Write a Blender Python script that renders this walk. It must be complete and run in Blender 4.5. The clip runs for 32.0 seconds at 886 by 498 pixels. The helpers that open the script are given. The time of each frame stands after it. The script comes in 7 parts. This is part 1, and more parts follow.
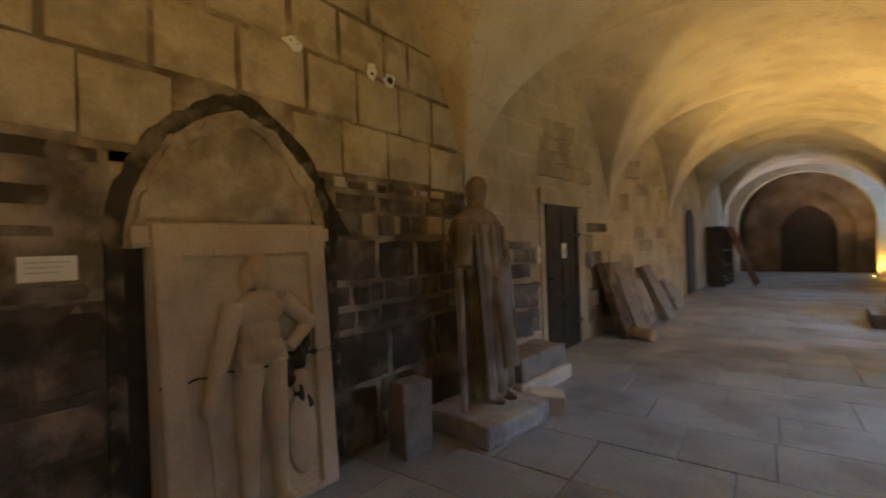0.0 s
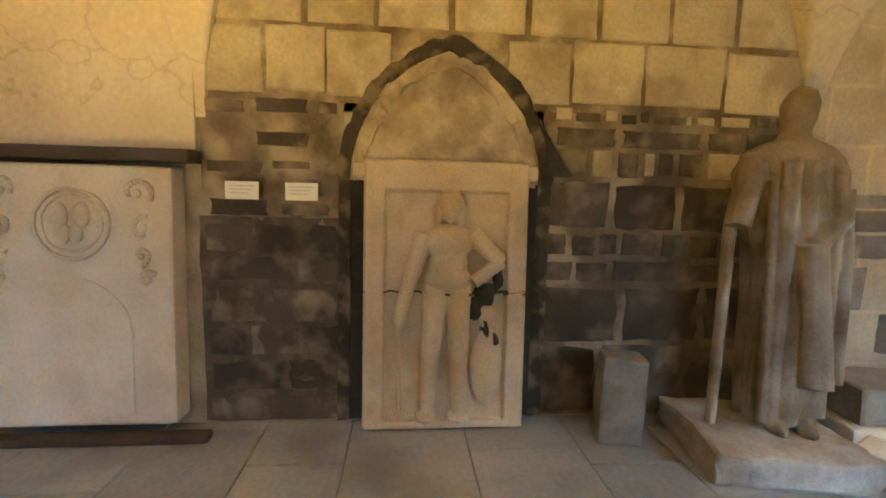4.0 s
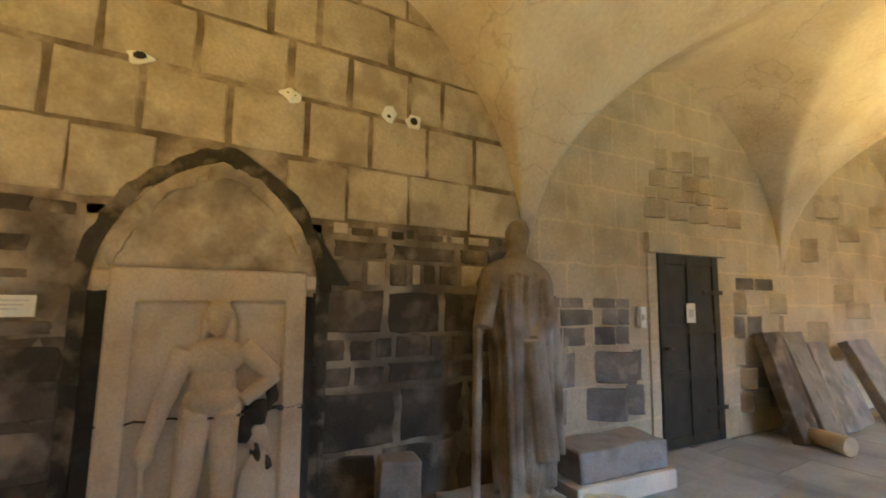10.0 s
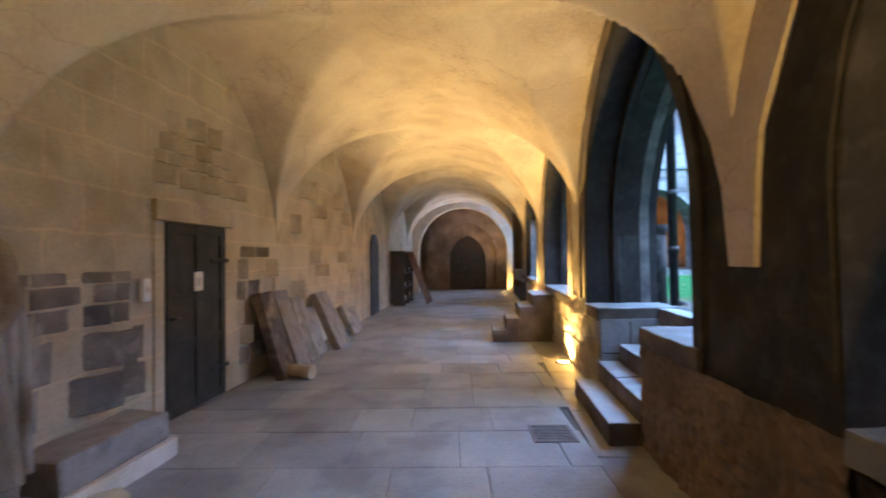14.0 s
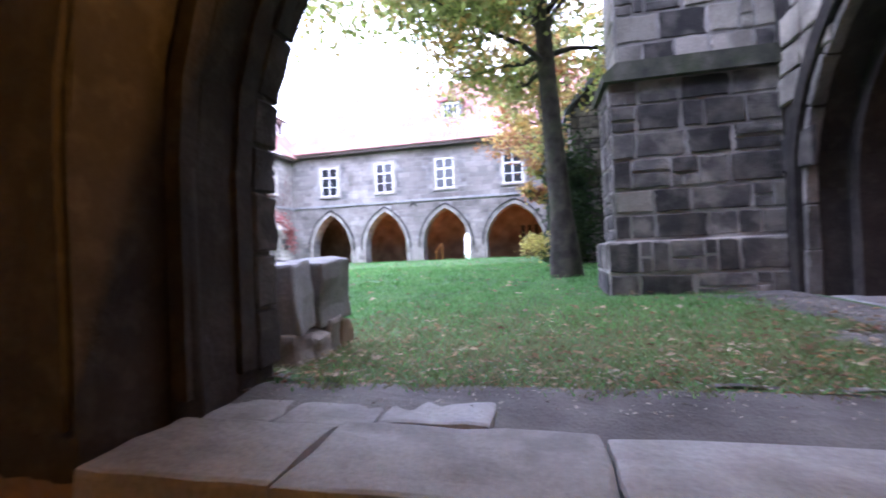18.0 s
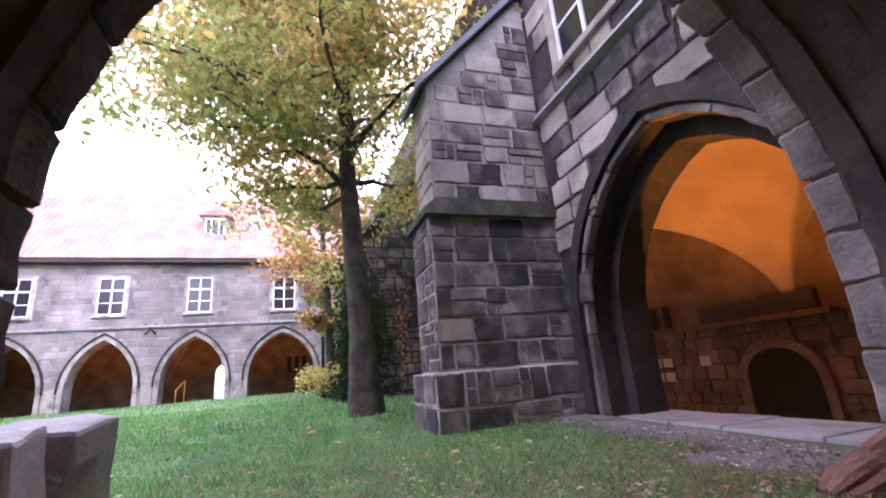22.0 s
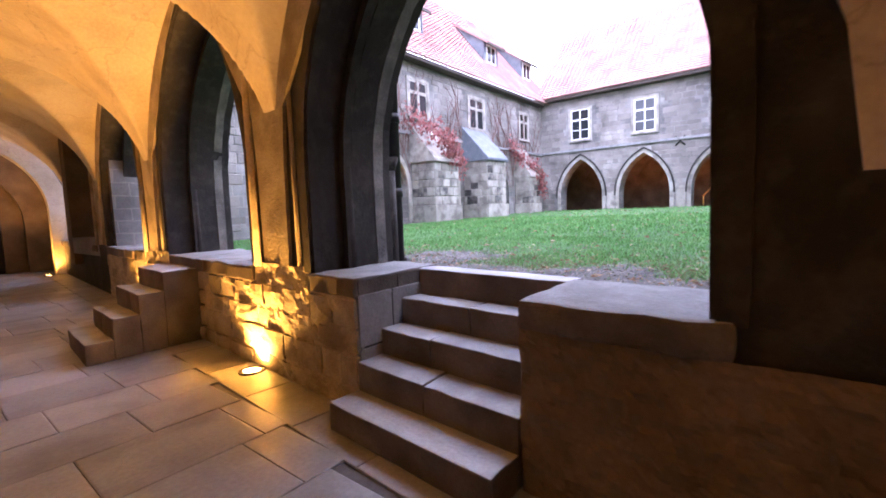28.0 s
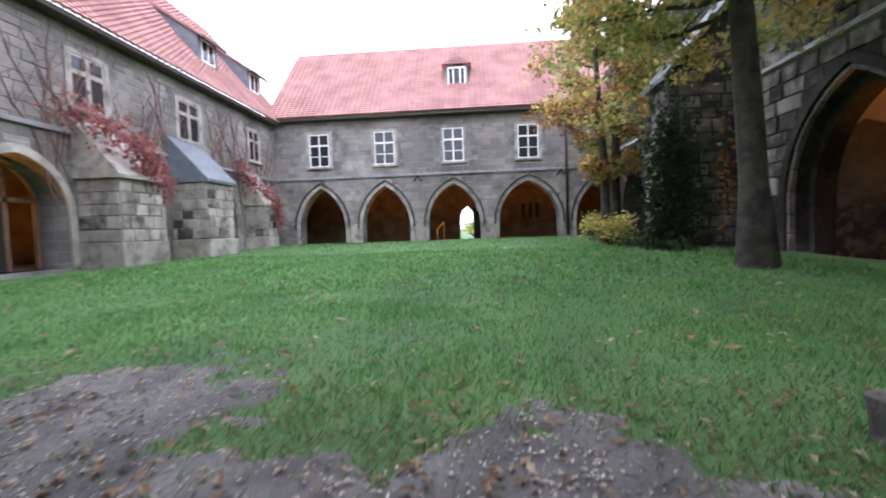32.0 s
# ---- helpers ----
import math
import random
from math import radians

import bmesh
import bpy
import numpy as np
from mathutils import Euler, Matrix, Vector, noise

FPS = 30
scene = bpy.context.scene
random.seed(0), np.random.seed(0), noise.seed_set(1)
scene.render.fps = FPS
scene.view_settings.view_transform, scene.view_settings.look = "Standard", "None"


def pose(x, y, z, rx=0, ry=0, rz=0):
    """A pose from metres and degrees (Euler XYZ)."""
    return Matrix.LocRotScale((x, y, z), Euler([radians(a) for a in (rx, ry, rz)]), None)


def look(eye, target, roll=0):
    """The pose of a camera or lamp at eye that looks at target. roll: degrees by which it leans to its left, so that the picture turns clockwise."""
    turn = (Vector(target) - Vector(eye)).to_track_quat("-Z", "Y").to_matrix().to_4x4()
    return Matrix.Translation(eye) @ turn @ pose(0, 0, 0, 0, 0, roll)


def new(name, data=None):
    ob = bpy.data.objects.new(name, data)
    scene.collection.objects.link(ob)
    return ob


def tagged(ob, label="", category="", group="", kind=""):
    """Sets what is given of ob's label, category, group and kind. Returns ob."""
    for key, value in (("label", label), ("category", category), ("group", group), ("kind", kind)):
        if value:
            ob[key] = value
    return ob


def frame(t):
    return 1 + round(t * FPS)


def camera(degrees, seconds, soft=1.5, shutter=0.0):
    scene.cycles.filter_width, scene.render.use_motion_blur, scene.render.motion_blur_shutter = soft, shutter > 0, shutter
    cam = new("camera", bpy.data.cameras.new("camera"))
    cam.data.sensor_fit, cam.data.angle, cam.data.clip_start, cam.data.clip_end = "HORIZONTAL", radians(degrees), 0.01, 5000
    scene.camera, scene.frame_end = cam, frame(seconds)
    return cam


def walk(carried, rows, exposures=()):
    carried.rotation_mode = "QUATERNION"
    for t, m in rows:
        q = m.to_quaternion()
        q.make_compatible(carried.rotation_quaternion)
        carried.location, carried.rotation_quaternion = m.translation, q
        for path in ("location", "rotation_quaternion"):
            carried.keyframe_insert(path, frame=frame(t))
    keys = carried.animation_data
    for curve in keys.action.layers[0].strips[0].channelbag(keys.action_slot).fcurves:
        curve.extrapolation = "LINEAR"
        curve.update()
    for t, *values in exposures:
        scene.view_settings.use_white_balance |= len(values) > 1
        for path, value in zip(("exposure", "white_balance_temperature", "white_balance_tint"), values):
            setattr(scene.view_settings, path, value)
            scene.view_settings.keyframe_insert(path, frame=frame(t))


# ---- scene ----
cam = camera(90.8, 32.0, 1.8, 0.4)
PATH = [
    (0, (-0.076, -0.073, 1.573), (-1.263, 1.537, 1.564), -1.9),
    (0.5, (0.117, 0.095, 1.534), (-1.426, 1.367, 1.526), -0.3),
    (1, (0.147, 0.241, 1.481), (-1.613, 1.190, 1.435), 0.6),
    (1.5, (0.177, 0.430, 1.476), (-1.694, 1.124, 1.341), 1.2),
    (2, (0.265, 0.642, 1.441), (-1.660, 1.112, 1.169), 1.6),
    (2.5, (0.319, 0.779, 1.441), (-1.628, 1.101, 1.119), 1.4),
    (4.5, (0.250, 1.096, 1.567), (-1.737, 1.229, 1.382), 1.2),
    (5, (0.263, 1.087, 1.619), (-1.732, 1.210, 1.556), 0.9),
    (5.5, (0.277, 1.087, 1.639), (-1.718, 1.196, 1.741), 0.8),
    (6, (0.285, 1.078, 1.655), (-1.700, 1.186, 1.870), 0.7),
    (6.5, (0.290, 1.088, 1.664), (-1.685, 1.194, 1.959), 0.6),
    (7, (0.301, 1.092, 1.658), (-1.666, 1.206, 2.004), 0.6),
    (7.5, (0.332, 1.117, 1.654), (-1.632, 1.242, 2.008), 0.7),
    (8, (0.376, 1.117, 1.666), (-1.589, 1.257, 2.010), 0.8),
    (8.5, (0.417, 1.155, 1.649), (-1.536, 1.440, 1.980), 0.6),
    (9, (0.430, 1.125, 1.635), (-1.445, 1.713, 1.931), 0.4),
    (9.5, (0.429, 1.145, 1.625), (-1.365, 1.994, 1.875), 0.5),
    (10, (0.422, 1.171, 1.615), (-1.291, 2.181, 1.828), 0.8),
    (10.5, (0.424, 1.198, 1.580), (-1.206, 2.347, 1.730), 1.3),
    (11, (0.403, 1.200, 1.585), (-1.052, 2.566, 1.706), 1.4),
    (12, (0.308, 1.225, 1.684), (-0.716, 2.943, 1.684), 0.8),
    (12.5, (0.333, 1.226, 1.680), (-0.513, 3.033, 1.678), 0.2),
    (13, (0.356, 1.217, 1.696), (-0.335, 3.092, 1.699), -0.0),
    (13.5, (0.395, 1.149, 1.714), (-0.010, 3.106, 1.740), -0.4),
    (14, (0.464, 1.106, 1.696), (0.435, 3.104, 1.735), -0.8),
    (14.5, (0.493, 1.050, 1.702), (0.887, 3.008, 1.753), -1.2),
    (16.5, (0.598, 1.369, 1.568), (2.007, 2.786, 1.651), -1.5),
    (17, (0.765, 1.457, 1.575), (2.423, 2.573, 1.648), -1.9),
    (17.5, (0.919, 1.503, 1.568), (2.732, 2.345, 1.622), -2.5),
    (18, (1.053, 1.565, 1.558), (3.006, 1.997, 1.584), -2.4),
    (18.5, (1.145, 1.733, 1.571), (3.145, 1.725, 1.577), -2.5),
    (19, (1.279, 1.882, 1.553), (3.273, 1.728, 1.539), -2.4),
    (19.5, (1.491, 1.966, 1.553), (3.478, 1.741, 1.528), -2.4),
    (20, (1.671, 2.044, 1.554), (3.644, 1.717, 1.528), -2.6),
    (20.5, (1.802, 2.147, 1.577), (3.728, 1.613, 1.664), -5.6),
    (21, (1.848, 2.217, 1.590), (3.749, 1.637, 1.818), -5.3),
    (21.5, (1.830, 2.239, 1.599), (3.687, 1.610, 1.995), -4.8),
    (22, (1.707, 2.226, 1.626), (3.523, 1.587, 2.167), -4.8),
    (22.5, (1.530, 2.240, 1.637), (3.336, 1.668, 2.280), -3.9),
    (23, (1.388, 2.317, 1.645), (3.192, 1.752, 2.299), -3.8),
    (23.5, (1.243, 2.448, 1.611), (3.083, 1.879, 2.150), -3.8),
    (24, (1.101, 2.511, 1.619), (2.943, 1.944, 2.153), -3.8),
    (24.5, (0.867, 2.512, 1.609), (2.762, 2.128, 2.120), -2.5),
    (25, (0.628, 2.570, 1.617), (2.597, 2.634, 1.964), -1.4),
    (25.5, (0.439, 2.691, 1.595), (2.328, 3.271, 1.902), -1.3),
    (26, (0.310, 2.879, 1.570), (2.105, 3.743, 1.744), -0.6),
    (26.5, (0.240, 3.090, 1.560), (1.880, 4.230, 1.635), -1.0),
    (28.5, (0.128, 4.200, 1.537), (1.700, 5.420, 1.329), -2.5),
    (29, (0.364, 4.484, 1.540), (1.969, 5.654, 1.311), -3.2),
    (29.5, (0.641, 4.735, 1.535), (2.370, 5.712, 1.303), -2.1),
    (30, (0.923, 5.013, 1.575), (2.789, 5.702, 1.374), -3.0),
    (30.5, (1.265, 5.157, 1.567), (3.205, 5.601, 1.369), -2.9),
    (31, (1.638, 5.254, 1.605), (3.588, 5.672, 1.454), -2.7),
    (31.5, (2.007, 5.352, 1.619), (3.969, 5.721, 1.500), -2.9),
    (32, (2.317, 5.394, 1.806), (4.309, 5.537, 1.716), -2.0),
]
walk(cam, [(t, look(eye, target, roll)) for t, eye, target, roll in PATH],
     exposures=[(0.0, 1.85, 4300, -4), (1.0, 3.36, 4700, -10), (2.5, 3.3, 4600, -13), (4.5, 3.52, 4450, -13), (6.5, 3.38, 4400, -12), (8.5, 3.2, 4200, -10), (11.0, 3.05, 3900, -8), (13.0, 2.82, 3850, -2), (14.5, 2.4, 4200, 11), (16.5, 2.25, 5150, 28), (18.0, 2.3, 5400, 29), (19.0, 2.15, 5600, 32), (21.0, 2.05, 5900, 38), (23.0, 2.25, 5950, 42), (25.0, 2.5, 5600, 39), (26.5, 2.25, 5600, 35), (29.0, 1.95, 5500, 30), (30.5, 1.45, 5900, 22), (32.0, 1.15, 6100, 19)])

# ---- light ----
SUN_EL, SUN_ROT = radians(38), radians(200)
world = bpy.data.worlds.new("sky")
scene.world = world
world.use_nodes = True
wn = world.node_tree
sky = wn.nodes.new("ShaderNodeTexSky")
sky.sky_type, sky.sun_disc, sky.sun_elevation, sky.sun_rotation = "NISHITA", False, SUN_EL, SUN_ROT
sky.air_density, sky.dust_density = 1.0, 1.0
veil = wn.nodes.new("ShaderNodeMixRGB")
veil.inputs["Fac"].default_value = 0.94
veil.inputs["Color2"].default_value = (12.2, 12.9, 14.6, 1)
wn.links.new(sky.outputs[0], veil.inputs["Color1"])
wn.links.new(veil.outputs[0], wn.nodes["Background"].inputs["Color"])
wn.nodes["Background"].inputs["Strength"].default_value = 0.15
sun = new("sun", bpy.data.lights.new("sun", "SUN"))
sun.data.energy, sun.data.angle, sun.data.color = 0.5, radians(25), (1, 0.97, 0.93)
sun.matrix_world = look((12, 7, 30), (14, 10, 0))

WARM = (1.0, 0.45, 0.05)


def uplight(x, y, z, tx, ty, tz, watts, cone=110, color=WARM, radius=0.06):
    lamp = new("lamp_light", bpy.data.lights.new("lamp_light", "SPOT"))
    lamp.data.energy, lamp.data.color, lamp.data.spot_size, lamp.data.spot_blend, lamp.data.shadow_soft_size = watts, color, radians(cone), 0.6, radius
    lamp.matrix_world = look((x, y, z), (tx, ty, tz))
    return lamp


# floor uplights of the west walk: place, aim
# the last, at y -0.9, is unseen: added to light the knight's bay
UPLIGHTS = [(1.99, 8.12, 190), (1.98, 12.2, 215), (1.70, 21.86, 110), (1.8, -0.9, 130)]
for ux, uy, uw in UPLIGHTS:
    uplight(ux, uy, 0.06, ux + (0.35 if 0 < uy < 20 else 0.1 if uy > 0 else -0.2), uy + (-0.1 if uy > 0 else 0.5), 3.0, uw, 130 if uy > 0 else 144)

# lamps of the south, east and north walks
for lx, ly, watts in ((6.75, -2.35, 300), (13.0, -3.2, 100)):
    uplight(lx, ly, 0.1, lx - 0.1, ly - 0.4, 4.0, watts, 115, (1, 0.36, 0.04))
for ly in (11.2, 8.0, 4.6, 1.0):
    uplight(24.35, ly, 1.3, 24.8, ly, 4.2, 34, 150, (1, 0.30, 0.03))
uplight(9.6, 16.1, 1.5, 10.4, 17.4, 4.2, 60, 150, (1, 0.38, 0.05))
uplight(14.8, 16.1, 1.5, 14.8, 17.4, 4.2, 14, 150, (1, 0.38, 0.05))


# ---- materials ----
def material(name, colors, scale=2.0, rough=0.85, bump=0.3, fine=40.0, metal=0.0, random_mix=0.0, stain=None, stain_scale=0.7, coord="Object"):
    """Colours mixed by noise at two scales, with relief; random_mix varies by object; stain: (colour, amount)."""
    m = bpy.data.materials.new(name)
    m.use_nodes = True
    nt = m.node_tree
    n, l = nt.nodes, nt.links
    bsdf = n["Principled BSDF"]
    bsdf.inputs["Roughness"].default_value, bsdf.inputs["Metallic"].default_value = rough, metal
    geo = n.new("ShaderNodeNewGeometry")
    big = n.new("ShaderNodeTexNoise")
    big.inputs["Scale"].default_value, big.inputs["Detail"].default_value = scale, 6
    l.new(geo.outputs["Position"], big.inputs["Vector"])
    ramp = n.new("ShaderNodeValToRGB")
    els = ramp.color_ramp.elements
    while len(els) < len(colors):
        els.new(0.5)
    for i, c in enumerate(colors):
        els[i].position = 0.32 + 0.36 * i / max(1, len(colors) - 1)
        els[i].color = (*c, 1)
    l.new(big.outputs["Fac"], ramp.inputs["Fac"])
    col = ramp.outputs["Color"]
    small = n.new("ShaderNodeTexNoise")
    small.inputs["Scale"].default_value, small.inputs["Detail"].default_value = fine, 5
    l.new(geo.outputs["Position"], small.inputs["Vector"])
    grain = n.new("ShaderNodeMixRGB")
    grain.blend_type = "OVERLAY"
    grain.inputs["Fac"].default_value = 0.28
    l.new(col, grain.inputs["Color1"])
    l.new(small.outputs["Fac"], grain.inputs["Color2"])
    col = grain.outputs["Color"]
    if stain:
        spots = n.new("ShaderNodeTexNoise")
        spots.inputs["Scale"].default_value, spots.inputs["Detail"].default_value = stain_scale, 8
        l.new(geo.outputs["Position"], spots.inputs["Vector"])
        sr = n.new("ShaderNodeMapRange")
        sr.inputs["From Min"].default_value, sr.inputs["From Max"].default_value = 0.50, 0.64
        sr.inputs["To Max"].default_value = stain[1]
        l.new(spots.outputs["Fac"], sr.inputs["Value"])
        mix = n.new("ShaderNodeMixRGB")
        mix.inputs["Color2"].default_value = (*stain[0], 1)
        l.new(sr.outputs["Result"], mix.inputs["Fac"])
        l.new(col, mix.inputs["Color1"])
        col = mix.outputs["Color"]
    if random_mix:
        info = n.new("ShaderNodeObjectInfo")
        rr = n.new("ShaderNodeMapRange")
        rr.inputs["To Min"].default_value, rr.inputs["To Max"].default_value = 1 - random_mix, 1 + random_mix
        l.new(info.outputs["Random"], rr.inputs["Value"])
        hsv = n.new("ShaderNodeHueSaturation")
        l.new(rr.outputs["Result"], hsv.inputs["Value"])
        l.new(col, hsv.inputs["Color"])
        col = hsv.outputs["Color"]
    l.new(col, bsdf.inputs["Base Color"])
    if bump:
        add = n.new("ShaderNodeMath")
        l.new(big.outputs["Fac"], add.inputs[0])
        fade = n.new("ShaderNodeMath")
        fade.operation = "MULTIPLY"
        fade.inputs[1].default_value = 0.3
        l.new(small.outputs["Fac"], fade.inputs[0])
        l.new(fade.outputs["Value"], add.inputs[1])
        b = n.new("ShaderNodeBump")
        b.inputs["Strength"].default_value, b.inputs["Distance"].default_value = bump, 0.03
        l.new(add.outputs["Value"], b.inputs["Height"])
        l.new(b.outputs["Normal"], bsdf.inputs["Normal"])
    return m


def coursed(m, length, height, strength=0.35, dark=0.62):
    """Adds faint stone courses to a wall material: joints as relief and tone."""
    nt = m.node_tree
    n, l = nt.nodes, nt.links
    bsdf = n["Principled BSDF"]
    geo = n.new("ShaderNodeNewGeometry")
    sep = n.new("ShaderNodeSeparateXYZ")
    l.new(geo.outputs["Position"], sep.inputs[0])
    add = n.new("ShaderNodeMath")
    l.new(sep.outputs["X"], add.inputs[0])
    l.new(sep.outputs["Y"], add.inputs[1])
    com = n.new("ShaderNodeCombineXYZ")
    l.new(add.outputs[0], com.inputs["X"])
    l.new(sep.outputs["Z"], com.inputs["Y"])
    warp = n.new("ShaderNodeTexNoise")
    warp.inputs["Scale"].default_value = 2.5
    l.new(geo.outputs["Position"], warp.inputs["Vector"])
    wob = n.new("ShaderNodeVectorMath")
    wob.operation = "MULTIPLY_ADD"
    wob.inputs[1].default_value = (0.09, 0.09, 0)
    l.new(warp.outputs["Color"], wob.inputs[0])
    l.new(com.outputs[0], wob.inputs[2])
    br = n.new("ShaderNodeTexBrick")
    br.inputs["Scale"].default_value = 1.0
    br.inputs["Brick Width"].default_value, br.inputs["Row Height"].default_value, br.inputs["Mortar Size"].default_value = length, height, 0.014
    br.inputs["Color1"].default_value, br.inputs["Color2"].default_value, br.inputs["Mortar"].default_value = (1, 1, 1, 1), (dark, dark, dark, 1), (1.15, 1.12, 1.05, 1)
    l.new(wob.outputs[0], br.inputs["Vector"])
    mul = n.new("ShaderNodeMixRGB")
    mul.blend_type = "MULTIPLY"
    mul.inputs["Fac"].default_value = 0.9
    old = bsdf.inputs["Base Color"].links[0].from_socket
    l.new(old, mul.inputs["Color1"])
    l.new(br.outputs["Color"], mul.inputs["Color2"])
    l.new(mul.outputs[0], bsdf.inputs["Base Color"])
    bump = n.new("ShaderNodeBump")
    bump.inputs["Strength"].default_value, bump.inputs["Distance"].default_value = strength, 0.03
    bump.invert = True
    l.new(br.outputs["Fac"], bump.inputs["Height"])
    l.new(bsdf.inputs["Normal"].links[0].from_socket, bump.inputs["Normal"])
    l.new(bump.outputs[0], bsdf.inputs["Normal"])


def cracked(m, scale, width, amount):
    """Fine wandering cracks, longer across than upright, as tone and relief."""
    nt = m.node_tree
    n, l = nt.nodes, nt.links
    bsdf = n["Principled BSDF"]
    geo, stretch, warp, add, vor, rng, mix = (n.new("ShaderNode" + k) for k in ("NewGeometry", "Mapping", "TexNoise", "VectorMath", "TexVoronoi", "MapRange", "MixRGB"))
    stretch.inputs["Scale"].default_value = (0.7, 0.7, 1.5)
    warp.inputs["Scale"].default_value, warp.inputs["Detail"].default_value = 3.0, 6
    add.operation = "MULTIPLY_ADD"
    add.inputs[1].default_value = (0.5, 0.5, 0.5)
    vor.feature = "DISTANCE_TO_EDGE"
    vor.inputs["Scale"].default_value = scale
    rng.inputs["From Max"].default_value, rng.inputs["To Min"].default_value, rng.inputs["To Max"].default_value = width, amount, 0.0
    mix.blend_type = "MULTIPLY"
    mix.inputs["Color2"].default_value = (0.42, 0.36, 0.28, 1)
    l.new(geo.outputs["Position"], stretch.inputs["Vector"])
    l.new(geo.outputs["Position"], warp.inputs["Vector"])
    l.new(warp.outputs["Color"], add.inputs[0])
    l.new(stretch.outputs["Vector"], add.inputs[2])
    l.new(add.outputs[0], vor.inputs["Vector"])
    l.new(vor.outputs["Distance"], rng.inputs["Value"])
    l.new(bsdf.inputs["Base Color"].links[0].from_socket, mix.inputs["Color1"])
    l.new(rng.outputs["Result"], mix.inputs["Fac"])
    l.new(mix.outputs["Color"], bsdf.inputs["Base Color"])


def glow(name, color, strength):
    m = bpy.data.materials.new(name)
    m.use_nodes = True
    b = m.node_tree.nodes["Principled BSDF"]
    b.inputs["Base Color"].default_value = (0.8, 0.7, 0.5, 1)
    b.inputs["Emission Color"].default_value, b.inputs["Emission Strength"].default_value = (*color, 1), strength
    return m


PLASTER = material("old_plaster", [(0.50, 0.42, 0.30), (0.62, 0.54, 0.41), (0.68, 0.61, 0.48)], 1.3, 0.9, 0.2, 28, stain=((0.40, 0.325, 0.22), 0.4), stain_scale=1.1)
cracked(PLASTER, 0.8, 0.010, 0.34)
ASHLAR = material("buff_ashlar", [(0.37, 0.305, 0.185), (0.47, 0.40, 0.26), (0.54, 0.47, 0.33)], 2.6, 0.9, 0.7, 40, random_mix=0.08, stain=((0.22, 0.17, 0.10), 0.5), stain_scale=3.6)
MORTAR = material("mortar", [(0.33, 0.27, 0.18), (0.48, 0.41, 0.29)], 3.0, 0.95, 0.6, 60, stain=((0.12, 0.10, 0.07), 0.5), stain_scale=2.5)
DARKBLOCK = material("dark_block", [(0.042, 0.032, 0.024), (0.075, 0.058, 0.042), (0.125, 0.10, 0.07)], 2.5, 0.85, 0.6, 50, random_mix=0.35, stain=((0.34, 0.275, 0.18), 0.55), stain_scale=3.4)
DARKWALL = material("dark_wall", [(0.016, 0.014, 0.013), (0.03, 0.026, 0.023), (0.052, 0.045, 0.039)], 1.9, 0.85, 0.6, 35, stain=((0.16, 0.14, 0.12), 0.14), stain_scale=9.0)
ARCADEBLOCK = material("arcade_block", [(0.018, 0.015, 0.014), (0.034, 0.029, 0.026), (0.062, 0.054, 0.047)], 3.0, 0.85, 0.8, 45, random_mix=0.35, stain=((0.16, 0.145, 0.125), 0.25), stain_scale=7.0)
PAVING = material("floor_stone", [(0.23, 0.237, 0.25), (0.30, 0.308, 0.323), (0.37, 0.378, 0.388)], 1.2, 0.42, 0.12, 30, random_mix=0.14, stain=((0.115, 0.112, 0.11), 0.5), stain_scale=1.5)
GROUT = material("floor_joint", [(0.08, 0.08, 0.078), (0.14, 0.137, 0.13)], 4, 0.95, 0.3)
SANDSTONE = material("carved_sandstone", [(0.47, 0.38, 0.25), (0.56, 0.47, 0.33), (0.62, 0.53, 0.39)], 2.5, 0.85, 0.12, 60, stain=((0.30, 0.23, 0.15), 0.4), stain_scale=3)
PALESTONE = material("pale_stone", [(0.52, 0.46, 0.37), (0.62, 0.56, 0.46), (0.68, 0.62, 0.52)], 2.5, 0.85, 0.12, 60, stain=((0.42, 0.34, 0.24), 0.4), stain_scale=2)
STATUE = material("statue_wood", [(0.13, 0.095, 0.055), (0.22, 0.175, 0.115), (0.32, 0.275, 0.21)], 3.0, 0.85, 0.6, 60, stain=((0.50, 0.48, 0.45), 0.6), stain_scale=1.6)
DOORPAINT = material("dark_door_paint", [(0.012, 0.013, 0.012), (0.022, 0.022, 0.019), (0.035, 0.032, 0.025)], 4, 0.65, 0.3, 50)
WOOD = material("dark_wood", [(0.035, 0.025, 0.016), (0.06, 0.042, 0.026)], 5, 0.6, 0.35, 60)
OAKWOOD = material("brown_wood", [(0.16, 0.09, 0.045), (0.26, 0.15, 0.08)], 5, 0.7, 0.35, 60)
IRON = material("black_iron", [(0.02, 0.02, 0.02), (0.05, 0.045, 0.04)], 8, 0.5, 0.2, 60, metal=0.6)
WHITE = material("white_paint", [(0.78, 0.78, 0.76), (0.83, 0.83, 0.81)], 5, 0.5, 0.05)
PAPER = material("paper", [(0.80, 0.79, 0.75), (0.84, 0.83, 0.80)], 5, 0.7, 0.0)
INK = material("ink", [(0.52, 0.52, 0.51), (0.62, 0.62, 0.61)], 9, 0.8, 0.0)
BLUEGREY = material("weathered_grey_wall", [(0.17, 0.16, 0.155), (0.28, 0.265, 0.25), (0.38, 0.36, 0.335)], 1.1, 0.9, 0.6, 25, stain=((0.08, 0.08, 0.08), 0.6), stain_scale=0.6)
coursed(BLUEGREY, 0.55, 0.27)
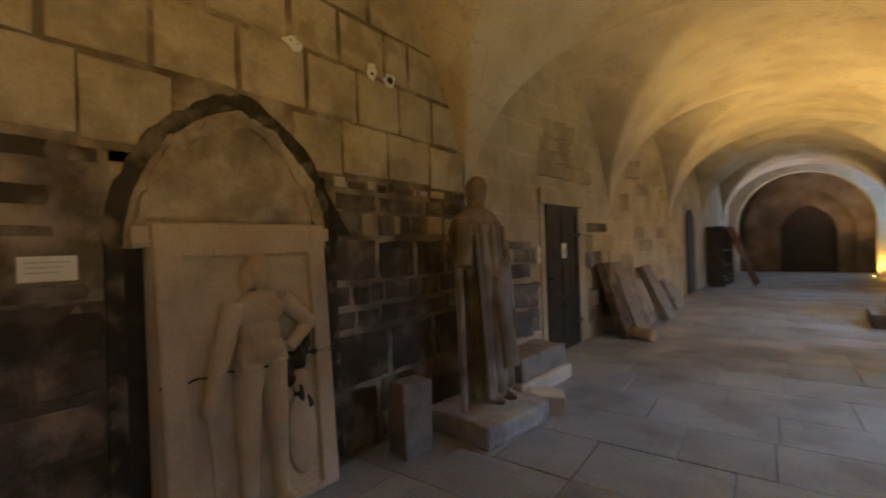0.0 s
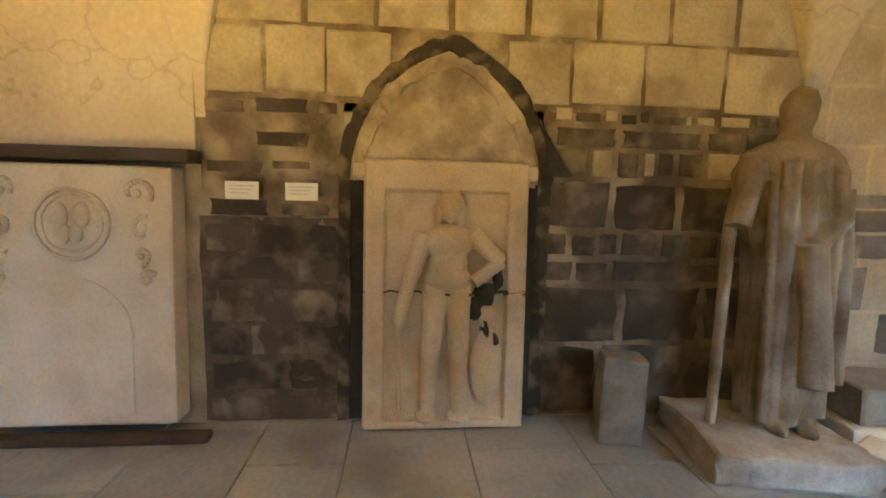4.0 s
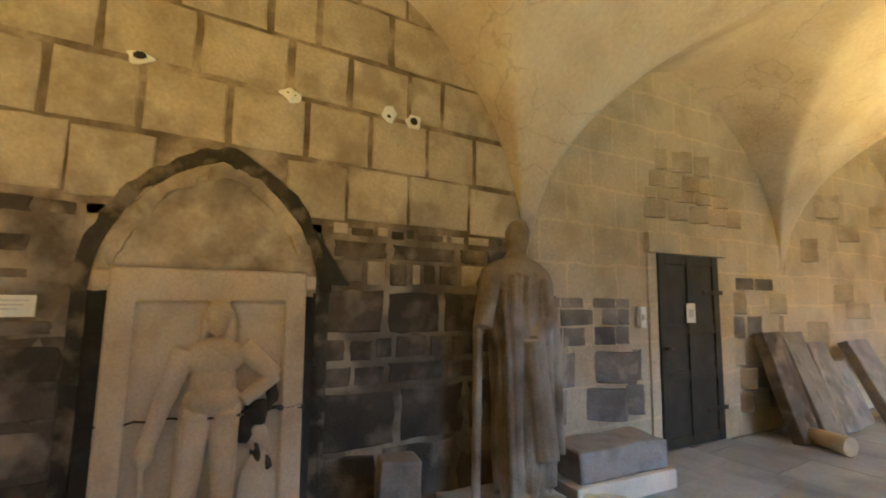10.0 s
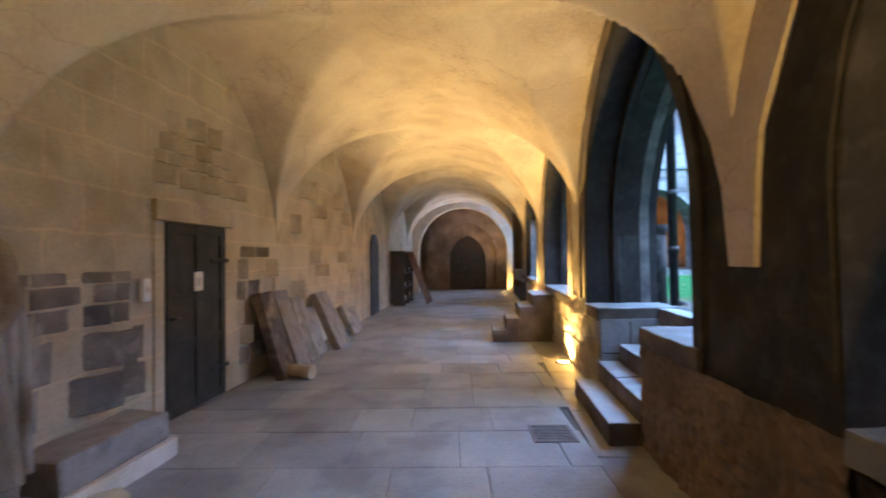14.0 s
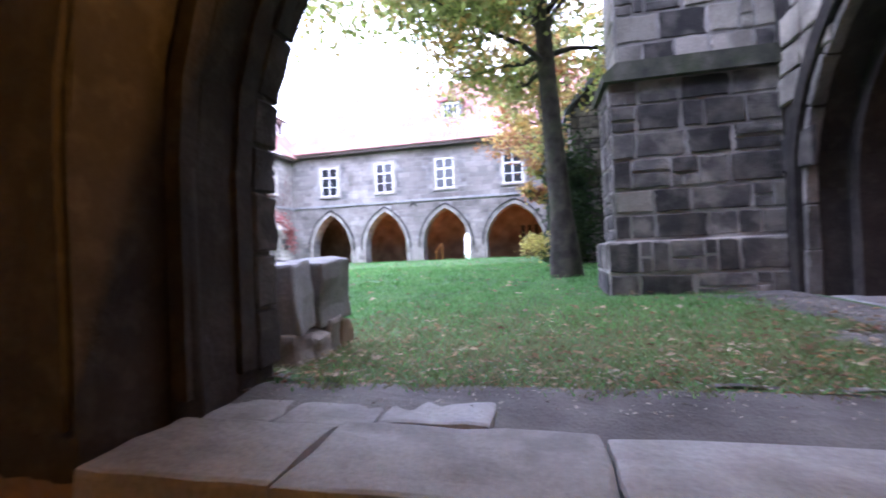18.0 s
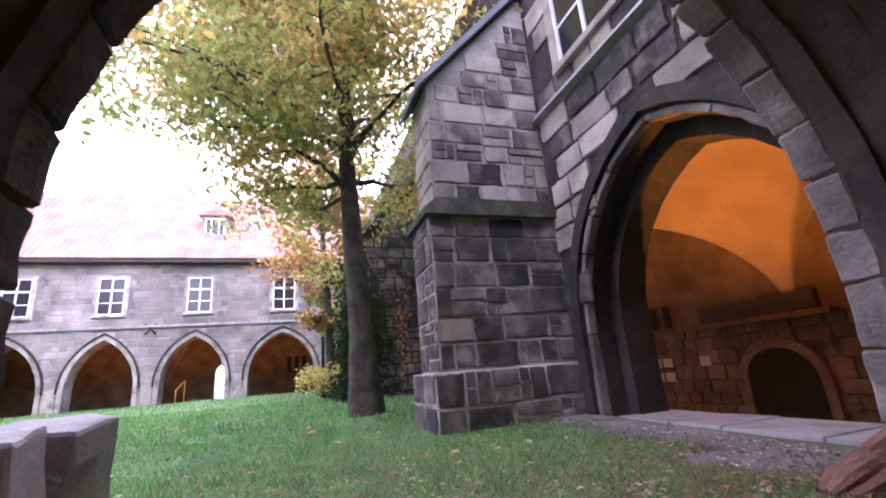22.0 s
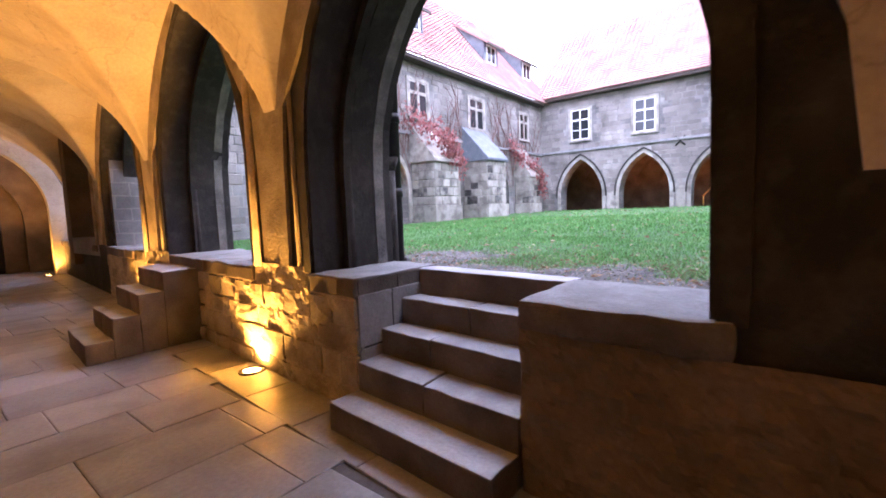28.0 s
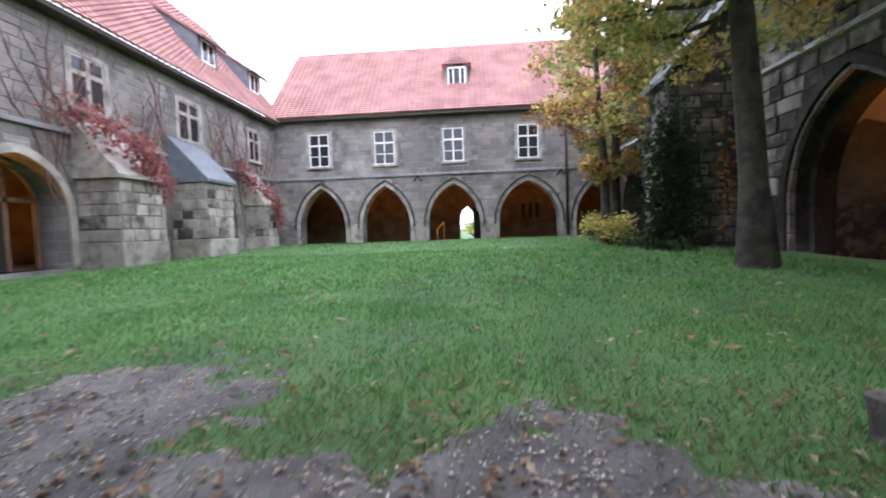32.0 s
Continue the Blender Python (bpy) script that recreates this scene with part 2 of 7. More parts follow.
YARDBLOCK = material("court_block", [(0.038, 0.036, 0.036), (0.088, 0.082, 0.077), (0.20, 0.178, 0.15)], 2.8, 0.88, 0.9, 40, random_mix=0.6, stain=((0.36, 0.33, 0.285), 0.45), stain_scale=3.8)
YARDPALE = material("court_pale_stone", [(0.26, 0.235, 0.20), (0.36, 0.33, 0.285), (0.44, 0.405, 0.355)], 2.2, 0.88, 0.8, 40, random_mix=0.25, stain=((0.11, 0.10, 0.09), 0.6), stain_scale=2.4)
YARDMORTAR = material("court_mortar", [(0.22, 0.208, 0.195), (0.50, 0.475, 0.44)], 3, 0.95, 0.5, 40, stain=((0.12, 0.11, 0.10), 0.5))
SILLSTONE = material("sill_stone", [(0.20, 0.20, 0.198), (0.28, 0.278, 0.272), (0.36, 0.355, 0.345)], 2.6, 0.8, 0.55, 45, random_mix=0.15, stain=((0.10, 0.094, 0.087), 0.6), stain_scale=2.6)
TILE = material("red_roof_tile", [(0.30, 0.155, 0.138), (0.385, 0.21, 0.185), (0.46, 0.255, 0.225)], 1.2, 0.9, 0.3, 20, stain=((0.28, 0.14, 0.125), 0.3), stain_scale=1.5)
SLATE = material("slate", [(0.10, 0.12, 0.14), (0.17, 0.19, 0.21)], 3, 0.5, 0.3)
EARTH = material("bare_earth", [(0.066, 0.063, 0.06), (0.108, 0.103, 0.098), (0.165, 0.157, 0.147)], 2.5, 0.95, 0.9, 60)
LAWN = material("lawn", [(0.035, 0.085, 0.024), (0.052, 0.122, 0.033), (0.075, 0.15, 0.043)], 0.9, 0.9, 0.8, 30)
BARK = material("bark", [(0.025, 0.021, 0.018), (0.052, 0.045, 0.036), (0.08, 0.072, 0.052)], 5, 0.95, 1.0, 25, stain=((0.06, 0.09, 0.03), 0.4), stain_scale=1.5)
GLASS = bpy.data.materials.new("window_glass")
GLASS.use_nodes = True
gb = GLASS.node_tree.nodes["Principled BSDF"]
gb.inputs["Base Color"].default_value, gb.inputs["Roughness"].default_value, gb.inputs["IOR"].default_value = (0.022, 0.025, 0.028, 1), 0.12, 1.45
LAMPGLASS = glow("lamp_glass", (1, 0.50, 0.08), 18)
# near-black, so that sheets of it paint the unlit depth of openings
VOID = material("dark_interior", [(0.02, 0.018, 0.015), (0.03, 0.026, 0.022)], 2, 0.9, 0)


def leaf_material(name, colors):
    m = material(name, colors, 3.0, 0.6, 0.0)
    nt = m.node_tree
    b = nt.nodes["Principled BSDF"]
    b.inputs["Transmission Weight"].default_value = 0.0
    geo = nt.nodes.new("ShaderNodeNewGeometry")
    hsv = nt.nodes.new("ShaderNodeHueSaturation")
    rng = nt.nodes.new("ShaderNodeMapRange")
    rng.inputs["To Min"].default_value, rng.inputs["To Max"].default_value = 0.55, 1.5
    nt.links.new(geo.outputs["Random Per Island"], rng.inputs["Value"])
    nt.links.new(rng.outputs["Result"], hsv.inputs["Value"])
    nt.links.new(b.inputs["Base Color"].links[0].from_socket, hsv.inputs["Color"])
    nt.links.new(hsv.outputs["Color"], b.inputs["Base Color"])
    tr = nt.nodes.new("ShaderNodeBsdfTranslucent")
    mixs = nt.nodes.new("ShaderNodeMixShader")
    mixs.inputs["Fac"].default_value = 0.5
    nt.links.new(hsv.outputs["Color"], tr.inputs["Color"])
    nt.links.new(b.outputs[0], mixs.inputs[1])
    nt.links.new(tr.outputs[0], mixs.inputs[2])
    nt.links.new(mixs.outputs[0], nt.nodes["Material Output"].inputs["Surface"])
    return m


LEAFGREEN = leaf_material("oak_leaf_green", [(0.26, 0.33, 0.09), (0.37, 0.44, 0.13), (0.47, 0.46, 0.17)])
LEAFGOLD = leaf_material("leaf_gold", [(0.48, 0.40, 0.11), (0.58, 0.45, 0.15), (0.56, 0.34, 0.13)])
LEAFORANGE = leaf_material("leaf_orange", [(0.32, 0.17, 0.06), (0.38, 0.19, 0.08), (0.30, 0.13, 0.07)])
IVY = leaf_material("ivy_leaf", [(0.015, 0.035, 0.012), (0.03, 0.06, 0.02), (0.05, 0.08, 0.03)])
CREEPER = leaf_material("red_creeper", [(0.26, 0.08, 0.075), (0.36, 0.13, 0.12), (0.30, 0.15, 0.12)])
BLADE = leaf_material("grass_blade", [(0.08, 0.215, 0.058), (0.12, 0.295, 0.078), (0.19, 0.33, 0.10)])
DEADLEAF = leaf_material("fallen_leaf", [(0.17, 0.08, 0.045), (0.27, 0.18, 0.10), (0.44, 0.37, 0.28)])


# ---- mesh helpers ----
def mesh_of(name, bm, mat):
    me = bpy.data.meshes.new(name)
    bm.to_mesh(me)
    bm.free()
    me.materials.append(mat)
    return me


def part(name, bm, mat, parent=None, label=""):
    ob = new(name, mesh_of(name, bm, mat))
    ob.parent = parent
    if label:
        ob["label"] = label
    return ob


def base(name, label, category, group="", kind="", at=(0, 0, 0), turn=0):
    ob = tagged(new(name), label, category, group, kind)
    ob.matrix_world = pose(*at, 0, 0, turn)
    return ob


def thing(name, bm, mat, label, category, group="", kind=""):
    return tagged(part(name, bm, mat), label, category, group, kind)


def box(bm, x0, x1, y0, y1, z0, z1, bevel=0.0):
    vs = [bm.verts.new(p) for p in ((x0, y0, z0), (x1, y0, z0), (x1, y1, z0), (x0, y1, z0), (x0, y0, z1), (x1, y0, z1), (x1, y1, z1), (x0, y1, z1))]
    fs = [bm.faces.new([vs[i] for i in q]) for q in ((0, 3, 2, 1), (4, 5, 6, 7), (0, 1, 5, 4), (1, 2, 6, 5), (2, 3, 7, 6), (3, 0, 4, 7))]
    if bevel:
        es = list({e for f in fs for e in f.edges})
        bmesh.ops.bevel(bm, geom=es, offset=bevel, segments=2, affect="EDGES", profile=0.6)
    return vs


def boxes(*dims, bevel=0.0):
    bm = bmesh.new()
    for d in dims:
        box(bm, *d, bevel=bevel)
    return bm


def tube(bm, p, q, r0, r1=None, n=10, cap=True):
    """A tapered rod from p to q."""
    p, q = Vector(p), Vector(q)
    r1 = r0 if r1 is None else r1
    m = (q - p).to_track_quat("Z", "Y").to_matrix()
    rings = []
    for c, r in ((p, r0), (q, r1)):
        rings.append([bm.verts.new(c + m @ Vector((r * math.cos(2 * math.pi * i / n), r * math.sin(2 * math.pi * i / n), 0))) for i in range(n)])
    for i in range(n):
        f = bm.faces.new((rings[0][i], rings[0][(i + 1) % n], rings[1][(i + 1) % n], rings[1][i]))
        f.smooth = True
    if cap:
        bm.faces.new(rings[0][::-1])
        bm.faces.new(rings[1])


def prism(bm, pts, d0, d1, axis="y"):
    """A polygon of (a, z) drawn out along an axis from d0 to d1."""
    def at(a, z, d):
        return (a, d, z) if axis == "y" else (d, a, z)
    lo, hi = [bm.verts.new(at(a, z, d0)) for a, z in pts], [bm.verts.new(at(a, z, d1)) for a, z in pts]
    n = len(pts)
    bm.faces.new(lo)
    bm.faces.new(hi[::-1])
    for i in range(n):
        bm.faces.new((lo[i], hi[i], hi[(i + 1) % n], lo[(i + 1) % n]))
    bmesh.ops.recalc_face_normals(bm, faces=bm.faces)


def rough(bm, amount, scale=3.0, seed=0.0):
    for v in bm.verts:
        v.co += amount * Vector(noise.noise_vector(v.co * scale + Vector((seed, seed * 1.7, -seed))))


def pointed(s, half, rise):
    """Height of a pointed arch over its springing at s from its middle."""
    s = min(abs(s), half)
    r = (half * half + rise * rise) / (2 * half)
    return math.sqrt(max(0.0, r * r - (s + r - half) ** 2))


def arch_wall(axis, f0, f1, a0, a1, z0, z1, openings, steps=14):
    """A wall along an axis between two faces, with pointed openings (middle, half, sill, spring, apex)."""
    bm = bmesh.new()
    cuts = {a0, a1}
    for c, h, sill, spring, apex in openings:
        for i in range(steps + 1):
            cuts.add(round(c - h * math.cos(math.pi * i / steps), 4))
    cuts = sorted(c for c in cuts if a0 <= c <= a1)

    def quad(*ps):
        bm.faces.new([bm.verts.new((f, a, z) if axis == "y" else (a, f, z)) for f, a, z in ps])

    def edge(a, c, h, spring, apex):
        return spring + pointed(a - c, h, apex - spring) if abs(a - c) < h - 1e-4 else spring
    for a, b in zip(cuts, cuts[1:]):
        mid = (a + b) / 2
        hole = [o for o in openings if abs(mid - o[0]) < o[1]]
        if not hole:
            for f in (f0, f1):
                quad((f, a, z0), (f, b, z0), (f, b, z1), (f, a, z1))
            quad((f0, a, z1), (f0, b, z1), (f1, b, z1), (f1, a, z1))
            continue
        c, h, sill, spring, apex = hole[0]
        za, zb = edge(a, c, h, spring, apex), edge(b, c, h, spring, apex)
        for f in (f0, f1):
            quad((f, a, za), (f, b, zb), (f, b, z1), (f, a, z1))
            if sill > z0:
                quad((f, a, z0), (f, b, z0), (f, b, sill), (f, a, sill))
        quad((f0, a, za), (f0, b, zb), (f1, b, zb), (f1, a, za))
        quad((f0, a, z1), (f0, b, z1), (f1, b, z1), (f1, a, z1))
        if sill > z0:
            quad((f0, a, sill), (f0, b, sill), (f1, b, sill), (f1, a, sill))
    for c, h, sill, spring, apex in openings:
        for e in (c - h, c + h):
            quad((f0, e, sill), (f1, e, sill), (f1, e, spring), (f0, e, spring))
    for e in (a0, a1):
        quad((f0, e, z0), (f1, e, z0), (f1, e, z1), (f0, e, z1))
    bmesh.ops.remove_doubles(bm, verts=bm.verts, dist=0.0005)
    bmesh.ops.recalc_face_normals(bm, faces=bm.faces)
    return bm


def arch_band(axis, f0, f1, c, half, spring, apex, width, foot, steps=16):
    """A moulding that follows a pointed opening, jambs included; width grows outwards."""
    bm = bmesh.new()
    inner, outer = [(c - half, foot)], [(c - half - width, foot)]
    ho, ro = half + width, apex - spring + width * 1.2
    for i in range(steps + 1):
        s = -math.cos(math.pi * i / steps)
        inner.append((c + half * s, spring + pointed(half * s, half, apex - spring)))
        outer.append((c + ho * s, spring + pointed(ho * s, ho, ro)))
    inner.append((c + half, foot))
    outer.append((c + half + width, foot))
    rings = []
    for (ia, iz), (oa, oz) in zip(inner, outer):
        rings.append([bm.verts.new((f, a, z) if axis == "y" else (a, f, z)) for f, a, z in ((f0, ia, iz), (f1, ia, iz), (f1, oa, oz), (f0, oa, oz))])
    for p, q in zip(rings, rings[1:]):
        for i in range(4):
            bm.faces.new((p[i], p[(i + 1) % 4], q[(i + 1) % 4], q[i]))
    bm.faces.new(rings[0])
    bm.faces.new(rings[-1][::-1])
    bmesh.ops.recalc_face_normals(bm, faces=bm.faces)
    return bm


# six stones with uneven edges, shared by all masonry; unit size, face towards +x, scaled per stone
def stone_mesh(seed, mat, name, irregular=0.05):
    rnd = random.Random(seed)
    bm = bmesh.new()
    n = 4
    ring = []
    for i in range(n):
        ring.append((-0.5 + i / n, -0.5))
    for i in range(n):
        ring.append((0.5, -0.5 + i / n))
    for i in range(n):
        ring.append((0.5 - i / n, 0.5))
    for i in range(n):
        ring.append((-0.5, 0.5 - i / n))
    rim = [(a * (1 - rnd.uniform(0, irregular * 2)), b * (1 - rnd.uniform(0, irregular * 2))) for a, b in ring]
    back = [bm.verts.new((0, a, b)) for a, b in rim]
    front = [bm.verts.new((0.6 + rnd.uniform(-0.1, 0.1), a * 0.985, b * 0.985)) for a, b in rim]
    face = [bm.verts.new((0.95 + rnd.uniform(-0.12, 0.05), a * 0.93 + rnd.uniform(-0.012, 0.012), b * 0.92 + rnd.uniform(-0.012, 0.012))) for a, b in rim]
    k = len(rim)
    for lo, hi in ((back, front), (front, face)):
        for i in range(k):
            bm.faces.new((lo[i], lo[(i + 1) % k], hi[(i + 1) % k], hi[i]))
    mid = bm.verts.new((1.0 + rnd.uniform(-0.1, 0.15), rnd.uniform(-0.1, 0.1), rnd.uniform(-0.1, 0.1)))
    for i in range(k):
        bm.faces.new((face[i], face[(i + 1) % k], mid))
    return mesh_of(name, bm, mat)


STONES = {}


def stone(parent, mat, side, f, a, z, la, lz, depth, name="stone", rnd=random):
    """One stone on a wall face: side '+x', '-x', '+y', '-y' is where it faces."""
    key = mat.name
    if key not in STONES:
        STONES[key] = [stone_mesh(i, mat, name, 0.06 if mat.name in ("court_block", "court_pale_stone") else 0.065 if mat.name == "dark_block" else 0.022 if mat.name == "buff_ashlar" else 0.045) for i in range(10)]
    ob = new(name, rnd.choice(STONES[key]))
    turn = {"+x": 0, "-x": 180, "+y": 90, "-y": -90}[side]
    place = (f, a, z) if side[1] == "x" else (a, f, z)
    ob.parent = parent
    ob.matrix_world = pose(*place, 0, 0, turn) @ Matrix.Diagonal((depth, la, lz, 1))
    return ob


def courses(parent, mat, side, f, a0, a1, z0, z1, heights, lengths, depth=0.03, gap=0.02, keep=None, seed=1, name="stone", mixed=0.0):
    """Courses of stones over a stretch of wall; keep(a, z) says where stones lie; mat may be a function of (a, z, rnd)."""
    rnd = random.Random(seed)
    z, made = z0, []
    while z < z1 - 0.05:
        h = min(rnd.uniform(*heights), z1 - z)
        if z1 - z - h < heights[0] * 0.5:
            h = z1 - z
        a = a0 - rnd.uniform(0, lengths[0] * 0.6)
        while a < a1:
            w = rnd.uniform(*lengths)
            lo, hi = max(a, a0), min(a + w, a1)
            if hi - lo > 0.06 and (keep is None or keep((lo + hi) / 2, z + h / 2, hi - lo, h)):
                mm = mat((lo + hi) / 2, z + h / 2, rnd) if callable(mat) else mat
                cells = [(lo, hi, z, z + h)]
                if mixed and rnd.random() < mixed and hi - lo > 0.2 and h > 0.2:
                    cut, up = lo + (hi - lo) * rnd.uniform(0.35, 0.65), z + h * rnd.uniform(0.4, 0.6)
                    cells = rnd.choice(([(lo, hi, z, up), (lo, hi, up, z + h)], [(lo, cut, z, up), (cut, hi, z, up), (lo, hi, up, z + h)], [(lo, cut, z, z + h), (cut, hi, z, up), (cut, hi, up, z + h)]))
                for l0, l1, h0, h1 in cells:
                    made.append(stone(parent, mm, side, f, (l0 + l1) / 2, (h0 + h1) / 2, l1 - l0 - gap * rnd.uniform(0.5, 1.4 if mixed else 1.0), h1 - h0 - gap * rnd.uniform(0.5, 1.4 if mixed else 1.0), depth * rnd.uniform(0.6, 1.3), name, rnd))
            a += w
        z += h
    return made


def joined_courses(name, parent, mat, side, f, a0, a1, z0, z1, heights, lengths, depth, gap, keep, seed, label):
    """Courses of small uneven stones too many to part, in one mesh."""
    rnd = random.Random(seed)
    verts, faces = [], []
    sx = 1 if side[0] == "+" else -1
    z = z0
    while z < z1 - 0.04:
        h = min(rnd.uniform(*heights), z1 - z)
        a = a0 - rnd.uniform(0, lengths[0])
        while a < a1:
            w = rnd.uniform(*lengths)
            lo, hi = max(a, a0), min(a + w, a1)
            if hi - lo > 0.05 and keep((lo + hi) / 2, z + h / 2, hi - lo, h):
                d = depth * rnd.uniform(0.3, 1.3)
                i = len(verts)
                for dd, ins in ((0.0, gap / 2), (d * 0.7, gap / 2 + 0.004), (d, gap / 2 + 0.022)):
                    for ca, cz in ((lo + ins, z + ins), (hi - ins, z + ins), (hi - ins, z + h - ins), (lo + ins, z + h - ins)):
                        ca, cz = ca + rnd.uniform(-0.008, 0.008), cz + rnd.uniform(-0.008, 0.008)
                        verts.append((f + sx * dd, ca, cz) if side[1] == "x" else (ca, f + sx * dd, cz))
                for r in (0, 4):
                    for k in range(4):
                        faces.append((i + r + k, i + r + (k + 1) % 4, i + r + 4 + (k + 1) % 4, i + r + 4 + k))
                faces.append((i + 8, i + 9, i + 10, i + 11))
            a += w
        z += h
    me = bpy.data.meshes.new(name)
    me.from_pydata(verts, [], faces)
    me.materials.append(mat)
    ob = new(name, me)
    ob.parent = parent
    ob["label"] = label
    ob["kind"] = "stuff"
    return ob


def island_varied(m, lo, hi):
    """Varies a material's tone from stone to stone of a joined mesh."""
    nt = m.node_tree
    b = nt.nodes["Principled BSDF"]
    geo, hsv, rng = nt.nodes.new("ShaderNodeNewGeometry"), nt.nodes.new("ShaderNodeHueSaturation"), nt.nodes.new("ShaderNodeMapRange")
    rng.inputs["To Min"].default_value, rng.inputs["To Max"].default_value = lo, hi
    nt.links.new(geo.outputs["Random Per Island"], rng.inputs["Value"])
    nt.links.new(rng.outputs["Result"], hsv.inputs["Value"])
    nt.links.new(b.inputs["Base Color"].links[0].from_socket, hsv.inputs["Color"])
    nt.links.new(hsv.outputs["Color"], b.inputs["Base Color"])
    return m


def voussoirs(parent, mats, axis, f0, f1, c, half, spring, apex, width, foot, size=0.34, seed=1, name="voussoir", place=None):
    """Separate wedge stones along a pointed arch and down its jambs."""
    rnd = random.Random(seed)
    rise = apex - spring
    for side in (-1, 1):
        line = [(side * half, foot + (spring - foot) * i / 40) for i in range(40)]
        line += [(side * half * math.cos(math.pi / 2 * i / 60), spring + pointed(half * math.cos(math.pi / 2 * i / 60), half, rise)) for i in range(61)]
        run, cut, nxt = 0.0, [0], size * rnd.uniform(0.7, 1.2)
        for i in range(1, len(line)):
            run += math.dist(line[i], line[i - 1])
            if run > nxt:
                cut.append(i)
                run, nxt = 0.0, size * rnd.uniform(0.75, 1.3)
        cut[-1] = len(line) - 1
        for i, j in zip(cut, cut[1:]):
            pts = []
            for k in sorted({i, (i + j) // 2, j}):
                p = line[k]
                q0, q1 = line[max(0, k - 1)], line[min(len(line) - 1, k + 1)]
                tx, tz = q1[0] - q0[0], q1[1] - q0[1]
                ln = math.hypot(tx, tz) or 1
                nx, nz = side * tz / ln, -side * tx / ln
                slip = 0.006 if k == i else -0.006 if k == j else 0
                pts.append((p[0] + tx / ln * slip, p[1] + tz / ln * slip, nx, nz))
            wd = width * rnd.uniform(0.88, 1.15)
            poly = [(c + x - nx * 0.018, z - nz * 0.018) for x, z, nx, nz in pts] + [(c + x + nx * wd, z + nz * wd) for x, z, nx, nz in reversed(pts)]
            bm = bmesh.new()
            prism(bm, poly, f0, f1 + rnd.uniform(-0.012, 0.012), "x" if axis == "y" else "y")
            bmesh.ops.bevel(bm, geom=bm.edges[:], offset=0.012, segments=1, affect="EDGES")
            bmesh.ops.subdivide_edges(bm, edges=[e for e in bm.edges if e.calc_length() > 0.09], cuts=2, use_grid_fill=True)
            rough(bm, 0.015, 8, rnd.random() * 9)
            if place:
                for v in bm.verts:
                    v.co.x = place(v.co.x, v.co.y)
            part(name, bm, mats[0 if side < 0 else 1], parent)

# ---- the plan ----
WX, AX, AO = -2.61, 2.15, 3.05      # west wall face; arcade wall, inner and outer face
PIERS = [-0.05, 3.75, 7.60, 11.70, 15.80, 19.90, 23.9]
NORTH_END, SOUTH_END = 24.2, -6.6
SILL = 1.03
SPRING, RISE = 1.98, 2.36           # groin vaults: springing and rise
WEST_PIERS = [-0.22, 3.87, 8.22, 12.45, 16.6, 20.5]
EX, NY, SY = 23.3, 15.0, -1.06      # faces of the east, north and south ranges


def court_z(x, y):
    return 0.96 + 0.33 * min(1.0, max(0.0, (x - 4.0) / 17.0)) + 0.02 * noise.noise(Vector((x * 0.6, y * 0.6, 0)))


# floor of the west walk
thing("floor", boxes((WX - 0.5, AX + 0.4, SOUTH_END, NORTH_END + 0.4, -0.3, -0.02)), GROUT, "bed of dark joints under the stone floor", "floor", kind="structure")
floor = bpy.data.objects["floor"]

# west wall body behind its stones
thing("wall_west", boxes((WX - 0.6, WX - 0.03, SOUTH_END - 0.5, NORTH_END + 0.5, -0.2, 5.75)), MORTAR, "old cloister wall of buff ashlar over dark rough blocks", "wall", kind="structure")
wall_west = bpy.data.objects["wall_west"]

# arcade openings: middle, half width, spring, apex on the court side
BAYS = [(1.3, 1.62, 1.95, 3.88), (5.60, 1.42, 1.95, 3.85), (9.65, 1.32, 2.0, 3.95), (13.75, 1.32, 2.0, 3.95), (17.85, 1.32, 2.0, 3.95), (21.9, 1.32, 2.0, 3.95)]
inner = [(c, h + 0.09, 0.88 if c < 2 else SILL, s, a + 0.22) for c, h, s, a in BAYS]
OUTBAYS = [(c - 0.09, h + 0.09, s, a) if 5 < c < 6 else (c, h, s, a) for c, h, s, a in BAYS]
outer = [(c, h, 0.88 if c < 2 else SILL, s, a) for c, h, s, a in OUTBAYS]
MIDX = 2.58
thing("wall_arcade_inner", arch_wall("y", AX, MIDX, SY - 0.9, NORTH_END, -0.2, 5.75, inner), DARKWALL, "dark inner face of the cloister arcade", "wall", kind="structure")
thing("wall_arcade", arch_wall("y", MIDX, AO, SY, NORTH_END, -0.2, 8.0, outer), DARKWALL, "weathered stone arcade wall facing the court", "wall", kind="structure")
wall_arcade = bpy.data.objects["wall_arcade"]
VAULTPLASTER = material("ochre_vault_plaster", [(0.34, 0.25, 0.145), (0.40, 0.30, 0.18), (0.45, 0.345, 0.21)], 0.9, 0.9, 0.25, 30, stain=((0.24, 0.17, 0.10), 0.3), stain_scale=0.8)
BROWNPLASTER = material("brown_plaster", [(0.13, 0.088, 0.05), (0.19, 0.132, 0.076), (0.25, 0.18, 0.107)], 1.5, 0.9, 0.3, 30, stain=((0.10, 0.07, 0.04), 0.5), stain_scale=1.4)
thing("wall_end_north", arch_wall("x", NORTH_END, NORTH_END + 0.5, WX - 0.6, AO, -0.2, 5.75, [(-0.1, 0.95, 0.0, 1.6, 2.85)]), BROWNPLASTER, "brown plastered end wall with a pointed doorway", "wall", kind="structure")
